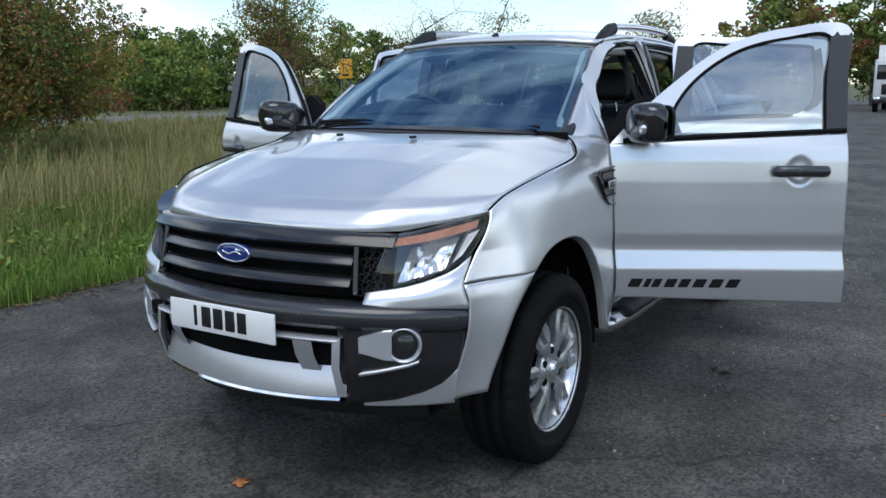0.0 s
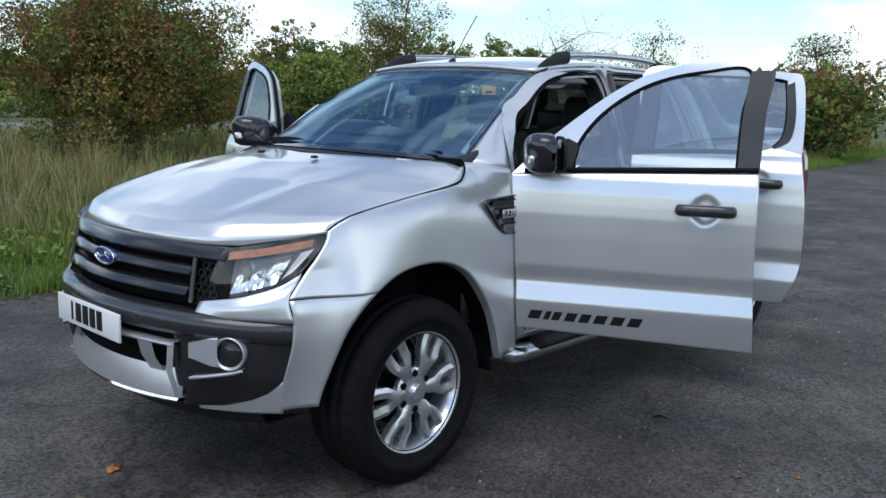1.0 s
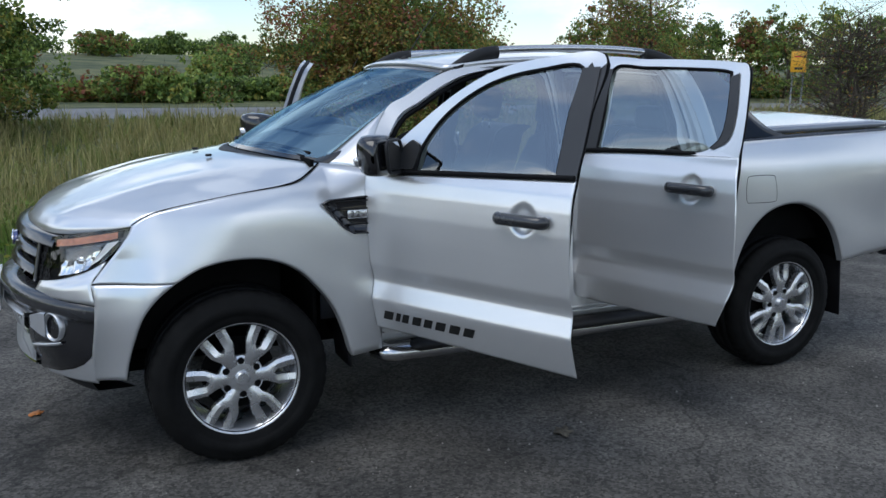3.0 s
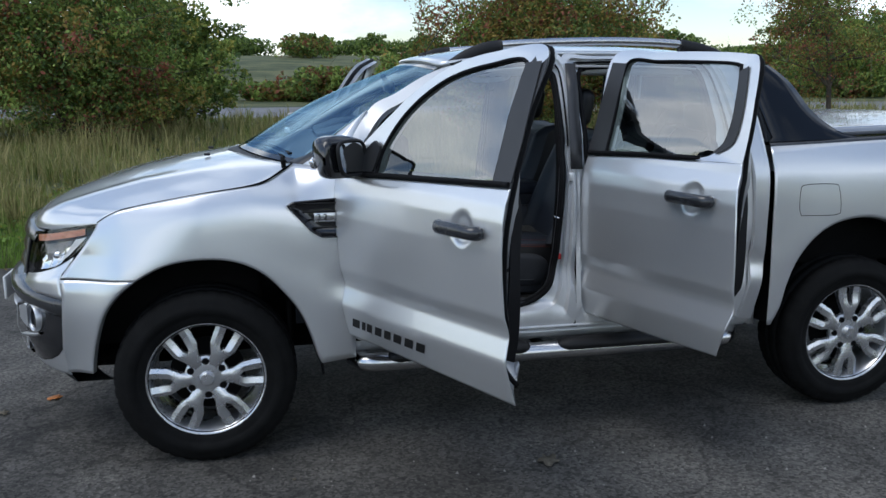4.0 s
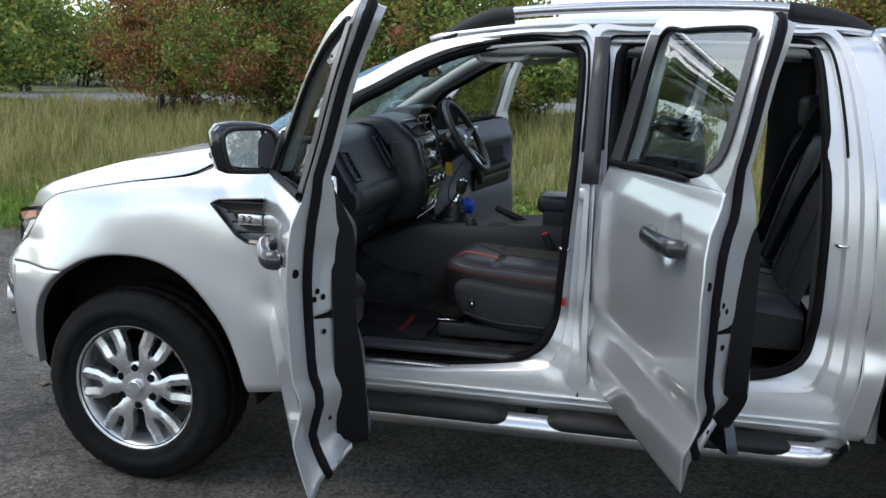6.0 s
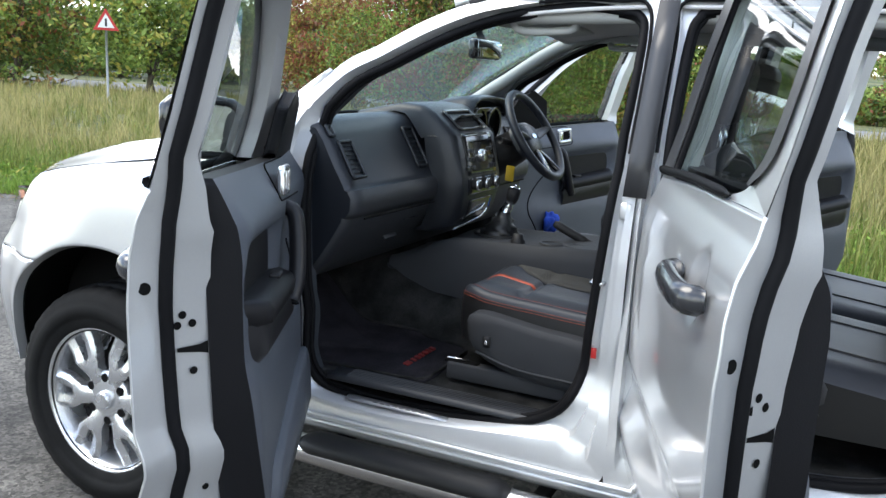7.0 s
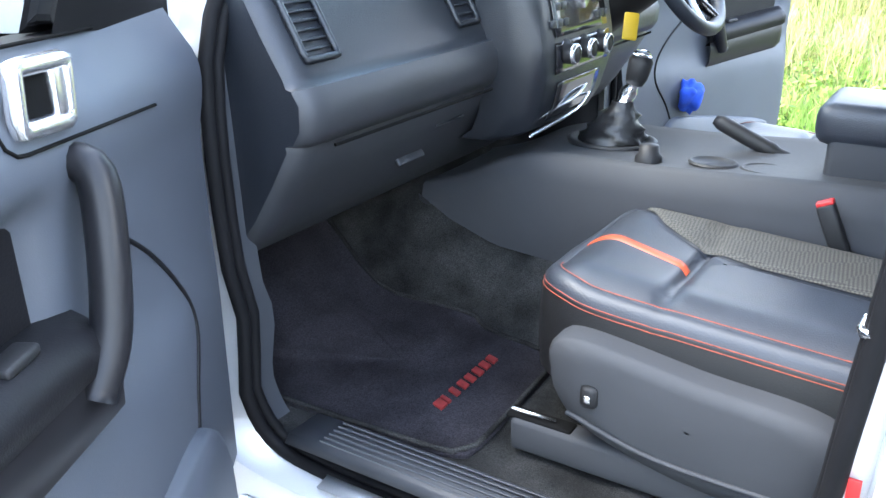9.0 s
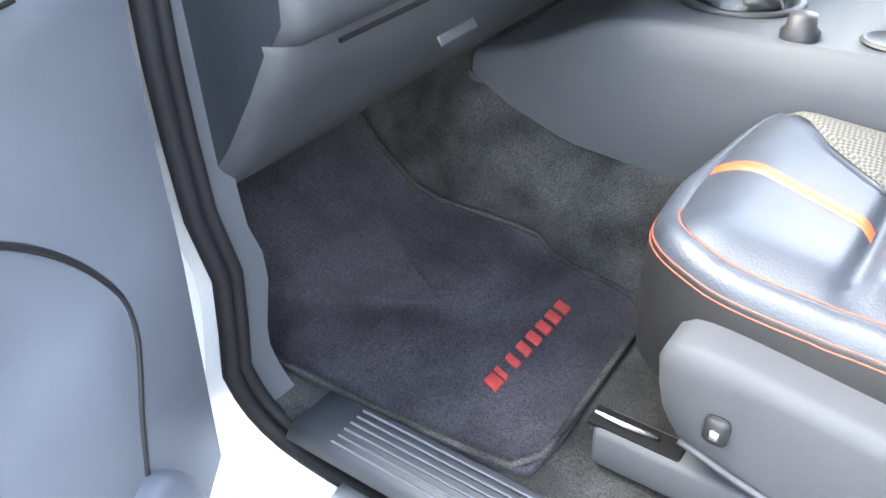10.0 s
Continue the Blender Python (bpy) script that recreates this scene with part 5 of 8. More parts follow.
    up_t = [(belt[0][0] - 0.02, belt[0][1] + 0.035), (belt[1][0], belt[1][1] + 0.018), (belt[2][0] + 0.075, belt[2][1] + 0.014)]
    l_t = [lo_t[0], (left[2][0] - 0.005, left[2][1]), up_t[0]]
    r_t = [lo_t[-1], (right[1][0] + 0.140, right[1][1] + 0.05), (right[2][0] + 0.102, right[2][1]), up_t[-1]]
    T = coons(smooth_curve(lo_t, 60), smooth_curve(up_t, 60), smooth_curve(l_t, 50), smooth_curve(r_t, 50))
    fx = (T[..., 0] - lead) / -(1.05 if front else 0.88)     # 0 at the hinge, 1 at the lock
    fz = T[..., 1]
    d = 0.018 + 0 * fx
    # swelling lower half, recess for the armrest well
    d += 0.018 * np.exp(-((fz - 1.22) / 0.06) ** 2)
    low_sw = 1 / (1 + np.exp(-(0.94 - fz) / 0.02))
    d += 0.028 * low_sw * np.clip(fx * 4, 0, 1)
    sg = lambda v, w: 1 / (1 + np.exp(-np.clip(v / w, -40, 40)))
    well = sg(fx - 0.46, 0.008) * sg(0.875 - fx, 0.012) * sg(1.168 + 0.07 * (fx - 0.45) - fz, 0.006) * sg(fz - 1.03 - 0.08 * (fx - 0.45), 0.006)
    d -= 0.034 * well
    d = 0.018 + (d - 0.018) * sg(0.915 - fx, 0.010)
    I = inner(T, d)
    tr = grid_part("door_trim", mirrored(I - origin, s), TRIM, root, "grey plastic door trim", flip=(s > 0))
    rim_t = np.vstack([I[:, 0], I[-1, 1:], I[::-1, -1][1:], I[0, ::-1][1:-1]])
    back = rim_t.copy()
    back[:, 1] = np.maximum(rim_t[:, 1] + 0.045, 0.782)
    back[:, 0] -= 0.012 * np.clip((belt[0][0] - 0.5 - rim_t[:, 0]) / 0.4, 0, 1)
    part("trim_edge", (mirrored(np.stack([rim_t, back], 0) - origin, s).reshape(-1, 3), grid_faces(2, len(rim_t), wrap_v=True, flip=(s < 0))), TRIM_DARK, root)
    # crease down the front of the trim
    cz = smooth_curve([(lead - a, z) for a, z in ((0.36, 1.10), (0.265, 1.03), (0.205, 0.96), (0.195, 0.90), (0.245, 0.82), (0.285, 0.73))], 30)
    line = []
    for p_ in cz:
        kk = int(np.argmin(((T.reshape(-1, 2) - p_) ** 2).sum(1)))
        line.append((p_[0], I.reshape(-1, 3)[kk, 1] - 0.0005, p_[1]))
    line = np.array(line)
    line[2:-2, 1] = np.convolve(line[:, 1], np.ones(5) / 5, mode="valid")
    part("trim_crease", tube(mirrored(line - origin, s), 0.0035, 6), TRIM_DARK, root)
    # dark insert in the well
    hx = lambda f: lead - f * (1.05 if front else 0.88)
    zz = lambda f, t: (1.03 + 0.08 * (f - 0.45)) * (1 - t) + (1.168 + 0.07 * (f - 0.45)) * t
    ins = np.array([[inner((hx(f), zz(f, t)), -0.006) for t in np.linspace(0.02, 0.97, 8)] for f in np.linspace(0.475, 0.865, 14)])
    grid_part("trim_insert", mirrored(ins - origin, s), TRIM_DARK, root, "charcoal padded insert", flip=(s > 0))
    # armrest: padded top with a gloss fascia below
    arm = []
    for f in np.linspace(0.44, 0.880, 20):
        z = 1.035 + 0.075 * (f - 0.44)
        wid = 0.062 * min(1, (f - 0.41) / 0.05) * max(0.02, min(1, (0.884 - f) / 0.04))
        arm.append([inner((hx(f), z + dz), 0.0 + k * wid) for k, dz in ((-0.3, 0.012), (0.45, 0.014), (0.85, 0.006), (1.0, -0.010), (0.97, -0.035), (0.55, -0.050), (0.0, -0.055))])
    grid_part("armrest", mirrored(np.array(arm) - origin, s), TRIM_DARK, root, "padded charcoal armrest", flip=(s > 0))
    part("window_switch", box_data(0.055, 0.026, 0.012, tuple(mirrored(inner((hx(0.56), 1.060), 0.026) - origin, s)), 0.004), BLACK, root)
    fas = []
    for f in np.linspace(0.43, 0.880, 20):
        z = 0.995 + 0.075 * (f - 0.44)
        kk = max(0.3, min(1, (0.884 - f) / 0.04))
        fas.append([inner((hx(f), z + dz), k * kk) for k, dz in ((0.048, 0.005), (0.054, -0.015), (0.050, -0.062), (0.030, -0.085))])
    grid_part("armrest_fascia", mirrored(np.array(fas) - origin, s), SATIN_BLACK, root, "satin black fascia", flip=(s > 0))
    # pull handle: upright bow at the front of the well
    bow = [inner((hx(f), z), q) for f, z, q in ((0.400, 1.195, 0.012), (0.405, 1.185, 0.050), (0.425, 1.12, 0.060), (0.455, 1.03, 0.062), (0.490, 0.975, 0.052))]
    part("pull_handle", tube(mirrored(smooth_curve(np.array(bow), 24) - origin, s), [0.021] * 24, 12), SATIN_BLACK, root, "satin black pull handle")
    # release lever in its bezel
    f0, z0 = 0.436, 1.268
    cen = inner((hx(f0), z0), 0.046)
    part("release_cup", box_data(0.080, 0.010, 0.046, tuple(mirrored(cen - origin + np.array([0, 0.004, 0]), s)), 0.004), DARK, root)
    zr = [(-0.050, -0.024), (0.040, -0.032), (0.050, 0.026), (-0.042, 0.031)]
    ringp = np.array([(cen[0] + a, cen[1] - 0.002, cen[2] + b) for a, b in poly_curve(zr + zr[:1], 33)[:-1]])
    part("release_bezel", tube(mirrored(ringp - origin, s), 0.0095, 8, closed=True), SATIN_CHROME, root, "satin chrome release bezel")
    part("release_lever", box_data(0.026, 0.012, 0.050, tuple(mirrored(cen - origin + np.array([0.028, -0.002, 0]), s)), 0.004), SATIN_CHROME, root)
    pz = [(0.25, 1.304), (0.49, 1.312), (0.508, 1.304), (0.508, 1.236), (0.492, 1.224), (0.20, 1.205)]
    pl_ = np.array([inner((hx(f), z), 0.0265 + (0.018 - 0.008) * math.exp(-((z - 1.22) / 0.06) ** 2)) for f, z in poly_curve(pz, 40)])
    part("trim_seam", tube(mirrored(pl_ - origin, s), 0.0022, 5), DARK, root)
    # bottle pocket
    pk = [(0.20, 0.61), (0.20, 0.70), (0.24, 0.765), (0.32, 0.775), (0.74, 0.70), (0.80, 0.65), (0.78, 0.605)]
    pts = np.array([inner((hx(f), z), 0.060) for f, z in pk])
    c = np.array(inner((hx(0.42), 0.66), 0.066))
    pp = smooth_curve(np.vstack([pts, pts[:1]]), 41)[:-1]
    rows_p = [mirrored(pp + np.array([0, 0.03, 0]) - origin, s), mirrored(pp - origin, s), mirrored(c + (pp - c) * 0.94 + np.array([0, -0.006, 0]) - origin, s), mirrored(c + (pp - c) * 0.02 + np.array([0, -0.006, 0]) - origin, s)]
    part("door_pocket", (np.vstack(rows_p), grid_faces(4, 40, wrap_v=True, flip=(s > 0))), TRIM, root, "grey door pocket")
    # outside handle: dark grab in a round dish
    ha = (-1.345, -1.570, 1.153) if front else (-2.295, -2.515, 1.205)
    hc = ((ha[0] + ha[1]) / 2, ha[2])
    hp = np.array([skin((x, ha[2] + dz), -o, False) for x, dz, o in ((ha[0], 0.0, 0.004), (ha[0] - 0.015, 0.0, 0.032), (hc[0] + 0.04, 0.001, 0.040), (hc[0] - 0.04, 0.001, 0.042), (ha[1] + 0.015, 0.0, 0.034), (ha[1], 0.0, 0.004))])
    part("door_handle", tube(mirrored(smooth_curve(hp, 24) - origin, s), [0.014] + [0.020] * 22 + [0.014], 12, flat=1.3), GREY_CLAD, root, "dark grey grab handle")
    # lock, latch slot and screw holes on the rear edge
    def on_jamb(d, z, lift=0.0):
        """A point on the slanted rear edge, d in from the outer skin."""
        xe = float(np.interp(z, [p[1] for p in right], [p[0] for p in right]))
        return np.array([xe + float(np.interp(d, JAMB_D, JAMB_IN)) * float(np.interp(z, [0.58, 0.73, 0.97, 1.12], [1.75, 1.5, 1.08, 0.95])) - 0.8 * lift, float(half_width(xe, z, False)) - d - 0.6 * lift, z])
    for d_, z, rr in ((0.083, 1.078, 0.008), (0.098, 1.060, 0.008), (0.074, 1.058, 0.008), (0.096, 0.966, 0.008), (0.024, 1.135, 0.012), (0.105, 0.715, 0.007)):
        c0 = on_jamb(d_, z, 0.003)
        hole = [c0 + rr * (math.cos(a) * np.array([0.6, -0.8, 0]) + math.sin(a) * np.array([0, 0, 1.0])) for a in np.linspace(0, 2 * math.pi, 14, endpoint=False)]
        part("screw_hole", (mirrored(np.array(hole) - origin, s), [tuple(range(14))]), DARK, root, smooth=False)
    slot = np.array([on_jamb(d_, z, 0.003) for d_, z in ((0.072, 1.006), (0.108, 1.000), (0.122, 0.996), (0.122, 1.022), (0.108, 1.016), (0.072, 1.014))])
    part("latch_slot", (mirrored(slot - origin, s), [tuple(range(6))]), DARK, root, smooth=False)
    if front:
        # side mirror
        turn_m = radians(19)

        def swing(p):
            """Turns mirror points towards the cabin about the mirror's own post."""
            p = np.array(p, float)
            x, y = p[..., 0] + 0.72, p[..., 1] - 0.96
            p[..., 0], p[..., 1] = -0.72 + x * math.cos(turn_m) - y * math.sin(turn_m), 0.96 + x * math.sin(turn_m) + y * math.cos(turn_m)
            p[..., 0] -= 0.046
            p[..., 1] -= 0.084
            p[..., 2] = 1.365 + (p[..., 2] - 1.350) * 0.86
            return p
        body = []
        for yy, w, h, cxx, cz in ((0.885, 0.035, 0.055, -0.735, 1.315), (0.915, 0.060, 0.085, -0.725, 1.325), (0.945, 0.085, 0.098, -0.715, 1.345), (1.00, 0.095, 0.104, -0.705, 1.352), (1.07, 0.092, 0.104, -0.700, 1.355), (1.115, 0.078, 0.097, -0.702, 1.353), (1.145, 0.048, 0.075, -0.71, 1.348), (1.155, 0.01, 0.02, -0.715, 1.345)):
            ringm = []
            for a in np.linspace(0, 2 * math.pi, 28, endpoint=False):
                ca, sa = math.cos(a), math.sin(a)
                e = 0.62
                px = math.copysign(abs(ca) ** e, ca) * w * (1.0 if ca > 0 else 0.45)
                ringm.append((cxx + px, yy, cz + math.copysign(abs(sa) ** e, sa) * h))
            body.append(ringm)
        part("door_mirror", (mirrored(swing(body) - origin, s).reshape(-1, 3), grid_faces(8, 28, wrap_v=True, flip=(s > 0))), BLACK_GLOSS, root, "gloss black door mirror with clear repeater")
        gx = -0.7575
        out_ = []
        for a in np.linspace(0, 2 * math.pi, 32, endpoint=False):
            ca, sa = math.cos(a), math.sin(a)
            tl_ = math.copysign(abs(sa) ** 0.5, sa)
            out_.append((gx - 0.010 + 0.002 * tl_, 1.036 + math.copysign(abs(ca) ** 0.5, ca) * 0.092, 1.352 + math.copysign(abs(sa) ** 0.5, sa) * 0.082))
        rows_m = [np.array(out_), np.array(out_) * 0.0 + np.array([gx - 0.010, 1.036, 1.352])]
        part("mirror_glass", (mirrored(swing(np.vstack(rows_m)) - origin, s), grid_faces(2, 32, wrap_v=True)), MIRROR, root, "mirror glass", smooth=False)
        part("mirror_rim", tube(mirrored(swing(out_) - origin, s), 0.008, 6, closed=True), BLACK, root)
        part("repeater", box_data(0.03, 0.07, 0.042, tuple(mirrored(swing([-0.632, 1.105, 1.325]) - origin, s)), 0.012), SATIN_CHROME, root, "clear indicator repeater")
        # sill mirror trim on the inside
        sail = np.array([(x, 0.785 - 0.36 * (z - 1.285), z) for x, z in ((-0.62, 1.285), (-0.945, 1.318), (-0.905, 1.43), (-0.80, 1.475), (-0.70, 1.43))])
        part("mirror_sail", (np.vstack([mirrored(sail - origin, s), mirrored(sail + [0, -0.035, 0] - origin, s)]), [(0, 1, 2, 3, 4), (9, 8, 7, 6, 5)] + [(i, (i + 1) % 5, (i + 1) % 5 + 5, i + 5) for i in range(5)]), RUBBER, root, "black mirror sail cover", bevel=0.010, smooth=False)
        # dark slanted bars where the model word stands
        if s > 0:
            for x0, wd in ((-0.735, 0.062), (-0.805, 0.030), (-0.842, 0.042), (-0.90, 0.055), (-0.965, 0.052), (-1.03, 0.060), (-1.105, 0.062), (-1.18, 0.062)):
                zc = 0.632
                bx_ = [(x0, zc + 0.021), (x0 - wd * 0.86, zc + 0.021), (x0 - wd * 0.86 + 0.017, zc - 0.021), (x0 + 0.017, zc - 0.021)]
                part("decal_bar", (mirrored(skin(np.array(bx_), -0.002, False) - origin, s), [(0, 1, 2, 3)]), INK, root, smooth=False)
    # the hinge axis leans, so that an open door stands more upright than a shut one
    for ob in [root] + list(root.children_recursive):
        co = np.zeros(len(ob.data.vertices) * 3)
        ob.data.vertices.foreach_get("co", co)
        co = co.reshape(-1, 3)
        co[:, 1] += s * np.interp(co[:, 2], [0.50, 0.80, 1.15, 1.32, 1.45, 1.79], [-0.022, -0.010, 0.0, 0.003, 0.022, 0.088] if front else [0.0, 0.0, -0.004, 0.0, 0.026, 0.112])
        if not front:
            co[:, 0] -= np.interp(co[:, 2], [1.36, 1.78], [0.0, 0.05])
        ob.data.vertices.foreach_set("co", co.ravel())
        ob.data.update()
    return root


door("front", 1, (-0.605, 0.86), 61.5)
door("rear", 1, (-1.815, 0.867), 70.0)
door("front", -1, (-0.605, 0.86), 71.0)
door("rear", -1, (-1.72, 0.86), 62.0)

# ---- cabin ----
DASH = material("soft_black_dash", (0.012, 0.0144, 0.0192), rough=0.36, var=0.10, bump=0.2, bump_scale=520)
DASH_GREY = material("dark_grey_dash", (0.0269, 0.0292, 0.0341), rough=0.48, var=0.07, bump=0.12, bump_scale=700)
CARPET = material("grey_carpet", (0.024, 0.024, 0.0235), rough=0.95, spec=0.04, var=0.45, var_scale=11, fine=0.5, fine_scale=420, bump=0.6, bump_scale=500)
MAT = material("plum_grey_mat", (0.0225, 0.021, 0.0245), rough=0.95, spec=0.04, var=0.35, var_scale=7, fine=0.45, fine_scale=380, bump=0.5, bump_scale=450)
LEATHER = material("blue_black_leather", (0.017, 0.0204, 0.028), rough=0.48, var=0.12, var_scale=12, bump=0.16, bump_scale=380, rough_var=0.05)
SEAT_BLACK = material("black_seat_side", (0.0059, 0.0059, 0.0065), rough=0.5, var=0.1, bump=0.12, bump_scale=350)
GAITER = material("creased_black_leather", (0.010, 0.010, 0.011), rough=0.42, var=0.2, bump=0.4, bump_scale=60)
MESH = material("woven_seat_cloth", (0.050, 0.047, 0.042), rough=0.85, var=0.1, fine=0.5, fine_scale=260, bump=0.3, bump_scale=240)
_mn, _ml = MESH.node_tree.nodes, MESH.node_tree.links
_chk, _mco, _mmap = _mn.new("ShaderNodeTexChecker"), _mn.new("ShaderNodeTexCoord"), _mn.new("ShaderNodeMapping")
_mmap.inputs["Rotation"].default_value = (0.0, 0.0, radians(38))
_chk.inputs["Scale"].default_value = 230.0
_chk.inputs["Color1"].default_value, _chk.inputs["Color2"].default_value = (0.062, 0.058, 0.050, 1), (0.020, 0.020, 0.018, 1)
_ml.new(_mco.outputs["Object"], _mmap.inputs["Vector"])
_ml.new(_mmap.outputs["Vector"], _chk.inputs["Vector"])
_ml.new(_chk.outputs["Color"], _mn["Principled BSDF"].inputs["Base Color"])
ORANGE = material("orange_trim", (0.3602, 0.0496, 0.013), rough=0.5, var=0.06)
STITCH = material("orange_thread", (0.1983, 0.0328, 0.0121), rough=0.7, var=0.2, var_scale=90)
SEAT_GREY = material("grey_seat_plastic", (0.0326, 0.0343, 0.0383), rough=0.7, spec=0.3, var=0.06, bump=0.15, bump_scale=800)
PALE = material("pale_pillar_trim", (0.4687, 0.4799, 0.4687), rough=0.7, var=0.04, bump=0.05, bump_scale=500)
RED_THREAD = material("red_embroidery", (0.1513, 0.0091, 0.0091), rough=0.7, var=0.2, var_scale=60)
SCREEN_DARK = material("dark_display", (0.006, 0.007, 0.008), rough=0.15, var=0.1)
YELLOW = material("yellow_tag", (0.5382, 0.3646, 0.0174), rough=0.5, var=0.08)
BLUE_CLOTH = material("blue_cloth", (0.0149, 0.0694, 0.4762), rough=0.8, var=0.2, var_scale=30)
RED_STICKER = material("red_sticker", (0.5, 0.02, 0.02), rough=0.4, var=0.05)

# floor with its tunnel, toe board, side linings
xs = np.r_[-0.40, -0.44, -0.50, -0.60, -0.66, np.linspace(-0.72, -2.58, 30)]
ys = np.linspace(-0.775, 0.775, 41)
F = np.zeros((len(xs), len(ys), 3))
for i, x in enumerate(xs):
    toe = np.interp(x, [-0.66, -0.60, -0.50, -0.44, -0.40], [0, 0.05, 0.18, 0.30, 0.42])
    hump = (0.155 + 0.40 * np.clip(x + 0.90, 0, 0.25)) * np.exp(-(np.clip(np.abs(ys) - 0.172, 0, None) / 0.048) ** 2) if x > -1.75 else 0.06 * np.exp(-(ys / 0.2) ** 2)
    F[i] = np.stack([np.full(41, x), ys, 0.606 + np.maximum(toe, hump) + 0.004 * np.sin(x * 40) * np.sin(ys * 33)], 1)
grid_part("carpet", F, CARPET, truck, "grey carpeted cabin floor", 0.01, flip=False)
part("bulkhead", box_data(0.02, 1.54, 0.92, (-0.372, 0, 0.87), 0.004), DARK, truck)
for s in (1, -1):
    kick = np.array([[(x, s * 0.772, z) for z in np.linspace(0.58, 1.26, 8)] for x in np.linspace(-0.40, -0.72, 6)])
    grid_part("kick_panel", kick, DASH_GREY, truck, "", 0.006)
    # scuff plates along the sill
    sc = np.array([[(x, s * y, z) for y, z in ((0.700, 0.612), (0.712, 0.622), (0.790, 0.626), (0.802, 0.612))] for x in np.linspace(-0.84, -1.56, 10)])
    grid_part("sill_cover", sc, DASH_GREY, truck, "ribbed dark sill cover", 0.004, flip=(s > 0))
    for k in range(6):
        part("sill_rib", tube([(-0.90, s * (0.722 + 0.012 * k), 0.6255), (-1.52, s * (0.722 + 0.012 * k), 0.6255)], 0.0022, 5), DASH_GREY, truck)
    sc = np.array([[(x, s * y, 0.604) for y in (0.70, 0.80)] for x in np.linspace(-1.86, -2.42, 6)])
    grid_part("sill_cover", sc, DASH_GREY, truck, "ribbed dark sill cover", 0.006, flip=(s > 0))
    pl = np.array([[(x, s * y, z) for y, z in ((0.792, 0.5715), (0.820, 0.5665))] for x in np.linspace(-0.92, -1.26, 6)])
    sp = grid_part("sill_plate", pl, SKID, truck, "brushed sill plate with dark bars", 0.003, flip=(s < 0))
    for k in range(8):
        x = -1.02 - 0.022 * k
        part("sill_mark", box_data(0.015, 0.008, 0.0016, (x, s * 0.807, 0.5712), 0.0003), INK, sp)
    part("door_check", box_data(0.045, 0.030, 0.040, (-0.70, s * 0.822, 1.0), 0.006), BLACK, truck, "black door check strap")
    # lower lining of the centre pillar
    bp = np.array([[(x, s * min(y, float(half_width(x, z, False)) - 0.185), z) for x in np.linspace(-1.692, -1.785, 4)] for z, y in ((0.62, 0.735), (0.9, 0.735), (1.2, 0.73), (1.35, 0.71), (1.55, 0.62), (1.72, 0.54))])
    grid_part("pillar_trim", bp, SEAT_GREY, truck, "grey centre pillar trim", 0.01)
    cp = np.array([[(x, s * min(y, float(half_width(x, z, False)) - 0.150), z) for x in np.linspace(-2.47, -2.66, 4)] for z, y in ((0.62, 0.735), (0.9, 0.735), (1.2, 0.73), (1.35, 0.71), (1.55, 0.62), (1.72, 0.54))])
    grid_part("pillar_trim", cp, SEAT_GREY, truck, "grey rear pillar trim", 0.01)
    # pale lining of the windscreen pillar and roof side
    al_ = smooth_curve([(-0.44, 0.70, 1.325), (-0.77, 0.645, 1.53), (-1.118, 0.565, 1.715), (-1.45, 0.56, 1.735), (-2.0, 0.555, 1.74), (-2.55, 0.55, 1.725)], 40)
    al_[:, 1] *= s
    part("pillar_lining", tube(al_ + np.array([-0.012, -s * 0.012, -0.018]), 0.034, 10, flat=0.75), PALE, truck, "pale windscreen pillar lining")

# floor mat with red bars where a word is stitched
mat = thing("floor_mat", "plum-grey carpet mat with red stitched bars in the passenger footwell", "floor mat", at=(-0.90, 0.52, 0.612))
mo = [(-1.12, 0.36), (-1.125, 0.66), (-1.10, 0.70), (-1.06, 0.705), (-0.84, 0.715), (-0.68, 0.715), (-0.54, 0.70), (-0.49, 0.66), (-0.485, 0.34), (-0.54, 0.28), (-0.86, 0.265), (-0.95, 0.30), (-1.08, 0.32)]
out = smooth_curve(mo + mo[:1], 81)[:-1]
c = np.array([-0.86, 0.49])
rows = []
for k, dz in ((1.0, 0.0), (1.0, 0.010), (0.985, 0.014), (0.97, 0.0115), (0.88, 0.0115), (0.78, 0.0115), (0.6, 0.0117), (0.0004, 0.0118)):
    q = c + (out - c) * k
    rise = np.interp(q[:, 0], [-0.70, -0.66, -0.60, -0.50, -0.44], [0.0, 0.006, 0.056, 0.186, 0.306]) + 0.3 * np.clip(0.30 - q[:, 1], 0, None)
    rows.append(np.stack([q[:, 0] + 0.90, q[:, 1] - 0.52, dz + rise], 1))
part("mat_carpet", (np.vstack(rows), grid_faces(8, 80, wrap_v=True)), MAT, mat)
part("mat_binding", tube(rows[2][::2], 0.005, 6, closed=True), CARPET, mat, "dark bound edge")
for k, wd in enumerate((0.030, 0.014, 0.020, 0.024, 0.024, 0.026, 0.026, 0.026)):
    y = 0.592 - 0.0265 * k - 0.52
    bm = box_data(0.024, wd * 0.70, 0.005, (0, 0, 0), 0.0015)
    for vtx in bm.verts:
        vtx.co.y -= vtx.co.x * 0.35
    bmesh.ops.translate(bm, vec=(-0.108, y - wd / 2 + 0.012, 0.0145), verts=bm.verts)
    part("stitched_bar", bm, RED_THREAD, mat)

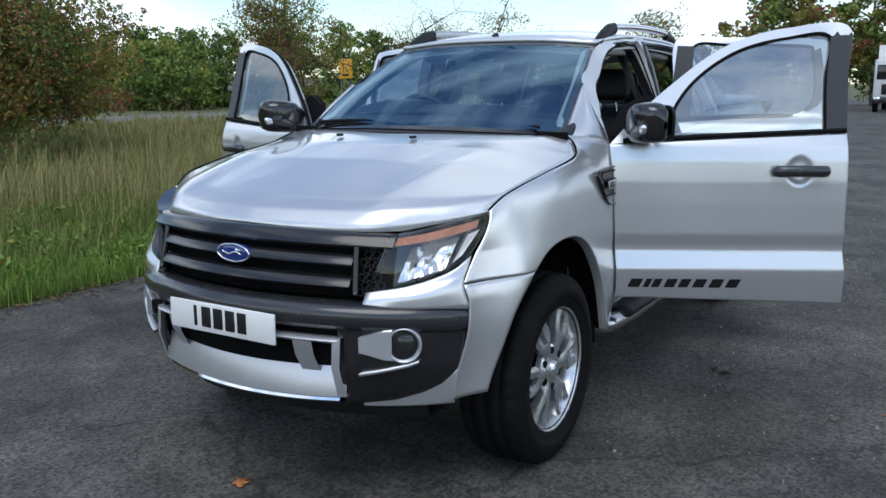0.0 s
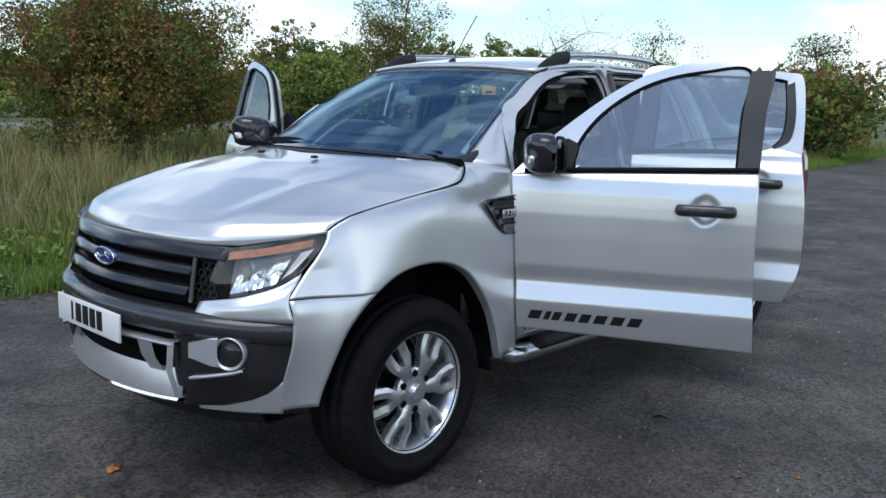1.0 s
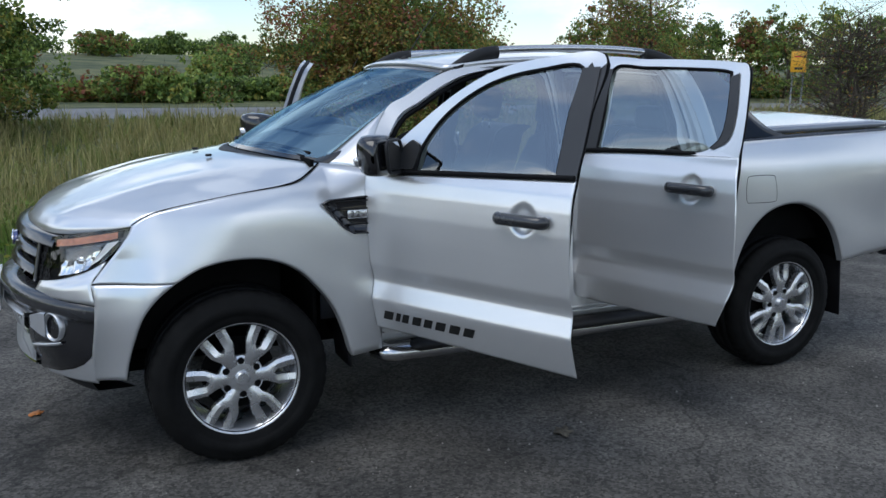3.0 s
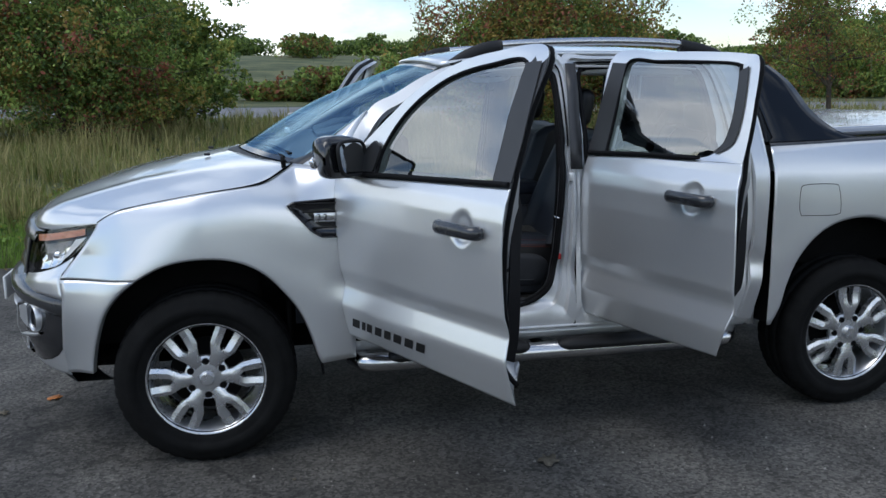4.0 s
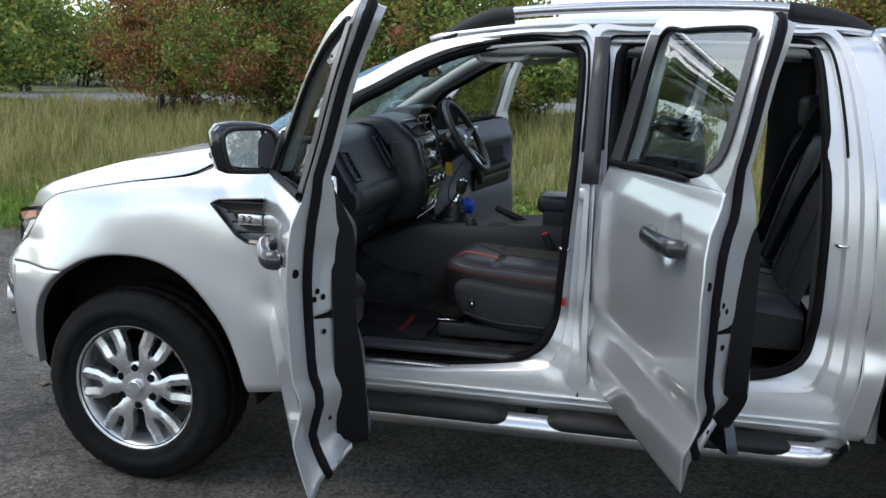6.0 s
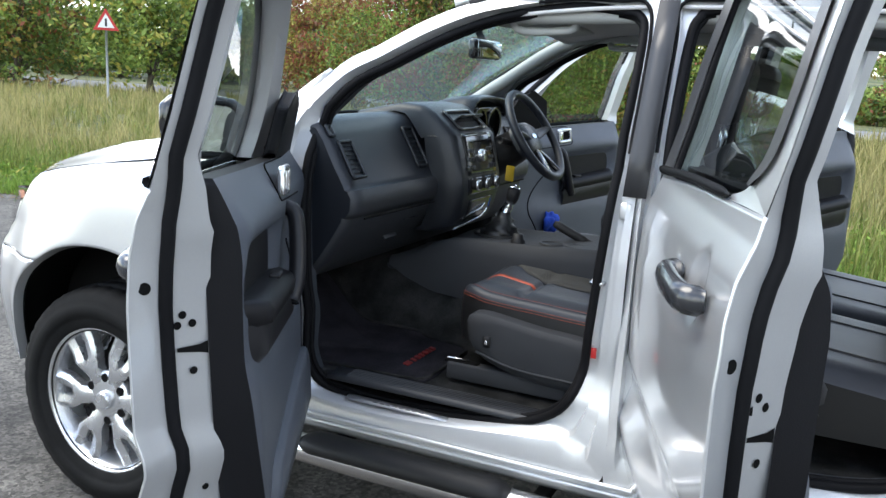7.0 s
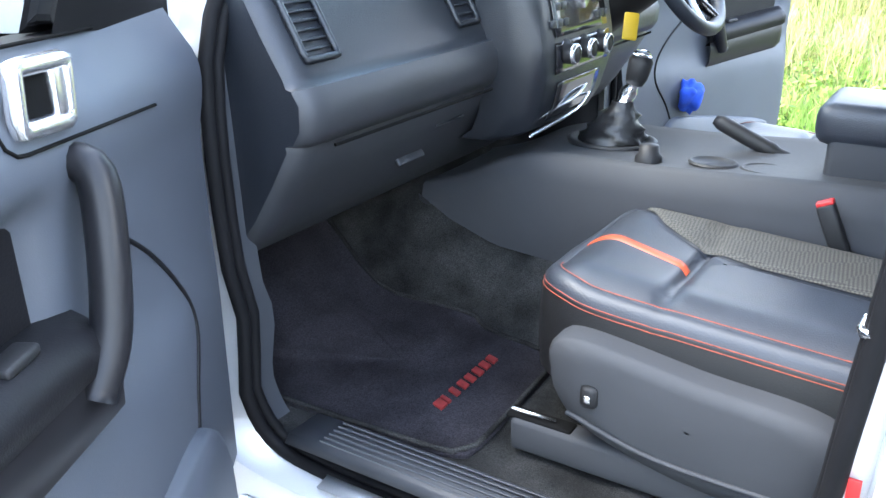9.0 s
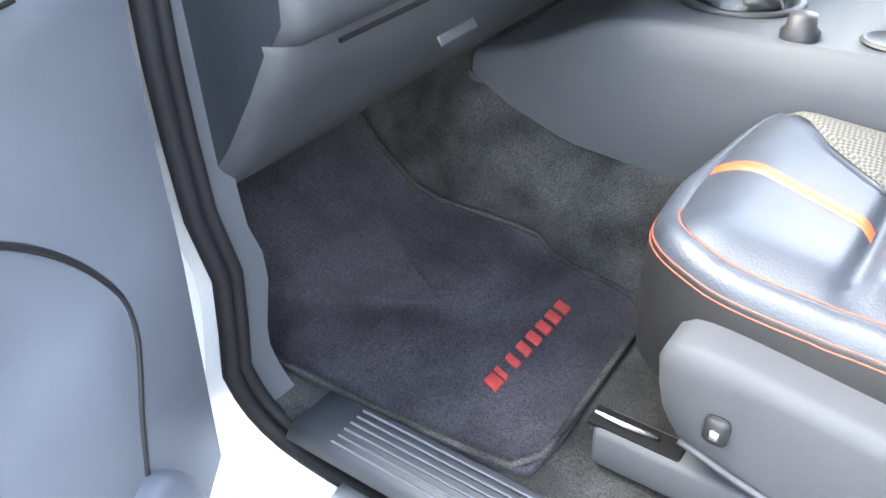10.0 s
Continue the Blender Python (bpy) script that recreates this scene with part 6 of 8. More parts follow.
# ---- dashboard ----
def dash_profile(y):
    a = abs(y)
    k = (a / 0.74) ** 2
    return [(-0.30 - 0.12 * k, 1.335 - 0.02 * k), (-0.52, 1.385 - 0.02 * k), (-0.70, 1.405 - 0.015 * k), (-0.765, 1.392 - 0.01 * k), (-0.792, 1.345), (-0.835, 1.265), (-0.872, 1.205), (-0.878, 1.190), (-0.888, 1.188),
            (-0.902, 1.165), (-0.900, 1.125), (-0.884, 1.102), (-0.868, 1.098), (-0.870, 1.088), (-0.835, 1.03), (-0.785, 0.955), (-0.742, 0.905), (-0.70, 0.893), (-0.55, 0.90)]


ys = np.r_[-0.755, -0.75, -0.735, np.linspace(-0.70, 0.70, 41), 0.735, 0.75, 0.755]
D = []
for y in ys:
    p = np.array(dash_profile(y))
    if abs(y) > 0.73:
        cpt = np.array([-0.62, 1.15])
        p = cpt + (p - cpt) * (1 - 0.35 * ((abs(y) - 0.73) / 0.025) ** 2 * 0.2)
    D.append(np.stack([p[:, 0], np.full(len(p), y), p[:, 1]], 1))
D = np.array(D)
grid_part("dashboard_top", D[:, :9], DASH, truck, "black padded dashboard top", flip=False)
grid_part("dashboard_roll", D[:, 8:13], DASH_GREY, truck, "dark grey dashboard roll", flip=False)
grid_part("glovebox", D[:, 12:], DASH_GREY, truck, "dark grey glovebox lid and lower dashboard", flip=False)
for k in (0, -1):
    e = D[k]
    part("dashboard_end", (list(e), [tuple(range(len(e)))]), DASH, truck, smooth=False)
for s, yc in ((1, 0.44), (-1, -0.44)):
    y0, y1 = (0.20, 0.70) if s > 0 else (-0.70, -0.20)
    part("glovebox_seam", tube([(-0.8995, y0 + 0.02, 1.0995), (-0.8995, y1, 1.0995)], 0.003, 5), DARK, truck)
part("glovebox_latch", box_data(0.008, 0.085, 0.022, (-0.812, 0.38, 0.992), 0.003, rot=pose(0, 0, 0, 0, 34, 0)), DASH_GREY, truck)
part("glovebox_line", tube([(-0.846, 0.24, 1.045), (-0.846, 0.34, 1.045)], 0.0025, 5), DASH, truck)


def dash_vent(y0, y1, za, zb, name="air_vent"):
    pts = [p for p in dash_profile((y0 + y1) / 2)]
    zx = lambda z: float(np.interp(-z, [-q[1] for q in pts[3:8]], [q[0] for q in pts[3:8]]))
    fr = [(zx(za) - 0.004, y0, za), (zx(za) - 0.004, y1, za), (zx(zb) - 0.004, y1, zb), (zx(zb) - 0.004, y0, zb)]
    v = part(name, (fr + [(a + 0.03, b, c_ + 0.004) for a, b, c_ in fr], [(4, 5, 6, 7), (0, 1, 5, 4), (1, 2, 6, 5), (2, 3, 7, 6), (3, 0, 4, 7)]), DARK, truck, "black slatted air vent", smooth=False)
    part("vent_frame", tube(poly_curve(fr + fr[:1], 33)[:-1], 0.006, 6, closed=True), DASH, v)
    n = 8
    for k in range(1, n):
        z = za + (zb - za) * k / n
        part("vent_blade", box_data(0.016, abs(y1 - y0) - 0.006, 0.003, (zx(z) + 0.002, (y0 + y1) / 2, z), 0.0, rot=pose(0, 0, 0, 0, 0, 0)), DASH, v)


dash_vent(0.640, 0.712, 1.325, 1.222)
dash_vent(0.715, 0.738, 1.372, 1.345, "demist_vent")
dash_vent(-0.712, -0.640, 1.325, 1.222)

# centre stack
ST = [(-0.56, 1.40), (-0.74, 1.437), (-0.82, 1.430), (-0.845, 1.418), (-0.862, 1.405), (-0.935, 1.345), (-0.952, 1.325), (-0.972, 1.25), (-0.988, 1.175), (-0.990, 1.13), (-0.972, 1.05), (-0.945, 1.005), (-0.90, 0.985), (-0.72, 0.97)]
rows = []
for y, k in ((-0.205, 0.62), (-0.200, 0.80), (-0.190, 0.92), (-0.174, 0.985), (-0.158, 1.0), (0.0, 1.004), (0.158, 1.0), (0.174, 0.985), (0.190, 0.92), (0.200, 0.80), (0.205, 0.62)):
    rows.append([(-0.66 + (x + 0.66) * (k if x < -0.66 else 1), y * (1 if z > 1.1 else 0.92), z - (0.08 * (1 - k) if z > 1.33 else 0)) for x, z in ST])
stack = grid_part("centre_fascia", np.array(rows), DASH, truck, "black centre stack with a small display", flip=True, angle=35)


def on_stack(z):
    q = ST[2:12]
    return float(np.interp(-z, [-b for a, b in q], [a for a, b in q]))


part("display", box_data(0.006, 0.20, 0.078, (-0.903, 0, 1.376), 0.002, rot=pose(0, 0, 0, 0, -50, 0)), SCREEN_DARK, stack)
rimd = [(-0.903 + 0.045 * b * 0.766 + 0.002, 0.108 * a, 1.376 + 0.045 * b * 0.643 + 0.004) for a, b in poly_curve([(-1, -1), (1, -1), (1, 1), (-1, 1), (-1, -1)], 41)[:-1]]
part("display_frame", tube(rimd, 0.006, 8, closed=True), BLACK_GLOSS, stack)
for z0_, z1_, wd_ in ((1.335, 1.190, 0.128), (1.180, 1.120, 0.132), (1.10, 1.02, 0.105)):
    plate_ = np.array([[(on_stack(z) - 0.0022, y, z) for y in np.linspace(-wd_, wd_, 9)] for z in np.linspace(z0_, z1_, 10)])
    grid_part("fascia_panel", plate_, BLACK_GLOSS, stack, "gloss black control panel", 0.002)
part("disc_slot", box_data(0.006, 0.14, 0.006, (on_stack(1.305) - 0.002, 0, 1.305), 0.001), DARK, stack)
for z, cnt in ((1.275, 2), (1.245, 2), (1.215, 3)):
    for j in range(cnt):
        for sd in (1, -1):
            y = sd * (0.075 + 0.028 * j)
            part("radio_button", box_data(0.008, 0.022, 0.015, (on_stack(z) - 0.003, y, z), 0.003), DASH_GREY, stack)
v, f = revolve([(0.0, -0.020), (0.020, -0.020), (0.022, -0.016), (0.023, 0.0)], 20, "x")
part("menu_dial", ([(a + on_stack(1.255), b, c_ + 1.255) for a, b, c_ in v], f), SATIN_CHROME, stack, "bright menu dial")
for y in (0.085, 0.0, -0.085):
    v, f = revolve([(0.0, -0.026), (0.017, -0.026), (0.019, -0.022), (0.020, -0.004), (0.028, -0.003), (0.029, 0.004)], 22, "x")
    kn = part("heater_knob", ([(a + on_stack(1.155), b + y, c_ + 1.155) for a, b, c_ in v], f), BLACK, stack)
    v, f = revolve([(0.0165, -0.0275), (0.0205, -0.0265), (0.021, -0.020)], 22, "x")
    part("knob_ring", ([(a + on_stack(1.155), b + y, c_ + 1.155) for a, b, c_ in v], f), SATIN_CHROME, kn)
for k in range(2):
    part("stack_trim", tube(smooth_curve([(-0.955, 0.16 - 0.02 * k, 1.00 + 0.03 * k), (-0.985, 0.0, 1.03 + 0.03 * k), (-0.955, -0.16 + 0.02 * k, 1.06 + 0.03 * k)], 14), 0.004, 6), SATIN_CHROME, stack)

for s in (1, -1):
    dash_vent(*sorted((s * 0.212, s * 0.282)), 1.352, 1.225)

# instrument hood, cluster, column, wheel
hd = []
for y in np.linspace(-0.57, -0.18, 15):
    k = ((y + 0.375) / 0.195)
    hgt = 0.055 * (1 - k ** 4) ** 0.5 if abs(k) < 1 else 0
    hd.append([(-0.58, y, 1.395), (-0.70, y, 1.405 + hgt * 0.8), (-0.80, y, 1.41 + hgt), (-0.855, y, 1.405 + hgt), (-0.858, y, 1.395 + hgt), (-0.80, y, 1.385 + hgt)])
grid_part("instrument_hood", np.array(hd), DASH, truck, "black instrument hood", flip=False)
part("instrument_panel", box_data(0.02, 0.36, 0.16, (-0.80, -0.375, 1.345), 0.01, rot=pose(0, 0, 0, 0, -20, 0)), SCREEN_DARK, truck)
for y in (-0.30, -0.455):
    v, f = revolve([(0.064, -0.035), (0.070, -0.040), (0.074, -0.030), (0.072, 0.0)], 28, "x")
    part("dial_cowl", ([(a - 0.80, b + y, c_ + 1.345) for a, b, c_ in v], f), BLACK_GLOSS, truck)
ax = Vector((-0.85, 0, 0.53)).normalized()          # towards the driver
wc = np.array([-1.05, -0.375, 1.318])
upv = np.array([0.53, 0, 0.85]) / np.linalg.norm([0.53, 0, 0.85])
side = np.array([0, 1.0, 0])
axn = np.array(ax)
rim = [wc + 0.186 * (math.cos(a) * side + math.sin(a) * upv) for a in np.linspace(0, 2 * math.pi, 64, endpoint=False)]
sw = part("steering_wheel", tube(rim, 0.0165, 12, closed=True), LEATHER, truck, "black leather four-spoke steering wheel")
hubm = []
for k, d in ((0.0, 0.028), (0.7, 0.026), (1.0, 0.008), (1.05, -0.03)):
    hubm.append([wc + (d - 0.035) * axn + k * (0.092 * math.copysign(abs(math.cos(a)) ** 0.7, math.cos(a)) * side + 0.072 * math.copysign(abs(math.sin(a)) ** 0.7, math.sin(a)) * upv) for a in np.linspace(0, 2 * math.pi, 28, endpoint=False)])
part("airbag_cover", (np.array(hubm).reshape(-1, 3), grid_faces(4, 28, wrap_v=True)), DASH, sw)
for ang in (8, 172, 248, 292):
    a = radians(ang)
    dirv = math.cos(a) * side + math.sin(a) * upv
    part("wheel_spoke", tube([wc - 0.035 * axn + 0.05 * dirv, wc - 0.018 * axn + 0.11 * dirv, wc + 0.18 * dirv], [0.036, 0.030, 0.020], 8, flat=0.5), BLACK_GLOSS if ang > 200 else LEATHER, sw)
part("wheel_emblem", (np.array([[wc - 0.004 * axn + k * (0.022 * math.cos(a) * side + 0.010 * math.sin(a) * upv) for a in np.linspace(0, 2 * math.pi, 20, endpoint=False)] for k in (1.0, 0.02)]).reshape(-1, 3), grid_faces(2, 20, wrap_v=True)), SATIN_CHROME, sw)
part("column_shroud", tube([wc - 0.03 * axn, wc - 0.12 * axn, wc - 0.30 * axn], [0.062, 0.072, 0.085], 16), BLACK, truck)
for sd in (1, -1):
    part("stalk", tube([wc - 0.09 * axn, wc - 0.085 * axn + sd * 0.10 * side + 0.02 * upv, wc - 0.085 * axn + sd * 0.16 * side + 0.03 * upv], [0.010, 0.012, 0.014], 8), BLACK, truck)
part("key_tag", box_data(0.006, 0.036, 0.062, (-0.985, -0.285, 1.165), 0.004, rot=pose(0, 0, 0, 8, 12, -48)), YELLOW, truck, "yellow key tag")

# centre console
top = [(-0.70, 0.865), (-0.80, 0.895), (-0.88, 0.935), (-0.94, 0.957), (-1.02, 0.968), (-1.25, 0.972), (-1.50, 0.985), (-1.75, 0.99)]
tl = smooth_curve(top, 40)
rows = []
for y, dz in ((0.185, None), (0.178, -0.05), (0.166, -0.004), (0.150, 0.004), (0.135, 0.0), (0, -0.002), (-0.135, 0.0), (-0.150, 0.004), (-0.166, -0.004), (-0.178, -0.05), (-0.185, None)):
    z = tl[:, 1] + dz if dz is not None else np.interp(-tl[:, 0], [0.70, 0.78, 0.89, 1.08, 1.30], [0.845, 0.80, 0.762, 0.748, 0.735])
    rows.append(np.stack([tl[:, 0], np.full(40, y), z], 1))
cons = grid_part("centre_console", np.array(rows), SEAT_GREY, truck, "grey centre console with gear lever, cup holders and armrest", flip=True, angle=50)
v, f = revolve([(0.074, 0.0), (0.076, 0.007), (0.068, 0.010), (0.060, 0.004), (0.05, 0.0)], 30, "z")
part("gear_surround", ([(a * 1.25 - 1.065, b * 1.1, c_ + 0.966) for a, b, c_ in v], f), BLACK, cons)
boot = []
for k, (r, z) in enumerate(((0.060, 0.966), (0.062, 0.980), (0.050, 0.990), (0.052, 1.002), (0.036, 1.014), (0.038, 1.026), (0.024, 1.038), (0.018, 1.055))):
    boot.append([(-1.065 - 0.10 * (z - 0.968) / 0.16 * 0.35 + r * 1.1 * math.cos(a) * (1 + 0.14 * math.sin(5 * a + 1.7 * k)), r * math.sin(a) * (1 + 0.14 * math.cos(4 * a + 2.3 * k)), z) for a in np.linspace(0, 2 * math.pi, 30, endpoint=False)])
part("gear_gaiter", (np.array(boot).reshape(-1, 3), grid_faces(8, 30, wrap_v=True)), GAITER, cons, "creased black leather gear gaiter")
part("gear_lever", tube([(-1.085, 0, 1.05), (-1.095, 0, 1.075), (-1.10, 0, 1.085), (-1.105, 0, 1.10)], [0.014, 0.018, 0.013, 0.012], 14), CHROME, cons)
part("gear_knob", tube([(-1.105, 0, 1.092), (-1.109, 0, 1.105), (-1.116, 0, 1.14), (-1.118, 0, 1.152)], [0.018, 0.022, 0.025, 0.016], 18), BLACK, cons)
part("knob_cap", tube([(-1.1175, 0, 1.150), (-1.119, 0, 1.157)], [0.020, 0.014], 18), CHROME, cons)
v, f = revolve([(0.026, 0.0), (0.026, 0.012), (0.020, 0.018), (0.018, 0.034), (0.0, 0.036)], 20, "z")
part("drive_dial", ([(a - 1.185, b + 0.115, c_ + 0.968) for a, b, c_ in v], f), BLACK, cons)
for x in (-1.30, -1.395):
    v, f = revolve([(0.047, 0.001), (0.044, 0.005), (0.040, 0.004), (0.037, 0.0012), (0.0, 0.0012)], 26, "z")
    part("cup_holder", ([(a + x, b * 0.8 + 0.085, c_ + 0.975) for a, b, c_ in v], f), BLACK, cons)
part("handbrake", tube(smooth_curve([(-1.42, -0.045, 0.965), (-1.38, -0.045, 0.978), (-1.33, -0.045, 0.998), (-1.285, -0.045, 1.018), (-1.262, -0.045, 1.028)], 16), [0.012] * 4 + [0.016] * 10 + [0.015, 0.010], 12), BLACK, cons)
part("armrest_lid", box_data(0.34, 0.20, 0.075, (-1.635, 0.0, 1.072), 0.025, 3), LEATHER, cons, "blue-black padded armrest lid")
part("armrest_box", box_data(0.30, 0.19, 0.12, (-1.64, 0.0, 1.02), 0.015), SEAT_GREY, cons)

# ---- seats ----
def front_seat(s):
    cy = 0.385
    # cushion: outline of the top seam, seen from above
    half = [(-1.70, 0.572), (-1.55, 0.572), (-1.42, 0.572), (-1.305, 0.572), (-1.25, 0.565), (-1.210, 0.542), (-1.188, 0.50), (-1.176, 0.44), (-1.172, cy)]
    u_line = smooth_curve(half + [(x, 2 * cy - y) for x, y in half[-2::-1]], 121)

    def cushion_z(x, y):
        a, b = (-1.15 - x) / 0.49, np.abs(y - cy) / 0.20
        z = 0.918 - 0.030 * a + 0.006 * np.exp(-((b - 0.70) / 0.22) ** 2) - 0.016 * np.clip((b - 0.7) / 0.3, 0, 1) ** 2 - 0.040 * np.clip((0.20 - a) / 0.16, 0, 1) ** 2
        z = z - 0.013 * np.exp(-((x + 1.372) / 0.011) ** 2) * np.clip((0.95 - b) * 6, 0, 1)
        return z - 0.007 * np.exp(-((y - edge_y(x)) / 0.008) ** 2)

    def edge_y(x):
        """The line between leather and cloth."""
        return np.interp(-np.asarray(x, float), [1.15, 1.175, 1.21, 1.28, 1.35, 1.45, 1.64], [0.10, 0.15, 0.205, 0.285, 0.338, 0.366, 0.372])
    back_ = poly_curve([u_line[-1], u_line[0]], 30)[1:-1]
    ring_c = np.vstack([u_line, back_])
    cc0 = np.array([-1.41, cy])
    shells = []
    for k in np.r_[np.linspace(1.0, 0.1, 44), 0.01]:
        q = cc0 + (ring_c - cc0) * k
        shells.append(np.stack([q[:, 0], q[:, 1], cushion_z(q[:, 0], q[:, 1])], 1))
    seat = part("front_seat", (mirrored(np.stack(shells, 0), s).reshape(-1, 3), grid_faces(len(shells), len(ring_c), wrap_v=True, flip=(s < 0))), LEATHER, truck, "blue-black leather front seat with an orange stripe")
    # rounded bolster, stitched seams, black lower side
    tg = np.gradient(u_line, axis=0)
    nrm = np.stack([-tg[:, 1], tg[:, 0]], 1) / np.linalg.norm(tg, axis=1)[:, None]
    if nrm[60, 0] < 0:
        nrm = -nrm
    tight = np.where(u_line[:, 1] < cy, np.clip(1 - (cy - u_line[:, 1]) / 0.20 * 0.75, 0.25, 1), 1.0)
    rows = []
    for off, dz in ((-0.004, -0.004), (0.003, 0.001), (0.012, 0.001), (0.020, -0.004), (0.026, -0.012), (0.029, -0.023), (0.030, -0.028), (0.034, -0.070), (0.034, -0.12), (0.03, -0.17)):
        q = u_line + nrm * (off * tight)[:, None]
        rows.append(np.stack([q[:, 0], q[:, 1], shells[0][:121, 2] + dz], 1))
    grid_part("seat_bolster", mirrored(np.stack(rows[:6], 0), s), LEATHER, seat, "rounded leather cushion edge", flip=(s > 0))
    grid_part("seat_base", mirrored(np.stack(rows[5:], 0), s), SEAT_BLACK, seat, "black lower cushion side", flip=(s > 0))
    for q, d in ((rows[1][:52], 0.0), (rows[4] * 0.25 + rows[5] * 0.75, 0.0), (rows[6], 0.001)):
        part("seat_stitching", tube(mirrored(q, s), 0.0010, 5), STITCH, seat, "thin orange stitching")
    # woven panel
    pan = np.zeros((30, 14, 3))
    for i, x in enumerate(np.linspace(-1.195, -1.69, 30)):
        y1 = float(edge_y(x)) - 0.004
        y0 = min(y1 - 0.005, float(np.interp(-x, [1.18, 1.20, 1.235, 1.30, 1.64], [0.26, 0.225, 0.205, 0.196, 0.196])))
        yy = np.linspace(y0, y1, 14)
        pan[i] = np.stack([np.full(14, x), yy, cushion_z(x, yy) + 0.004], 1)
    grid_part("seat_weave", mirrored(pan, s), MESH, seat, "woven grey-brown cloth panel", flip=(s > 0))
    st = []
    for x in np.linspace(-1.174, -1.368, 24):
        yc = 0.362 + (-1.174 - x) * 0.36
        yy = np.array([yc - 0.011, yc - 0.009, yc + 0.009, yc + 0.011])
        st.append(np.stack([np.full(4, x), yy, cushion_z(x, yy) + np.array([0.0, 0.002, 0.002, 0.0])], 1))
    grid_part("seat_stripe", mirrored(np.array(st), s), ORANGE, seat, "orange leather stripe", flip=(s > 0))
    # plastic side cover, switch, rails
    cov = [(-1.232, 0.822), (-1.245, 0.846), (-1.30, 0.852), (-1.45, 0.832), (-1.62, 0.812), (-1.66, 0.74), (-1.62, 0.672), (-1.45, 0.672), (-1.30, 0.712), (-1.245, 0.762)]
    oc = smooth_curve(cov + cov[:1], 61)[:-1]
    cc = oc.mean(0)
    rr = []
    for k, y in ((1.0, 0.60), (1.0, 0.640), (0.97, 0.652), (0.7, 0.656), (0.02, 0.657)):
        q = cc + (oc - cc) * k
        rr.append(np.stack([q[:, 0], np.full(60, y), q[:, 1]], 1))
    part("seat_side_cover", (mirrored(np.array(rr), s).reshape(-1, 3), grid_faces(5, 60, wrap_v=True, flip=(s < 0))), SEAT_GREY, seat, "grey plastic seat side cover")
    part("seat_crease", tube(mirrored(smooth_curve([(-1.27, 0.655, 0.735), (-1.40, 0.659, 0.705), (-1.58, 0.657, 0.697)], 14), s), 0.004, 6), SEAT_GREY, seat)
    part("seat_switch", box_data(0.026, 0.012, 0.036, (-1.305, s * 0.658, 0.772), 0.008), BLACK, seat)
    part("switch_mark", box_data(0.010, 0.004, 0.012, (-1.305, s * 0.665, 0.771), 0.002), CHROME, seat)
    for y in (0.62, 0.20):
        part("seat_rail", box_data(0.46, 0.045, 0.055, (-1.40, s * y, 0.655), 0.008, rot=None), SEAT_GREY, seat)
        part("rail_track", box_data(0.11, 0.030, 0.008, (-1.215, s * y, 0.682), 0.003), DARK, seat)
        part("rail_lever", tube([(-1.165, s * y, 0.688), (-1.20, s * (y + 0.004), 0.690), (-1.24, s * y, 0.688)], 0.004, 6), STEEL, seat)
    # backrest and headrest
    B = np.zeros((26, 25, 3))
    for i, a in enumerate(np.linspace(0, 1, 26)):
        for j, b in enumerate(np.linspace(-1, 1, 25)):
            w = 0.265 - 0.05 * max(0, a - 0.55) / 0.45
            z = 0.87 + 0.53 * a
            x = -1.70 - 0.19 * a + 0.05 * math.exp(-((abs(b) - 0.85) / 0.2) ** 2) * (1 - 0.5 * a) - 0.06 * max(0, abs(b) - 0.9) / 0.1 - 0.05 * max(0, a - 0.93) / 0.07
            B[i, j] = (x, cy + b * w, z)
    back = grid_part("backrest", mirrored(B, s), LEATHER, seat, flip=(s < 0))
    Bb = B.copy()
    Bb[..., 0] -= 0.10
    rimb = np.vstack([B[:, 0], B[-1, 1:], B[::-1, -1][1:]])
    rimc = np.vstack([Bb[:, 0], Bb[-1, 1:], Bb[::-1, -1][1:]])
    grid_part("backrest_side", mirrored(np.stack([rimb, (rimb + rimc) / 2 + np.array([0, 0, 0.012]), rimc], 0), s), SEAT_BLACK, seat)
    grid_part("backrest_rear", mirrored(Bb, s), SEAT_BLACK, seat)
    part("headrest", box_data(0.10, 0.25, 0.19, (-1.885, s * cy, 1.535), 0.045, 4, rot=pose(0, 0, 0, 0, -10, 0)), SEAT_BLACK, seat)
    for d in (0.05, -0.05):
        part("headrest_post", tube([(-1.87, s * cy + d, 1.38), (-1.88, s * cy + d, 1.46)], 0.006, 8), CHROME, seat)
    # belt buckle
    part("belt_buckle", box_data(0.03, 0.02, 0.09, (-1.535, s * 0.20, 0.925), 0.005, rot=pose(0, 0, 0, 0, 24, 0)), BLACK, seat)
    part("buckle_button", box_data(0.028, 0.018, 0.008, (-1.517, s * 0.20, 0.968), 0.002, rot=pose(0, 0, 0, 0, 24, 0)), RED_STICKER, seat)


front_seat(1)
front_seat(-1)
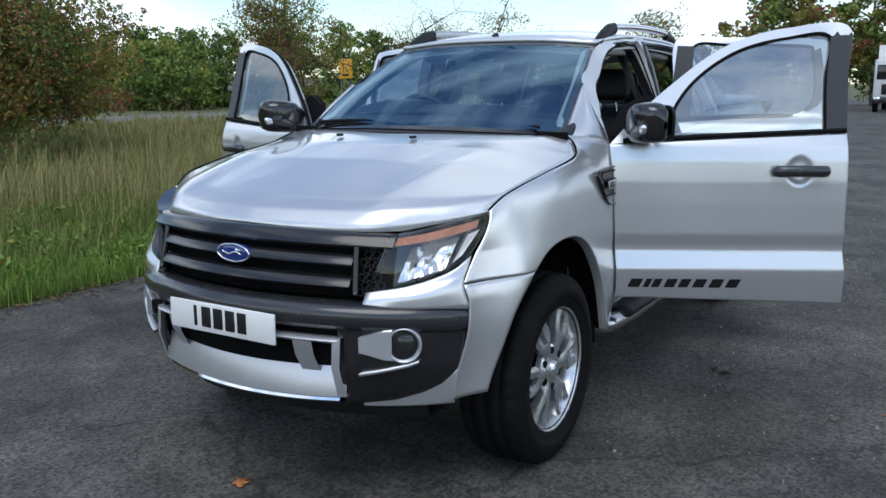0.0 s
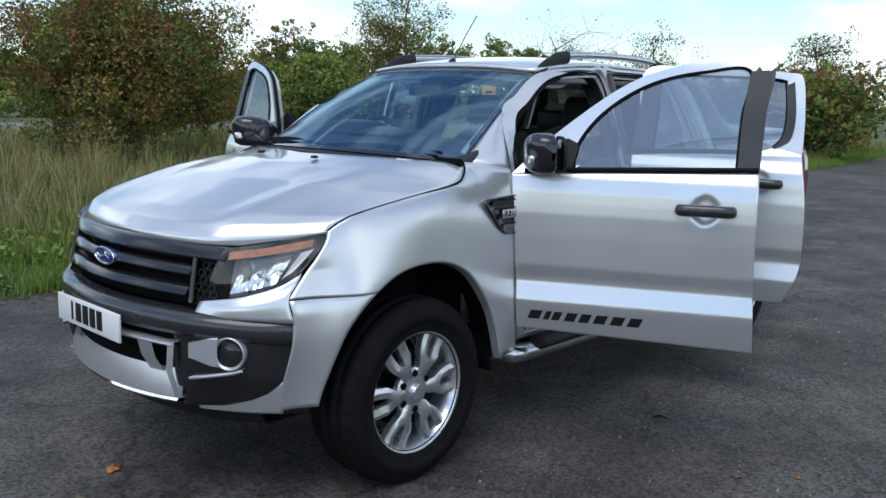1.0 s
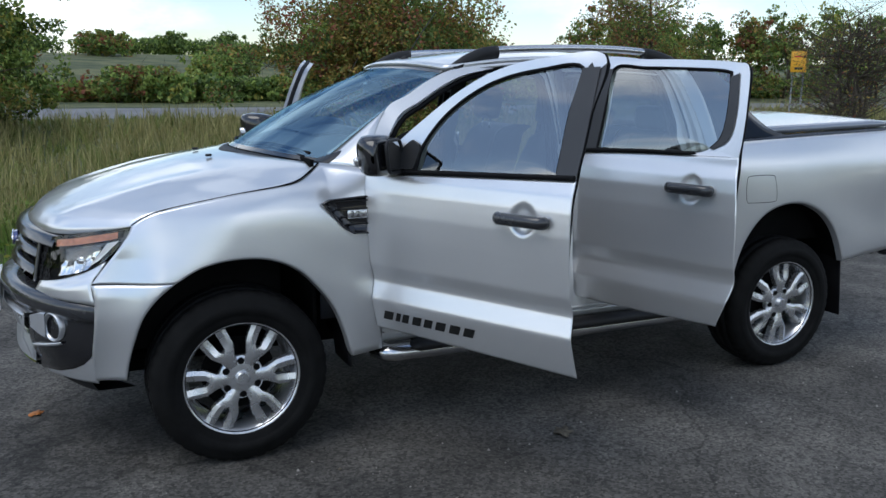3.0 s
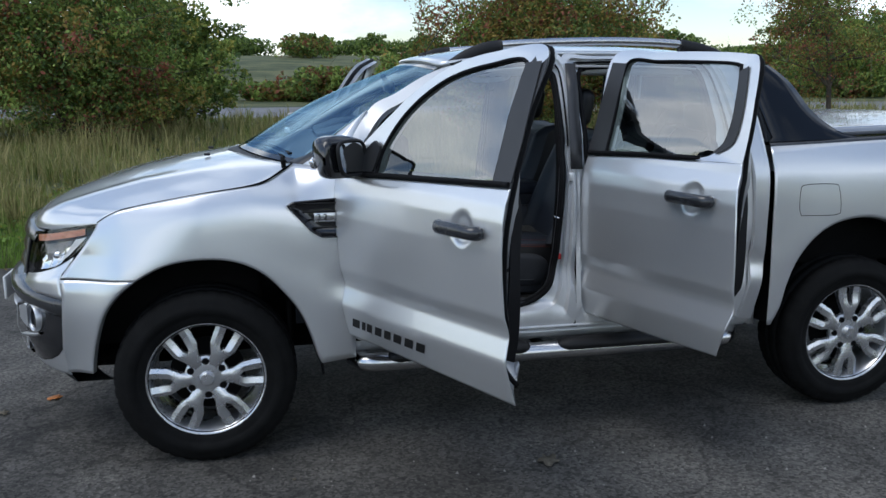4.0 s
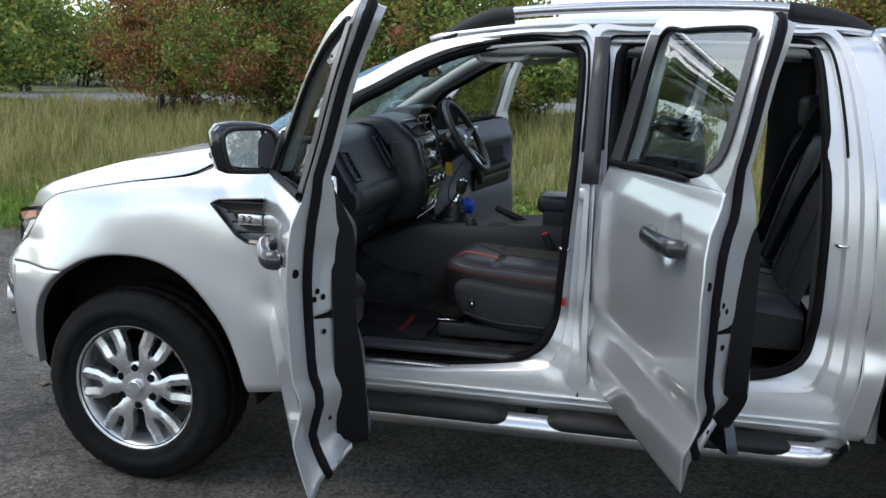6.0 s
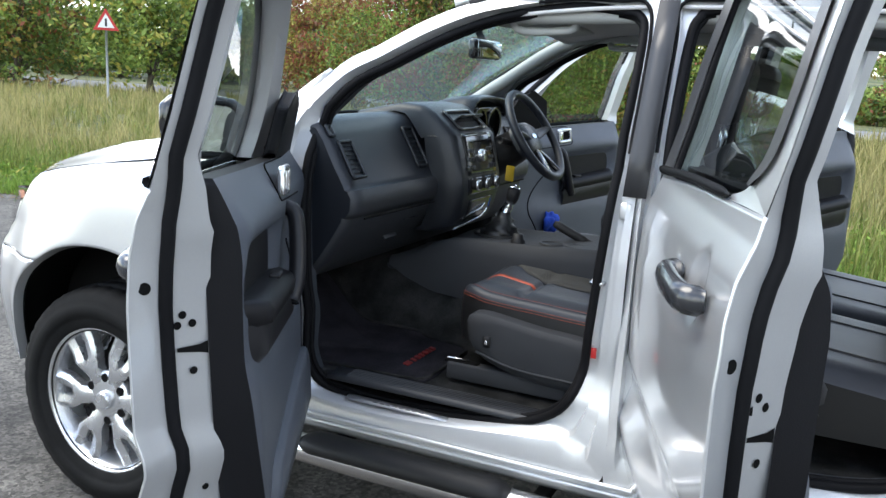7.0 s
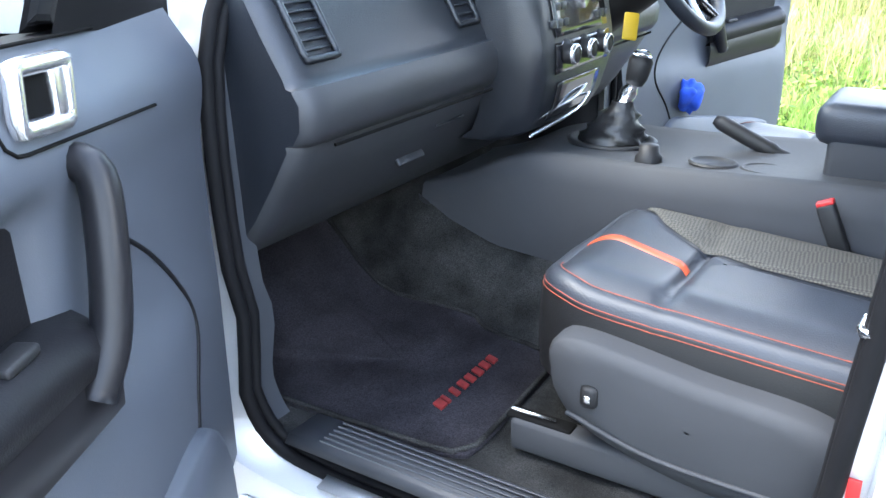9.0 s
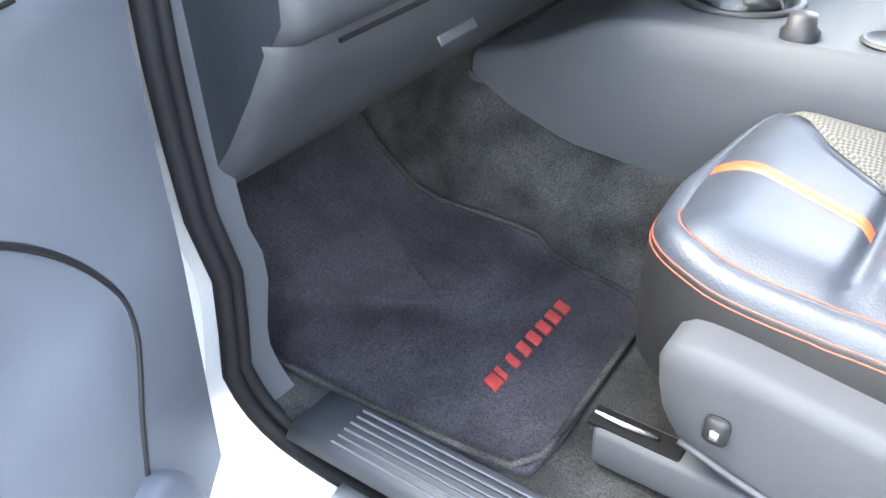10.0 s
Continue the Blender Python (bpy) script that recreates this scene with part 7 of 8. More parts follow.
# rear bench
for y0, y1 in ((0.03, 0.68), (-0.68, 0.01)):
    cu_ = np.array([[(-2.03 - 0.44 * a, y0 + (y1 - y0) * b, 0.90 - 0.05 * a - 0.05 * max(0, 0.12 - a) / 0.12 - 0.04 * max(0, abs(b - 0.5) - 0.42) / 0.08) for b in np.linspace(0, 1, 20)] for a in np.linspace(0, 1, 18)])
    rs = grid_part("rear_seat", cu_, LEATHER, truck, "blue-black leather rear bench", flip=True)
    rimq = np.vstack([cu_[::-1, -1], cu_[0, ::-1][1:], cu_[:, 0][1:]])
    low_ = rimq.copy()
    low_[:, 2] = 0.70
    grid_part("bench_front", np.stack([rimq, rimq * 0.8 + low_ * 0.2, low_], 0), SEAT_BLACK, rs)
    bk = np.array([[(-2.45 - 0.16 * a + 0.03 * math.sin(math.pi * b) ** 0.5 - 0.04 * max(0, a - 0.92) / 0.08, y0 + (y1 - y0) * b, 0.86 + 0.54 * a) for b in np.linspace(0, 1, 20)] for a in np.linspace(0, 1, 18)])
    grid_part("bench_back", bk, LEATHER, rs, flip=True)
    for cb in (5, 14):
        part("seat_seam", tube(cu_[1:, cb] + np.array([0, 0, 0.001]), 0.004, 6), SEAT_BLACK, rs)
        part("seat_seam", tube(bk[:-1, cb] + np.array([0.001, 0, 0]), 0.004, 6), SEAT_BLACK, rs)
    part("seat_stitching", tube(bk[9, 1:-1] + np.array([0.002, 0, 0]), 0.002, 5), STITCH, rs, "thin orange stitching")
    part("headrest", box_data(0.09, 0.25, 0.15, (-2.60, (y0 + y1) / 2, 1.47), 0.04, 4), SEAT_BLACK, rs)
    part("seat_belt", tube(smooth_curve([(-2.58, y1 * 0.9, 1.50), (-2.47, y1 * 0.75, 1.25), (-2.38, y1 * 0.55, 0.95)], 12), 0.022, 6, flat=0.15), RUBBER, rs)
# front belts down the centre pillar
for s in (1, -1):
    part("seat_belt", tube(smooth_curve([(-1.70, s * 0.60, 1.60), (-1.69, s * 0.69, 1.20), (-1.66, s * 0.71, 0.72)], 14), 0.022, 6, flat=0.15), RUBBER, truck)

# interior mirror, visors, light console
mir = part("interior_mirror", box_data(0.035, 0.24, 0.07, (-0.96, -0.02, 1.635), 0.014, 3, rot=pose(0, 0, 0, 0, 0, 0)), BLACK_GLOSS, truck)
part("mirror_face", box_data(0.003, 0.215, 0.052, (-0.979, -0.02, 1.635), 0.001), MIRROR, mir)
part("mirror_stem", tube([(-0.95, -0.02, 1.66), (-0.93, -0.02, 1.70)], 0.014, 8), BLACK, mir)
for s in (1, -1):
    part("sun_visor", box_data(0.15, 0.36, 0.022, (-1.18, s * 0.33, 1.722), 0.010, rot=pose(0, 0, 0, 0, 8, 0)), PALE, truck)
    part("roof_grip", tube(smooth_curve([(-1.28, s * 0.555, 1.705), (-1.30, s * 0.52, 1.675), (-1.45, s * 0.52, 1.68), (-1.47, s * 0.555, 1.715)], 14), 0.012, 8), PALE, truck)
part("overhead_console", box_data(0.16, 0.22, 0.03, (-1.16, 0, 1.728), 0.012), PALE, truck)

# small details on the door openings
for s in (1, -1):
    for x, y, z in ((-1.655, 0.768, 1.032), (-2.535, 0.800, 1.103)):
        st = part("door_striker", tube(smooth_curve([(x + 0.012, s * y, z), (x + 0.012, s * (y + 0.035), z), (x - 0.015, s * (y + 0.035), z), (x - 0.015, s * y, z)], 12), 0.006, 8), STEEL, truck, "steel door striker")
    for z in (0.735, 1.225):
        part("door_hinge", box_data(0.03, 0.03, 0.045, (-1.712, s * 0.785, z), 0.008), JAMB, truck, "silver painted door hinge")
        part("door_hinge", box_data(0.035, 0.030, 0.040, (-0.622, s * 0.832, z - 0.08), 0.008), JAMB, truck, "silver painted door hinge")
    film = np.array([[(x, s * (float(half_width(x, z, False)) - back_), z) for x in (xa, xa - 0.5 * wd, xa - wd)] for z, xa, wd, back_ in ((1.262, -1.703, 0.058, 0.088), (1.36, -1.706, 0.057, 0.068), (1.5, -1.710, 0.056, 0.052), (1.62, -1.713, 0.055, 0.030), (1.75, -1.716, 0.052, 0.014))])
    grid_part("pillar_film", film, APPLIQUE, truck, "matt black pillar film", 0.006, flip=(s < 0))
    if s > 0:
        part("warning_sticker", box_data(0.014, 0.004, 0.028, (-1.662, float(half_width(-1.662, 0.842, False)) - 0.107, 0.842), 0.0005), RED_STICKER, truck, "red and white sticker")
CLOTH_AT = (-0.90, -1.11, 0.845)
cl = thing("blue_cloth", "crumpled blue cloth stuffed in the pocket of the far front door", "cloth", at=CLOTH_AT)
ico = bmesh.new()
bmesh.ops.create_icosphere(ico, subdivisions=3, radius=0.038)
for vtx in ico.verts:
    d = noise.noise(vtx.co * 42) * 0.022 + noise.noise(vtx.co * 90) * 0.008
    vtx.co += vtx.co.normalized() * d
    vtx.co.z *= 1.3
part("cloth_folds", ico, BLUE_CLOTH, cl)

# ---- surroundings ----
def verge_y(x):
    """The edge between the lay-by and the grass."""
    x = np.asarray(x, float)
    return -3.48 - 0.10 * np.clip(-3.0 - x, 0, None) - 0.03 * np.clip(x - 4, 0, None)


def ground_z(x, y):
    """Height of the land: level road, a low verge, gently rising fields far off."""
    x, y = np.asarray(x, float), np.asarray(y, float)
    d = verge_y(x) - y
    z = -0.03 + 0.11 * np.clip((d + 0.02) / 0.5, 0, 1) + 0.05 * np.clip(d / 20.0, 0, 1)
    z = z + 0.068 * np.clip(-y - 46, 0, 50) + 0.012 * np.clip(-y - 96, 0, 90)
    return z


ASPHALT = bpy.data.materials.new("worn_asphalt")
ASPHALT.use_nodes = True
an, al = ASPHALT.node_tree.nodes, ASPHALT.node_tree.links
ab = an["Principled BSDF"]
ab.inputs["Roughness"].default_value = 0.82
ab.inputs["Specular IOR Level"].default_value = 0.35
aco = an.new("ShaderNodeTexCoord")
big, mid, grit, patch = (an.new("ShaderNodeTexNoise") for _ in range(4))
for node, sc, de in ((big, 0.45, 4), (mid, 3.2, 8), (grit, 170.0, 2), (patch, 1.1, 6)):
    node.inputs["Scale"].default_value, node.inputs["Detail"].default_value = sc, de
    al.new(aco.outputs["Object"], node.inputs["Vector"])
ramp = an.new("ShaderNodeValToRGB")
ramp.color_ramp.elements[0].color, ramp.color_ramp.elements[1].color = (0.050, 0.0475, 0.043, 1), (0.112, 0.105, 0.094, 1)
ramp.color_ramp.elements[0].position, ramp.color_ramp.elements[1].position = 0.38, 0.64
add1 = an.new("ShaderNodeMix")
add1.inputs["Factor"].default_value = 0.55
al.new(big.outputs["Fac"], add1.inputs["A"])
al.new(mid.outputs["Fac"], add1.inputs["B"])
al.new(add1.outputs["Result"], ramp.inputs["Fac"])
speck = an.new("ShaderNodeTexVoronoi")
speck.inputs["Scale"].default_value = 95.0
al.new(aco.outputs["Object"], speck.inputs["Vector"])
sr = an.new("ShaderNodeValToRGB")
sr.color_ramp.elements[0].color, sr.color_ramp.elements[1].color = (1.55, 1.5, 1.4, 1), (0.86, 0.86, 0.86, 1)
sr.color_ramp.elements[0].position, sr.color_ramp.elements[1].position = 0.10, 0.34
al.new(speck.outputs["Distance"], sr.inputs["Fac"])
mul = an.new("ShaderNodeMix")
mul.data_type, mul.blend_type = "RGBA", "MULTIPLY"
mul.inputs["Factor"].default_value = 1.0
al.new(ramp.outputs["Color"], mul.inputs["A"])
al.new(sr.outputs["Color"], mul.inputs["B"])
# stones of uneven shade, pale chips, worn patches and thin cracks
stone = an.new("ShaderNodeTexVoronoi")
stone.inputs["Scale"].default_value = 75.0
al.new(aco.outputs["Object"], stone.inputs["Vector"])
sepc = an.new("ShaderNodeSeparateColor")
al.new(stone.outputs["Color"], sepc.inputs["Color"])
stv = an.new("ShaderNodeMapRange")
stv.inputs["To Min"].default_value, stv.inputs["To Max"].default_value = 0.45, 1.65
al.new(sepc.outputs["Red"], stv.inputs["Value"])
pav = an.new("ShaderNodeMapRange")
pav.inputs["From Min"].default_value, pav.inputs["From Max"].default_value = 0.38, 0.62
pav.inputs["To Min"].default_value, pav.inputs["To Max"].default_value = 0.72, 1.25
al.new(patch.outputs["Fac"], pav.inputs["Value"])
warp = an.new("ShaderNodeMix")
warp.data_type, warp.blend_type = "RGBA", "ADD"
warp.inputs["Factor"].default_value = 0.5
al.new(aco.outputs["Object"], warp.inputs["A"])
al.new(mid.outputs["Color"], warp.inputs["B"])
crack = an.new("ShaderNodeTexVoronoi")
crack.feature = "DISTANCE_TO_EDGE"
crack.inputs["Scale"].default_value = 0.55
al.new(warp.outputs["Result"], crack.inputs["Vector"])
crv = an.new("ShaderNodeMapRange")
crv.inputs["From Min"].default_value, crv.inputs["From Max"].default_value = 0.0, 0.011
crv.inputs["To Min"].default_value, crv.inputs["To Max"].default_value = 0.5, 1.0
al.new(crack.outputs["Distance"], crv.inputs["Value"])
m1, m2 = an.new("ShaderNodeMath"), an.new("ShaderNodeMath")
m1.operation = m2.operation = "MULTIPLY"
al.new(stv.outputs["Result"], m1.inputs[0])
al.new(pav.outputs["Result"], m1.inputs[1])
al.new(m1.outputs["Value"], m2.inputs[0])
al.new(crv.outputs["Result"], m2.inputs[1])
hsv = an.new("ShaderNodeHueSaturation")
al.new(mul.outputs["Result"], hsv.inputs["Color"])
al.new(m2.outputs["Value"], hsv.inputs["Value"])
al.new(hsv.outputs["Color"], ab.inputs["Base Color"])
bmp = an.new("ShaderNodeBump")
bmp.inputs["Strength"].default_value, bmp.inputs["Distance"].default_value = 0.5, 0.006
al.new(grit.outputs["Fac"], bmp.inputs["Height"])
al.new(bmp.outputs["Normal"], ab.inputs["Normal"])

SOIL = material("grassy_soil", (0.058, 0.090, 0.024), rough=0.95, var=0.45, var_scale=0.35, fine=0.3, fine_scale=9.0, second=(0.13, 0.135, 0.052))
FAR_ROAD = material("pale_road", (0.16, 0.16, 0.165), rough=0.8, var=0.12, var_scale=0.5, fine=0.08, fine_scale=20)
xs = np.r_[-900, -500, -300, -200, -150, -110, np.arange(-90, 91, 5.0), 110, 150, 200, 300, 500, 900]
ds = np.r_[900, 400, 200, 100, 40, 15, 6, 2.0, 0.35, 0.12, 0.02, -0.06, -0.25, -0.5, -1, -2, -4, -8, -14, -20, -26, -32, -38, -42, -50, -58, -65, -75, -92, -110, -130, -160, -200, -300, -500, -900]
G = np.zeros((len(xs), len(ds), 3))
for i, x in enumerate(xs):
    y = verge_y(x) + ds
    G[i] = np.stack([np.full(len(ds), x), y, ground_z(x, y)], 1)
tagged(grid_part("ground", G, SOIL, None, "rough grassland rising to far fields", flip=True), category="ground", kind="stuff")
bpy.data.objects["ground"]["kind"] = "structure"
xr = np.arange(-120, 121, 2.0)
rng = np.random.default_rng(4)
wob = np.convolve(rng.normal(0, 0.05, len(xr) + 4), np.ones(5) / 5, mode="valid")
R = np.stack([np.stack([xr, verge_y(xr) + wob, 0 * xr], 1), np.stack([xr, 0 * xr + 2.0, 0 * xr], 1), np.stack([xr, 0 * xr + 60.0, 0 * xr], 1)], 1)
tagged(grid_part("road", R, ASPHALT, None, "dark worn asphalt of a roadside lay-by with loose grit", flip=True), category="road", kind="structure")
R2 = np.stack([np.stack([xr, -26.5 + 0.0006 * xr ** 2 * -1, 0 * xr + 0.14], 1), np.stack([xr, -33.5 - 0.0006 * xr ** 2, 0 * xr + 0.20], 1)], 1)
tagged(grid_part("far_road", R2, FAR_ROAD, None, "pale grey main road beyond the grass", flip=False), category="road", kind="structure")


def leaf_material(name, a, b, rough=0.6):
    """Leaves: each with a shade of its own between two colours, a little light coming through."""
    m = bpy.data.materials.new(name)
    m.use_nodes = True
    n, l = m.node_tree.nodes, m.node_tree.links
    bs = n["Principled BSDF"]
    bs.inputs["Roughness"].default_value = rough
    bs.inputs["Specular IOR Level"].default_value = 0.25
    geo, rp = n.new("ShaderNodeNewGeometry"), n.new("ShaderNodeValToRGB")
    rp.color_ramp.elements[0].color, rp.color_ramp.elements[1].color = (*a, 1), (*b, 1)
    l.new(geo.outputs["Random Per Island"], rp.inputs["Fac"])
    l.new(rp.outputs["Color"], bs.inputs["Base Color"])
    tr, mx, out = n.new("ShaderNodeBsdfTranslucent"), n.new("ShaderNodeMixShader"), n["Material Output"]
    l.new(rp.outputs["Color"], tr.inputs["Color"])
    mx.inputs["Fac"].default_value = 0.3
    l.new(bs.outputs["BSDF"], mx.inputs[1])
    l.new(tr.outputs["BSDF"], mx.inputs[2])
    l.new(mx.outputs["Shader"], out.inputs["Surface"])
    return m


LEAF_GREEN = leaf_material("green_leaves", (0.109, 0.186, 0.039), (0.311, 0.389, 0.091))
LEAF_DARK = leaf_material("dark_leaves", (0.051, 0.096, 0.029), (0.155, 0.211, 0.056))
LEAF_AUTUMN = leaf_material("autumn_leaves", (0.112, 0.129, 0.030), (0.361, 0.242, 0.061))
LEAF_RED = leaf_material("red_leaves", (0.135, 0.078, 0.035), (0.338, 0.108, 0.068))
LEAF_YELLOW = leaf_material("yellow_green_leaves", (0.195, 0.206, 0.043), (0.434, 0.391, 0.087))
BARK = material("grey_brown_bark", (0.075, 0.060, 0.045), rough=0.9, var=0.3, var_scale=9, bump=0.5, bump_scale=30)
VERGE = leaf_material("fresh_grass", (0.095, 0.172, 0.026), (0.264, 0.383, 0.079), 0.7)
STRAW = leaf_material("dry_grass", (0.176, 0.160, 0.062), (0.450, 0.400, 0.175), 0.8)
BLADE = leaf_material("green_grass", (0.094, 0.13, 0.029), (0.276, 0.294, 0.09), 0.7)


def leaf_cloud(rng, centres, radii, n, size, flat=0.75):
    """n small leaf-shaped faces scattered near the outside of the given clumps."""
    k = rng.integers(0, len(centres), n)
    d = rng.normal(size=(n, 3))
    d /= np.linalg.norm(d, axis=1)[:, None]
    r = rng.uniform(0.35, 1.0, n) ** 0.45 * rng.choice([1.0, 1.0, 1.0, 1.25], n)
    p = centres[k] + d * (radii[k] * r)[:, None] * np.array([1, 1, flat])
    a = rng.normal(size=(n, 3))
    a /= np.linalg.norm(a, axis=1)[:, None]
    b = np.cross(a, rng.normal(size=(n, 3)))
    b /= np.linalg.norm(b, axis=1)[:, None]
    s = (size * rng.uniform(0.6, 1.4, n))[:, None]
    v = np.stack([p - a * s, p + b * s * 0.55, p + a * s, p - b * s * 0.55], 1).reshape(-1, 3)
    f = np.arange(n * 4).reshape(-1, 4)
    return v, f, k


def fast_mesh(name, v, f, mats, which=None, smooth=False):
    me = bpy.data.meshes.new(name)
    me.vertices.add(len(v))
    me.vertices.foreach_set("co", np.asarray(v, np.float32).ravel())
    k = f.shape[1]
    me.loops.add(f.size)
    me.loops.foreach_set("vertex_index", f.astype(np.int32).ravel())
    me.polygons.add(len(f))
    me.polygons.foreach_set("loop_start", np.arange(0, f.size, k, dtype=np.int32))
    for m in mats:
        me.materials.append(m)
    if which is not None:
        me.polygons.foreach_set("material_index", np.asarray(which, np.int32))
    me.update()
    me.validate()
    return me


def tree(name, label, at, height, spread, seed, leaves, mats, shares, size=0.09, trunk=0.09, stems=1, low=0.15, clumps=26, category="tree", bare=0.0):
    """A tapered trunk or several stems with limbs, and a crown of many small leaves in uneven clumps."""
    rng = np.random.default_rng(seed)
    z0 = float(ground_z(at[0], at[1]))
    root = thing(name, label, category, at=(at[0], at[1], z0))
    wood, tips = [], []
    for s in range(stems):
        a = rng.uniform(0, 6.28)
        lean = rng.uniform(0.1, 0.35) * spread if stems > 1 else 0.1 * spread
        base = np.array([rng.normal(0, 0.25 * (stems > 1)), rng.normal(0, 0.25 * (stems > 1)), -0.15])
        topp = np.array([lean * math.cos(a), lean * math.sin(a), height * rng.uniform(0.72, 0.92)])
        line = smooth_curve([base, base * 0.6 + topp * 0.35 + rng.normal(0, 0.12, 3), base * 0.2 + topp * 0.7 + rng.normal(0, 0.15, 3), topp], 10)
        wood.append(tube(line, np.linspace(trunk, trunk * 0.2, 10), 7))
        for b in range(int(9 + 6 * (stems == 1) + 8 * (bare >= 0.5))):
            t = rng.uniform(max(low, 0.15), 0.95)
            o = line[int(t * 9)]
            w = rng.uniform(0, 6.28)
            ln = spread * rng.uniform(0.45, 1.0) * (1.0 - 0.45 * t)
            e = o + np.array([math.cos(w) * ln, math.sin(w) * ln, rng.uniform(0.1, 0.45) * ln + 0.1])
            br = smooth_curve([o, (o + e) / 2 + rng.normal(0, 0.08 * ln, 3), e], 6)
            wood.append(tube(br, np.linspace(trunk * 0.4, trunk * 0.08, 6), 5))
            tips += [e, (o + 2 * e) / 3]
            for c in range(3 + int(8 * bare)):
                g = br[rng.integers(2, 6)]
                h = g + rng.normal(0, 0.35 * ln + 0.1, 3) * np.array([1, 1, 0.8]) + np.array([0, 0, 0.12 * ln])
                wood.append(tube([g, (g + h) / 2 + rng.normal(0, 0.03, 3), h], [trunk * 0.10, trunk * 0.07, trunk * 0.03], 4))
                tips.append(h)
        tips.append(topp)
    part("trunk", merge(*wood), BARK, root)
    tips = np.array(tips)
    away = rng.normal(size=(clumps, 3))
    away /= np.linalg.norm(away, axis=1)[:, None]
    away *= (rng.uniform(0, 1, clumps) ** 0.4)[:, None]
    extra = away * np.array([spread * 0.72, spread * 0.72, height * 0.40]) + np.array([0, 0, height * (0.46 + low * 0.25)])
    cent = np.vstack([tips, extra]) if bare < 0.5 else tips
    cent[:, 2] = np.clip(cent[:, 2], height * low * 0.6 + 0.1, height * 1.02)
    rad = rng.uniform(0.14, 0.30, len(cent)) * spread * (0.8 if bare >= 0.5 else 1.0)
    if bare < 0.5:
        rad[:len(tips)] *= 0.55
    v, f, clump = leaf_cloud(rng, cent, rad, leaves, size)
    own = np.where(rng.uniform(0, 1, len(f)) < 0.62, rng.choice(len(mats), len(cent), p=shares)[clump], rng.choice(len(mats), len(f), p=shares))
    me = fast_mesh("crown", v, f, mats, own)
    part("crown", me, None, root)
    return root


def grass_field(name, label, n, area, height, mat, seed, blades=6, width=0.006, dens=None):
    """Tufts of thin bent blades over an area of the verge, as one sheet of grass."""
    rng = np.random.default_rng(seed)
    x0, x1, d0, d1 = area
    x = rng.uniform(x0, x1, n)
    d = d0 + (d1 - d0) * rng.uniform(0, 1, n) ** 1.6
    y = verge_y(x) - d
    keep = np.ones(n, bool) if dens is None else rng.uniform(0, 1, n) < dens(x, y)
    x, y, d = x[keep], y[keep], d[keep]
    n = len(x)
    hs = height * rng.uniform(0.5, 1.2, n) * (0.55 + 0.75 * np.sin(x * 0.9 + 1.7 * np.sin(y * 0.8) + 0.6 * np.sin(x * 2.9)) ** 2)
    base = np.stack([x, y, ground_z(x, y)], 1)
    base = np.repeat(base, blades, 0) + np.concatenate([rng.normal(0, 0.05, (n * blades, 2)), np.zeros((n * blades, 1))], 1)
    h = np.repeat(hs, blades) * rng.uniform(0.6, 1.1, n * blades)
    a = rng.uniform(0, 2 * math.pi, n * blades)
    bend = h * rng.uniform(0.10, 0.95, n * blades) ** 1.3
    w = width * rng.uniform(0.7, 1.5, n * blades) * (1 + np.repeat(d, blades) * 0.10)
    side = np.stack([-np.sin(a), np.cos(a), 0 * a], 1) * w[:, None]
    out = np.stack([np.cos(a), np.sin(a), 0 * a], 1)
    m = base + out * (bend * 0.3)[:, None] + np.array([0, 0, 1]) * (h * 0.55)[:, None]
    t = base + out * bend[:, None] + np.array([0, 0, 1]) * h[:, None]
    v = np.stack([base - side, base + side, m + side * 0.7, m - side * 0.7, t], 1).reshape(-1, 3)
    k = np.arange(n * blades)[:, None] * 5
    f4 = np.hstack([k, k + 1, k + 2, k + 3])
    f3 = np.hstack([k + 3, k + 2, k + 4, k + 4])
    me = bpy.data.meshes.new(name)
    me.vertices.add(len(v))
    me.vertices.foreach_set("co", v.astype(np.float32).ravel())
    nf = len(f4)
    loops = np.hstack([f4, f3[:, :3]]).ravel()
    me.loops.add(len(loops))
    me.loops.foreach_set("vertex_index", loops.astype(np.int32))
    me.polygons.add(2 * nf)
    st = np.stack([np.arange(nf) * 7, np.arange(nf) * 7 + 4], 1).ravel()
    me.polygons.foreach_set("loop_start", st.astype(np.int32))
    me.materials.append(mat)
    me.update()
    me.validate()
    ob = new(name, me)
    return tagged(ob, label, "grass", kind="stuff")


near = lambda x, y: np.clip(1.15 - np.hypot(x + 2, y + 4) / 40.0, 0.15, 1)
grass_field("verge_grass", "short green grass along the edge of the lay-by", 34000, (-40, 25, 0.02, 4.2), 0.15, VERGE, 3, 7, 0.004, near)
grass_field("green_grass", "green undergrowth among the tall dry grass", 20000, (-45, 32, 0.7, 22), 0.36, BLADE, 5, 6, 0.006, near)
grass_field("dry_grass", "tall straw-coloured dry grass beyond the verge", 30000, (-45, 32, 1.7, 20), 0.60, STRAW, 6, 6, 0.0038, lambda x, y: near(x, y) * np.clip(0.35 + 0.9 * np.sin(x * 0.9 + 2 * np.sin(y * 0.6)) * np.sin(y * 0.8 + x * 0.3) + 0.35, 0.2, 1))

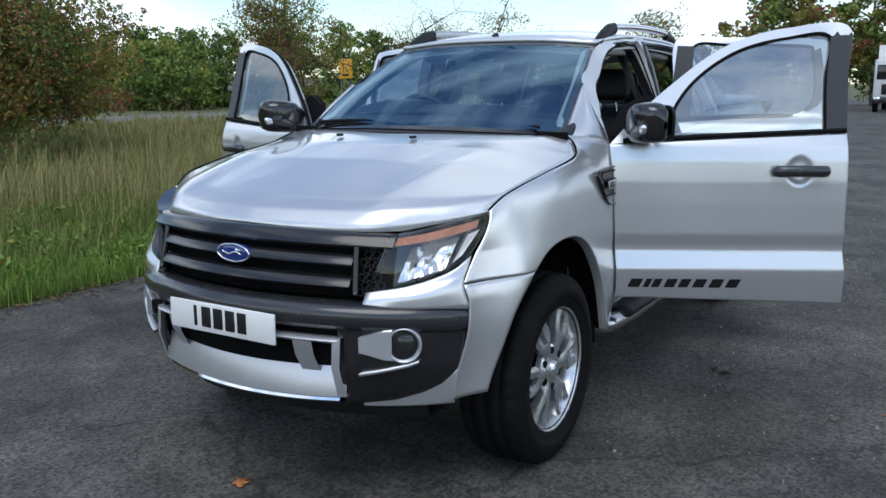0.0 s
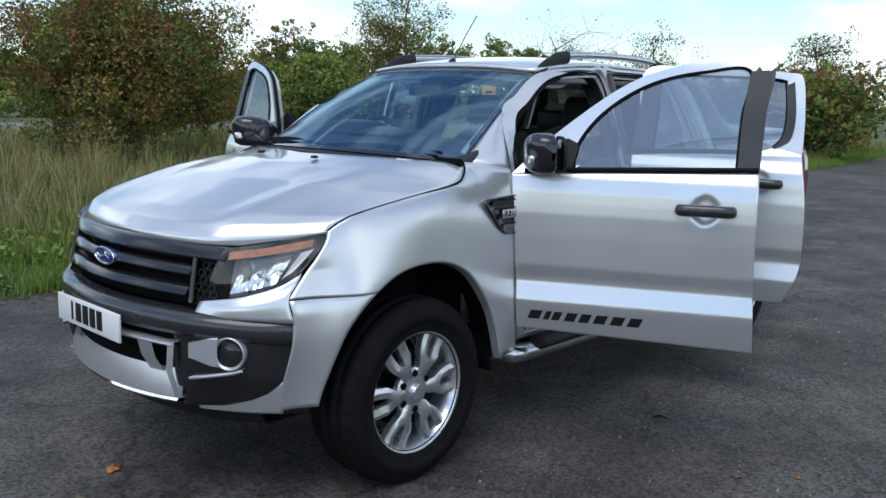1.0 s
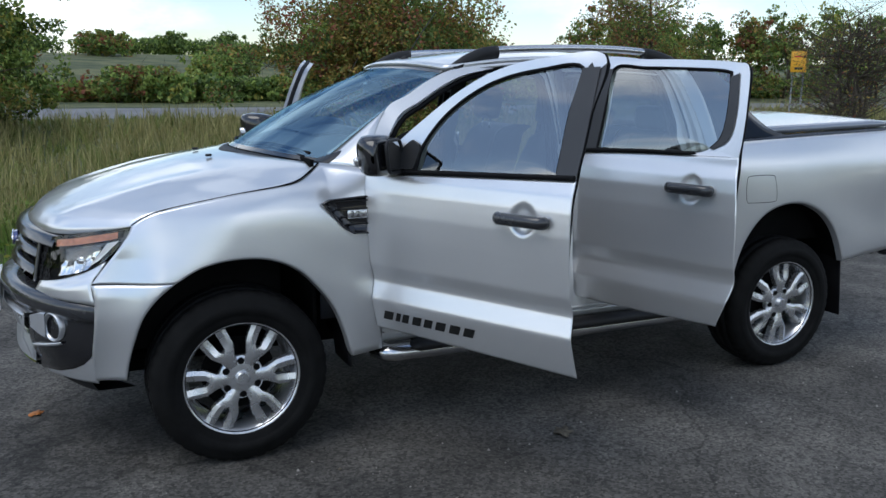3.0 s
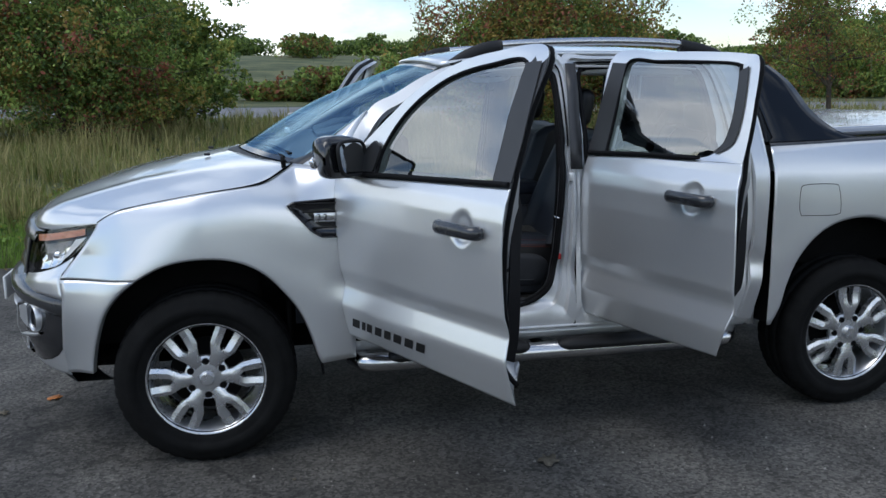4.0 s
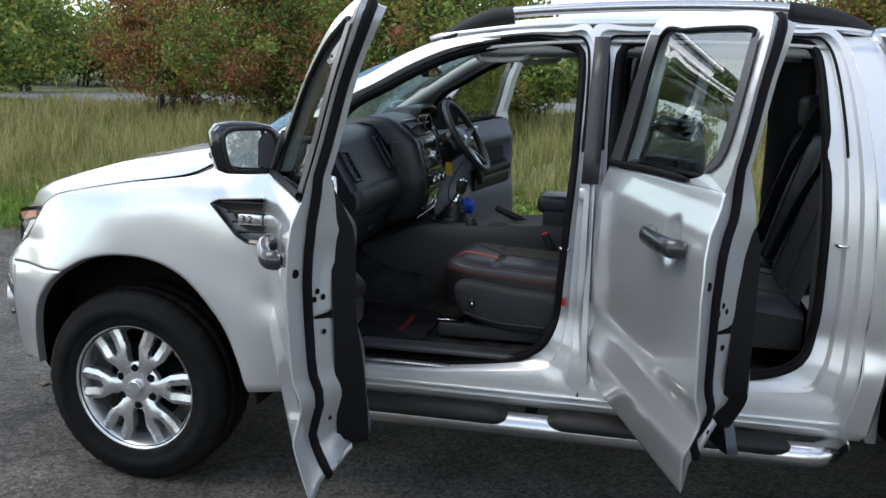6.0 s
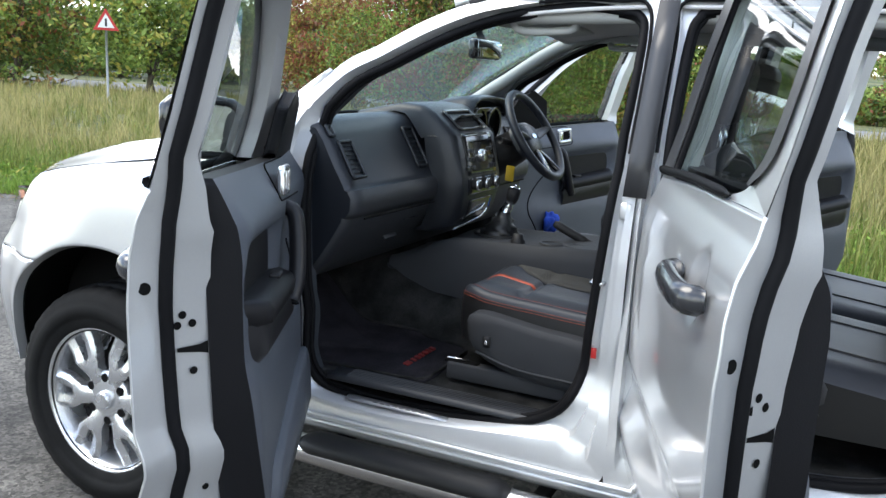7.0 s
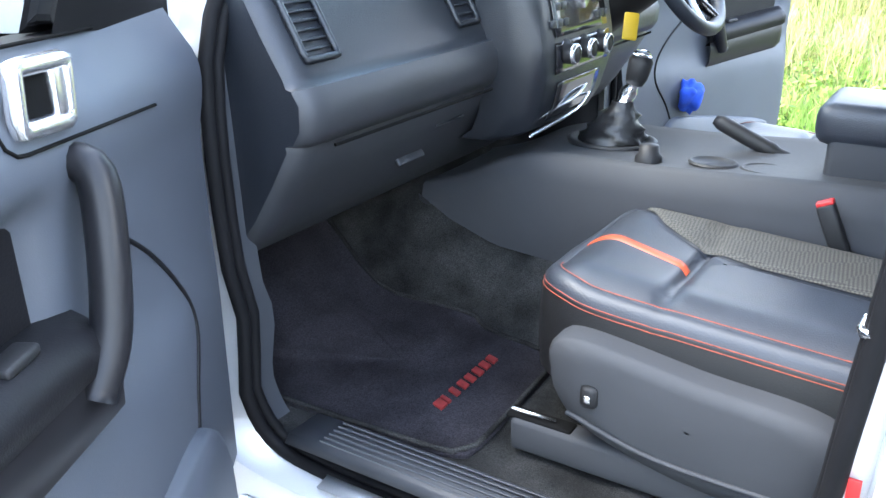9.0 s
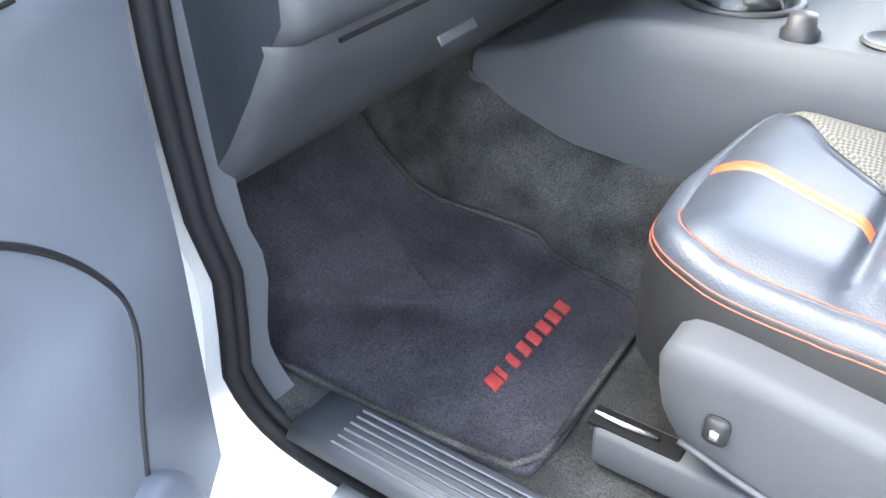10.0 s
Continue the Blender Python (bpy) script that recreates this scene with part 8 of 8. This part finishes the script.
def weeds(name, label, n, area, seed, mats, shares, size=0.028):
    """Low broad-leaved weeds in loose clumps along the verge, as one sheet."""
    rng = np.random.default_rng(seed)
    x0, x1, d0, d1 = area
    x, d = rng.uniform(x0, x1, n), d0 + (d1 - d0) * rng.uniform(0, 1, n) ** 1.5
    y = verge_y(x) - d
    rad = rng.uniform(0.06, 0.20, n)
    cent = np.stack([x, y, ground_z(x, y) + rad * 0.45], 1)
    v, f, clump = leaf_cloud(rng, cent, rad, n * 34, size, 0.6)
    v[:, 2] = np.maximum(v[:, 2], 0.02)
    return tagged(new(name, fast_mesh(name, v, f, mats, rng.choice(len(mats), len(f), p=shares))), label, "weeds", kind="stuff")


weeds("verge_weeds", "low broad-leaved green weeds along the edge of the lay-by", 1500, (-22, 14, 0.15, 3.6), 8, [VERGE, LEAF_GREEN, LEAF_DARK, LEAF_YELLOW], [0.45, 0.25, 0.15, 0.15])
weeds("seed_heads", "brown dry weeds standing among the tall grass", 900, (-30, 22, 2.4, 13.0), 9, [STRAW, LEAF_AUTUMN, LEAF_DARK], [0.5, 0.35, 0.15], 0.022)

AUT = ([LEAF_AUTUMN, LEAF_RED, LEAF_DARK, LEAF_GREEN], [0.36, 0.20, 0.26, 0.18])
GRN = ([LEAF_GREEN, LEAF_YELLOW, LEAF_DARK], [0.5, 0.2, 0.3])
DRK = ([LEAF_DARK, LEAF_GREEN], [0.65, 0.35])
MIX = ([LEAF_GREEN, LEAF_AUTUMN, LEAF_RED, LEAF_DARK], [0.36, 0.22, 0.12, 0.30])
RED = ([LEAF_RED, LEAF_AUTUMN, LEAF_GREEN, LEAF_DARK], [0.26, 0.20, 0.30, 0.24])
ROSE = ([LEAF_RED, LEAF_AUTUMN, LEAF_YELLOW], [0.55, 0.30, 0.15])
HAW = "dense hawthorn bush with autumn leaves and red berries in rough grass"
tree("hawthorn_bush", "broad russet hawthorn bush turning to autumn in rough grass", (-7.0, -15.0), 4.6, 3.5, 11, 80000, *AUT, size=0.042, stems=4, low=0.05, clumps=110, category="bush")
tree("hawthorn_bush", HAW, (7.2, -17.2), 4.6, 3.4, 12, 64000, *RED, size=0.046, stems=4, low=0.05, clumps=100, category="bush")
tree("hawthorn_bush", "dark green and red hawthorn bush in rough grass", (3.6, -15.6), 4.3, 2.9, 13, 48000, *MIX, size=0.046, stems=4, low=0.05, clumps=90, category="bush")
tree("hawthorn_bush", HAW, (12.2, -19.5), 4.4, 2.6, 14, 36000, *ROSE, size=0.05, stems=4, low=0.05, clumps=80, category="bush")
tree("roadside_tree", "slim young tree with sparse leaves and bare twigs in rough grass", (-10.9, -9.8), 5.8, 1.5, 15, 15000, *AUT, size=0.026, trunk=0.06, low=0.12, bare=0.6)
tree("twiggy_bush", "nearly bare twiggy bush beside the lay-by", (-17.9, -11.0), 3.7, 2.1, 16, 4500, *AUT, size=0.028, trunk=0.05, stems=9, low=0.1, bare=0.8, category="bush")
tree("roadside_bush", "rounded yellow-green roadside bush", (-36.2, -43.1), 4.6, 4.6, 17, 12000, *GRN, size=0.13, stems=3, low=0.05, clumps=45, category="bush")
tree("roadside_bush", "dark green roadside bush", (-41.5, -48.0), 5.0, 5.0, 18, 12000, *DRK, size=0.14, stems=3, low=0.05, clumps=45, category="bush")
tree("roadside_bush", "brownish hedge bush at the end of the lay-by", (-28.1, -7.2), 2.9, 2.6, 19, 8000, *MIX, size=0.09, stems=4, low=0.03, clumps=45, category="bush")
tree("roadside_bush", "brownish hedge bush at the end of the lay-by", (-33.5, -9.5), 3.3, 3.0, 20, 8000, *AUT, size=0.1, stems=4, low=0.03, clumps=45, category="bush")
tree("roadside_bush", "green bush beside the far road", (5.0, -42.5), 2.2, 2.6, 21, 7000, *GRN, size=0.11, stems=4, low=0.04, clumps=40, category="bush")
tree("roadside_bush", "green bush beside the far road", (-3.5, -43.0), 1.6, 2.4, 22, 7000, *MIX, size=0.11, stems=4, low=0.04, clumps=40, category="bush")
tree("roadside_bush", "olive green bush in rough grass", (-11.5, -21.5), 3.3, 2.2, 23, 7000, *MIX, size=0.08, stems=4, low=0.04, clumps=40, category="bush")
tree("roadside_tree", "sparse roadside tree with thin autumn leaves", (-39.5, -20.5), 6.2, 2.6, 24, 7000, *AUT, size=0.06, trunk=0.12, low=0.2, bare=0.7)
tree("roadside_tree", "sparse roadside tree with thin autumn leaves", (-41.0, -12.5), 6.0, 2.6, 25, 8000, *AUT, size=0.06, trunk=0.12, low=0.15, bare=0.6)
tree("roadside_tree", "dark autumn tree at the end of the lay-by", (-66.0, -10.0), 9.5, 5.0, 26, 8000, *AUT, size=0.2, trunk=0.25, low=0.1, clumps=45)
tree("roadside_tree", "dark autumn tree at the end of the lay-by", (-74.0, -4.5), 11.0, 5.0, 27, 8000, *MIX, size=0.2, trunk=0.25, low=0.1, clumps=45)
for k, (x, y, h) in enumerate(((25, -25, 5.5), (31, -23, 6.0), (37, -27, 6.5), (29, -34, 6.0), (43, -30, 7.0), (48, -22, 7.0))):
    tree("roadside_bush", "tall green thicket bush across the grass", (x, y), h, 4.2, 140 + k, 9000, *(GRN, MIX, DRK)[k % 3], size=0.12, stems=4, low=0.03, clumps=80, category="bush")
tree("hawthorn_bush", "dark green bush beyond the grass", (2.4, -19.6), 4.2, 2.3, 31, 30000, *GRN, size=0.06, stems=4, low=0.04, clumps=90, category="bush")
# hedge along the far side of the main road
for k, x in enumerate(np.arange(-58, 62, 4.4)):
    rr = np.random.default_rng(100 + k)
    tree("hedge_bush", "dense dark green hedge bush beyond the main road", (float(x + rr.uniform(-1, 1)), float(-44 - 0.0012 * x * x + rr.uniform(-1.5, 1.5))), float(rr.uniform(0.6, 1.3) + (4.0 if x > 10 else 0)), 2.8 if x < 10 else 4.2, 40 + k, 6500,
         *(GRN, MIX, GRN, DRK)[k % 4], size=0.15, stems=3, low=0.02, clumps=60, category="bush")
# thin wood beyond the yellow sign
for k, bearing in enumerate(np.arange(203, 236, 2.4)):
    rr = np.random.default_rng(200 + k)
    far = rr.uniform(62, 74)
    tree("wood_tree", "slim half-bare tree in a roadside wood", (float(2.5 + far * math.cos(radians(bearing))), float(4.3 + far * math.sin(radians(bearing)))), float(rr.uniform(5.6, 7.6) if bearing > 215 else rr.uniform(3.6, 5.0)), 2.6, 200 + k, 5200, *(MIX, AUT, DRK, GRN)[k % 4], size=0.12, trunk=0.14, stems=2, low=0.08, clumps=34, bare=0.3)
# scrub on the rising bank
for k, (x, y) in enumerate(((-12, -60), (-24, -66), (-38, -58), (4, -70), (-18, -82), (-48, -74), (18, -64), (-6, -92), (-32, -90), (34, -72))):
    tree("bank_bush", "low green scrub bush on the rising bank", (x, y), 1.5 + 0.25 * (k % 4), 3.4, 240 + k, 3200, *(GRN, MIX, DRK)[k % 3], size=0.18, stems=3, low=0.0, clumps=40, category="bush")
# far skyline trees
for k, (x, y, h) in enumerate(((-22, -164, 7.5), (-33, -166, 8.0), (-12, -170, 6.5), (-50, -160, 7), (4, -175, 7), (30, -170, 8), (58, -165, 9), (-80, -150, 9), (-105, -140, 10), (-128, -120, 10), (-60, -120, 7), (85, -150, 10), (-150, -100, 12), (-150, -60, 12), (-140, -30, 12))):
    tree("field_tree", "round-crowned oak on the far field boundary", (x, y), h * 0.55, h * 0.62, 80 + k, 3600, *DRK, size=0.34, trunk=0.3, low=0.0, clumps=60)
# hedge along the far field boundary
for k, x in enumerate(np.arange(-130, 110, 8.0)):
    rr = np.random.default_rng(300 + k)
    tree("field_hedge", "low dark hedge on the far field boundary", (float(x + rr.uniform(-2, 2)), float(-158 + rr.uniform(-4, 4))), float(rr.uniform(1.6, 3.0)), 5.0, 300 + k, 1500, *DRK, size=0.30, stems=3, low=0.0, clumps=40, category="bush")
# unseen trees behind the walk, for reflections; the tall ones added to darken the bed side
for k, (x, y, h) in enumerate(((-16, 31, 7.5), (-5, 33, 3.4), (6, 32, 4.2), (17, 30, 3.6), (-27, 30, 9.5), (27, 28, 4.4), (-39, 28, 9.5), (-21, 30, 9.0), (-33, 29, 8.6), (-46, 25, 9.0), (-54, 22, 9.0))):
    tree("hedge_tree", "unseen leafy tree on the near side of the lay-by, added for reflections", (x, y), h, 3.6, 120 + k, 4200, *GRN, size=0.16, trunk=0.15, low=0.06, clumps=70)

# ---- signs and the lorry far along the lay-by ----
SIGN_YELLOW = material("yellow_sign", (0.72, 0.36, 0.02), rough=0.45, var=0.05)
SIGN_WHITE = material("white_sign", (0.75, 0.75, 0.74), rough=0.5, var=0.05)
SIGN_RED = material("red_sign", (0.45, 0.02, 0.02), rough=0.45, var=0.05)
POST = material("grey_post", (0.25, 0.26, 0.26), rough=0.5, metal=0.5, var=0.1)
sg = thing("road_sign", "yellow-orange temporary road sign on two grey posts", "road sign", at=(-27.5, -21.5, float(ground_z(-27.5, -21.5))))
part("sign_board", box_data(0.04, 0.60, 0.84, (0, 0, 2.25), 0.01), SIGN_YELLOW, sg)
part("sign_mark", box_data(0.05, 0.30, 0.10, (0, 0, 1.98), 0.004), INK, sg)
part("sign_mark", box_data(0.05, 0.36, 0.05, (0, 0, 2.45), 0.004), SIGN_RED, sg)
for y in (-0.2, 0.2):
    part("sign_post", tube([(-0.03, y, -0.2), (-0.03, y, 2.5)], 0.035, 8), POST, sg)
sg.rotation_euler = (0, 0, radians(42))
ws = thing("warning_sign", "red-edged triangular warning sign on a grey post", "road sign", at=(21.1, -19.0, float(ground_z(21.1, -19.0))))
tri_o, tri_i = [(-0.42, 0), (0.42, 0), (0, 0.73)], [(-0.27, 0.085), (0.27, 0.085), (0, 0.56)]
part("sign_plate", prism(tri_o, 0.012, "y", 0.0), SIGN_RED, ws, smooth=False)
bmw = prism(tri_i, 0.004, "y", 0.014)
part("sign_face", bmw, SIGN_WHITE, ws, smooth=False)
part("sign_mark", box_data(0.07, 0.004, 0.26, (0, 0.021, 0.26), 0.001), INK, ws)
for o in [c for c in ws.children]:
    o.location.z = 2.35
part("sign_post", tube([(0, -0.04, -0.2), (0, -0.04, 3.0)], 0.04, 8), POST, ws)
ws.rotation_euler = (0, 0, radians(48))

LORRY_WHITE = material("white_lorry_paint", (0.62, 0.63, 0.63), rough=0.35, coat=0.5, var=0.05)
lorry = thing("lorry", "white lorry parked far along the lay-by", "lorry", at=(-55.5, -1.6, 0.0))
part("cab", box_data(2.0, 2.4, 2.3, (0.3, 0, 1.95), 0.12, 3), LORRY_WHITE, lorry)
part("box_body", box_data(7.0, 2.5, 3.0, (-4.6, 0, 2.5), 0.05), SIGN_WHITE, lorry)
part("windscreen", box_data(0.04, 2.1, 0.85, (1.31, 0, 2.35), 0.02), BLACK_GLOSS, lorry)
part("grille", box_data(0.05, 1.5, 0.6, (1.32, 0, 1.35), 0.02), BLACK, lorry)
part("bumper", box_data(0.25, 2.4, 0.4, (1.25, 0, 0.72), 0.05), GREY_CLAD, lorry)
for y in (-0.95, 0.95):
    part("headlamp", box_data(0.05, 0.36, 0.2, (1.39, y, 0.80), 0.02), CHROME, lorry)
    part("door_mirror", box_data(0.12, 0.12, 0.5, (1.2, y * 1.45, 2.4), 0.03), BLACK, lorry)
    for x in (0.4, -6.0):
        v, f = revolve([(0.0, -0.13), (0.30, -0.13), (0.48, -0.14), (0.5, -0.10), (0.5, 0.10), (0.48, 0.14), (0.30, 0.13), (0.0, 0.13)], 24)
        part("wheel", ([(a + x, b + y * 1.12, c_ + 0.5) for a, b, c_ in v], f), TYRE, lorry)

# ---- litter on the asphalt ----
DRY_LEAF = material("dry_leaf", (0.36, 0.13, 0.03), rough=0.7, var=0.35, var_scale=40)
GREY_LEAF = material("old_leaf", (0.10, 0.085, 0.06), rough=0.8, var=0.3, var_scale=40)
rl = np.random.default_rng(12)


def fallen_leaf(x, y, size, mat, turn_):
    pts = []
    for k in range(20):
        a = 2 * math.pi * k / 20
        r = size * (0.5 + 0.35 * abs(math.cos(2.5 * a)) + 0.15 * math.cos(a))
        pts.append((r * math.cos(a), r * math.sin(a) * 0.8, 0.004 + 0.35 * size * abs(math.cos(2 * a + 1)) * 0.5))
    ob = part("fallen_leaf", (pts + [(0, 0, 0.012)], [(k, (k + 1) % 20, 20) for k in range(20)]), mat, None, thick=0.0012)
    ob.location = (x, y, 0.001)
    ob.rotation_euler = (0, 0, turn_)
    return tagged(ob, "curled brown autumn leaf lying on the asphalt", "leaf", "leaves on the asphalt")


fallen_leaf(0.85, -0.05, 0.050, DRY_LEAF, 0.6)
fallen_leaf(-1.48, 1.22, 0.075, GREY_LEAF, 1.2)
fallen_leaf(1.07, 0.11, 0.045, GREY_LEAF, 2.0)
fallen_leaf(-1.03, 1.84, 0.030, GREY_LEAF, 2.0)
for k in range(26):
    fallen_leaf(float(rl.uniform(-8, 3)), float(rl.uniform(1.0, 3.4)) if k % 3 else float(rl.uniform(-3.2, -1.6)), float(rl.uniform(0.012, 0.032)), GREY_LEAF if k % 4 else DRY_LEAF, float(rl.uniform(0, 6)))
# loose grit
n = 2600
gx, gy = rl.uniform(-9, 4.0, n), rl.uniform(1.0, 4.6, n)
sz = rl.uniform(0.002, 0.006, n) * rl.choice([1, 1, 1, 1.8], n)
V = []
for dx, dy, dz in ((1, 0, 0), (-0.5, 0.9, 0), (-0.5, -0.9, 0), (0, 0, 1.2)):
    V.append(np.stack([gx + dx * sz, gy + dy * sz, dz * sz], 1))
V = np.stack(V, 1).reshape(-1, 3)
k4 = np.arange(n)[:, None] * 4
Fg = np.vstack([np.hstack([k4, k4 + 1, k4 + 3]), np.hstack([k4 + 1, k4 + 2, k4 + 3]), np.hstack([k4 + 2, k4, k4 + 3])])
GRIT = leaf_material("pale_grit", (0.10, 0.098, 0.09), (0.38, 0.36, 0.33), 0.8)
tagged(new("loose_grit", fast_mesh("loose_grit", V, Fg, [GRIT])), "pale loose grit scattered over the asphalt", "grit", kind="stuff")

# dead leaves and soil swept against the edge of the grass
m = 5200
lx = rl.uniform(-26, 16, m)
ly = verge_y(lx) + rl.normal(0.02, 0.13, m)
ls, la = rl.uniform(0.010, 0.030, m), rl.uniform(0, 6.28, m)
lz = np.maximum(ground_z(lx, ly), 0.0) + 0.006 + rl.uniform(0, 0.012, m)
ux, uy = np.cos(la) * ls, np.sin(la) * ls
tilt = rl.normal(0, 0.35, (m, 2)) * ls[:, None]
LV = np.stack([np.stack([lx - ux, ly - uy, lz - tilt[:, 0] * 0.3], 1), np.stack([lx + uy * 0.6, ly - ux * 0.6, lz + np.abs(tilt[:, 1])], 1),
               np.stack([lx + ux, ly + uy, lz + np.abs(tilt[:, 0])], 1), np.stack([lx - uy * 0.6, ly + ux * 0.6, lz + np.abs(tilt[:, 1]) * 0.4], 1)], 1).reshape(-1, 3)
LITTER = leaf_material("leaf_litter", (0.05, 0.036, 0.018), (0.26, 0.17, 0.07), 0.8)
tagged(new("leaf_litter", fast_mesh("leaf_litter", LV, np.arange(m * 4).reshape(-1, 4), [LITTER])), "dead brown leaves along the edge of the asphalt", "leaves", kind="stuff")
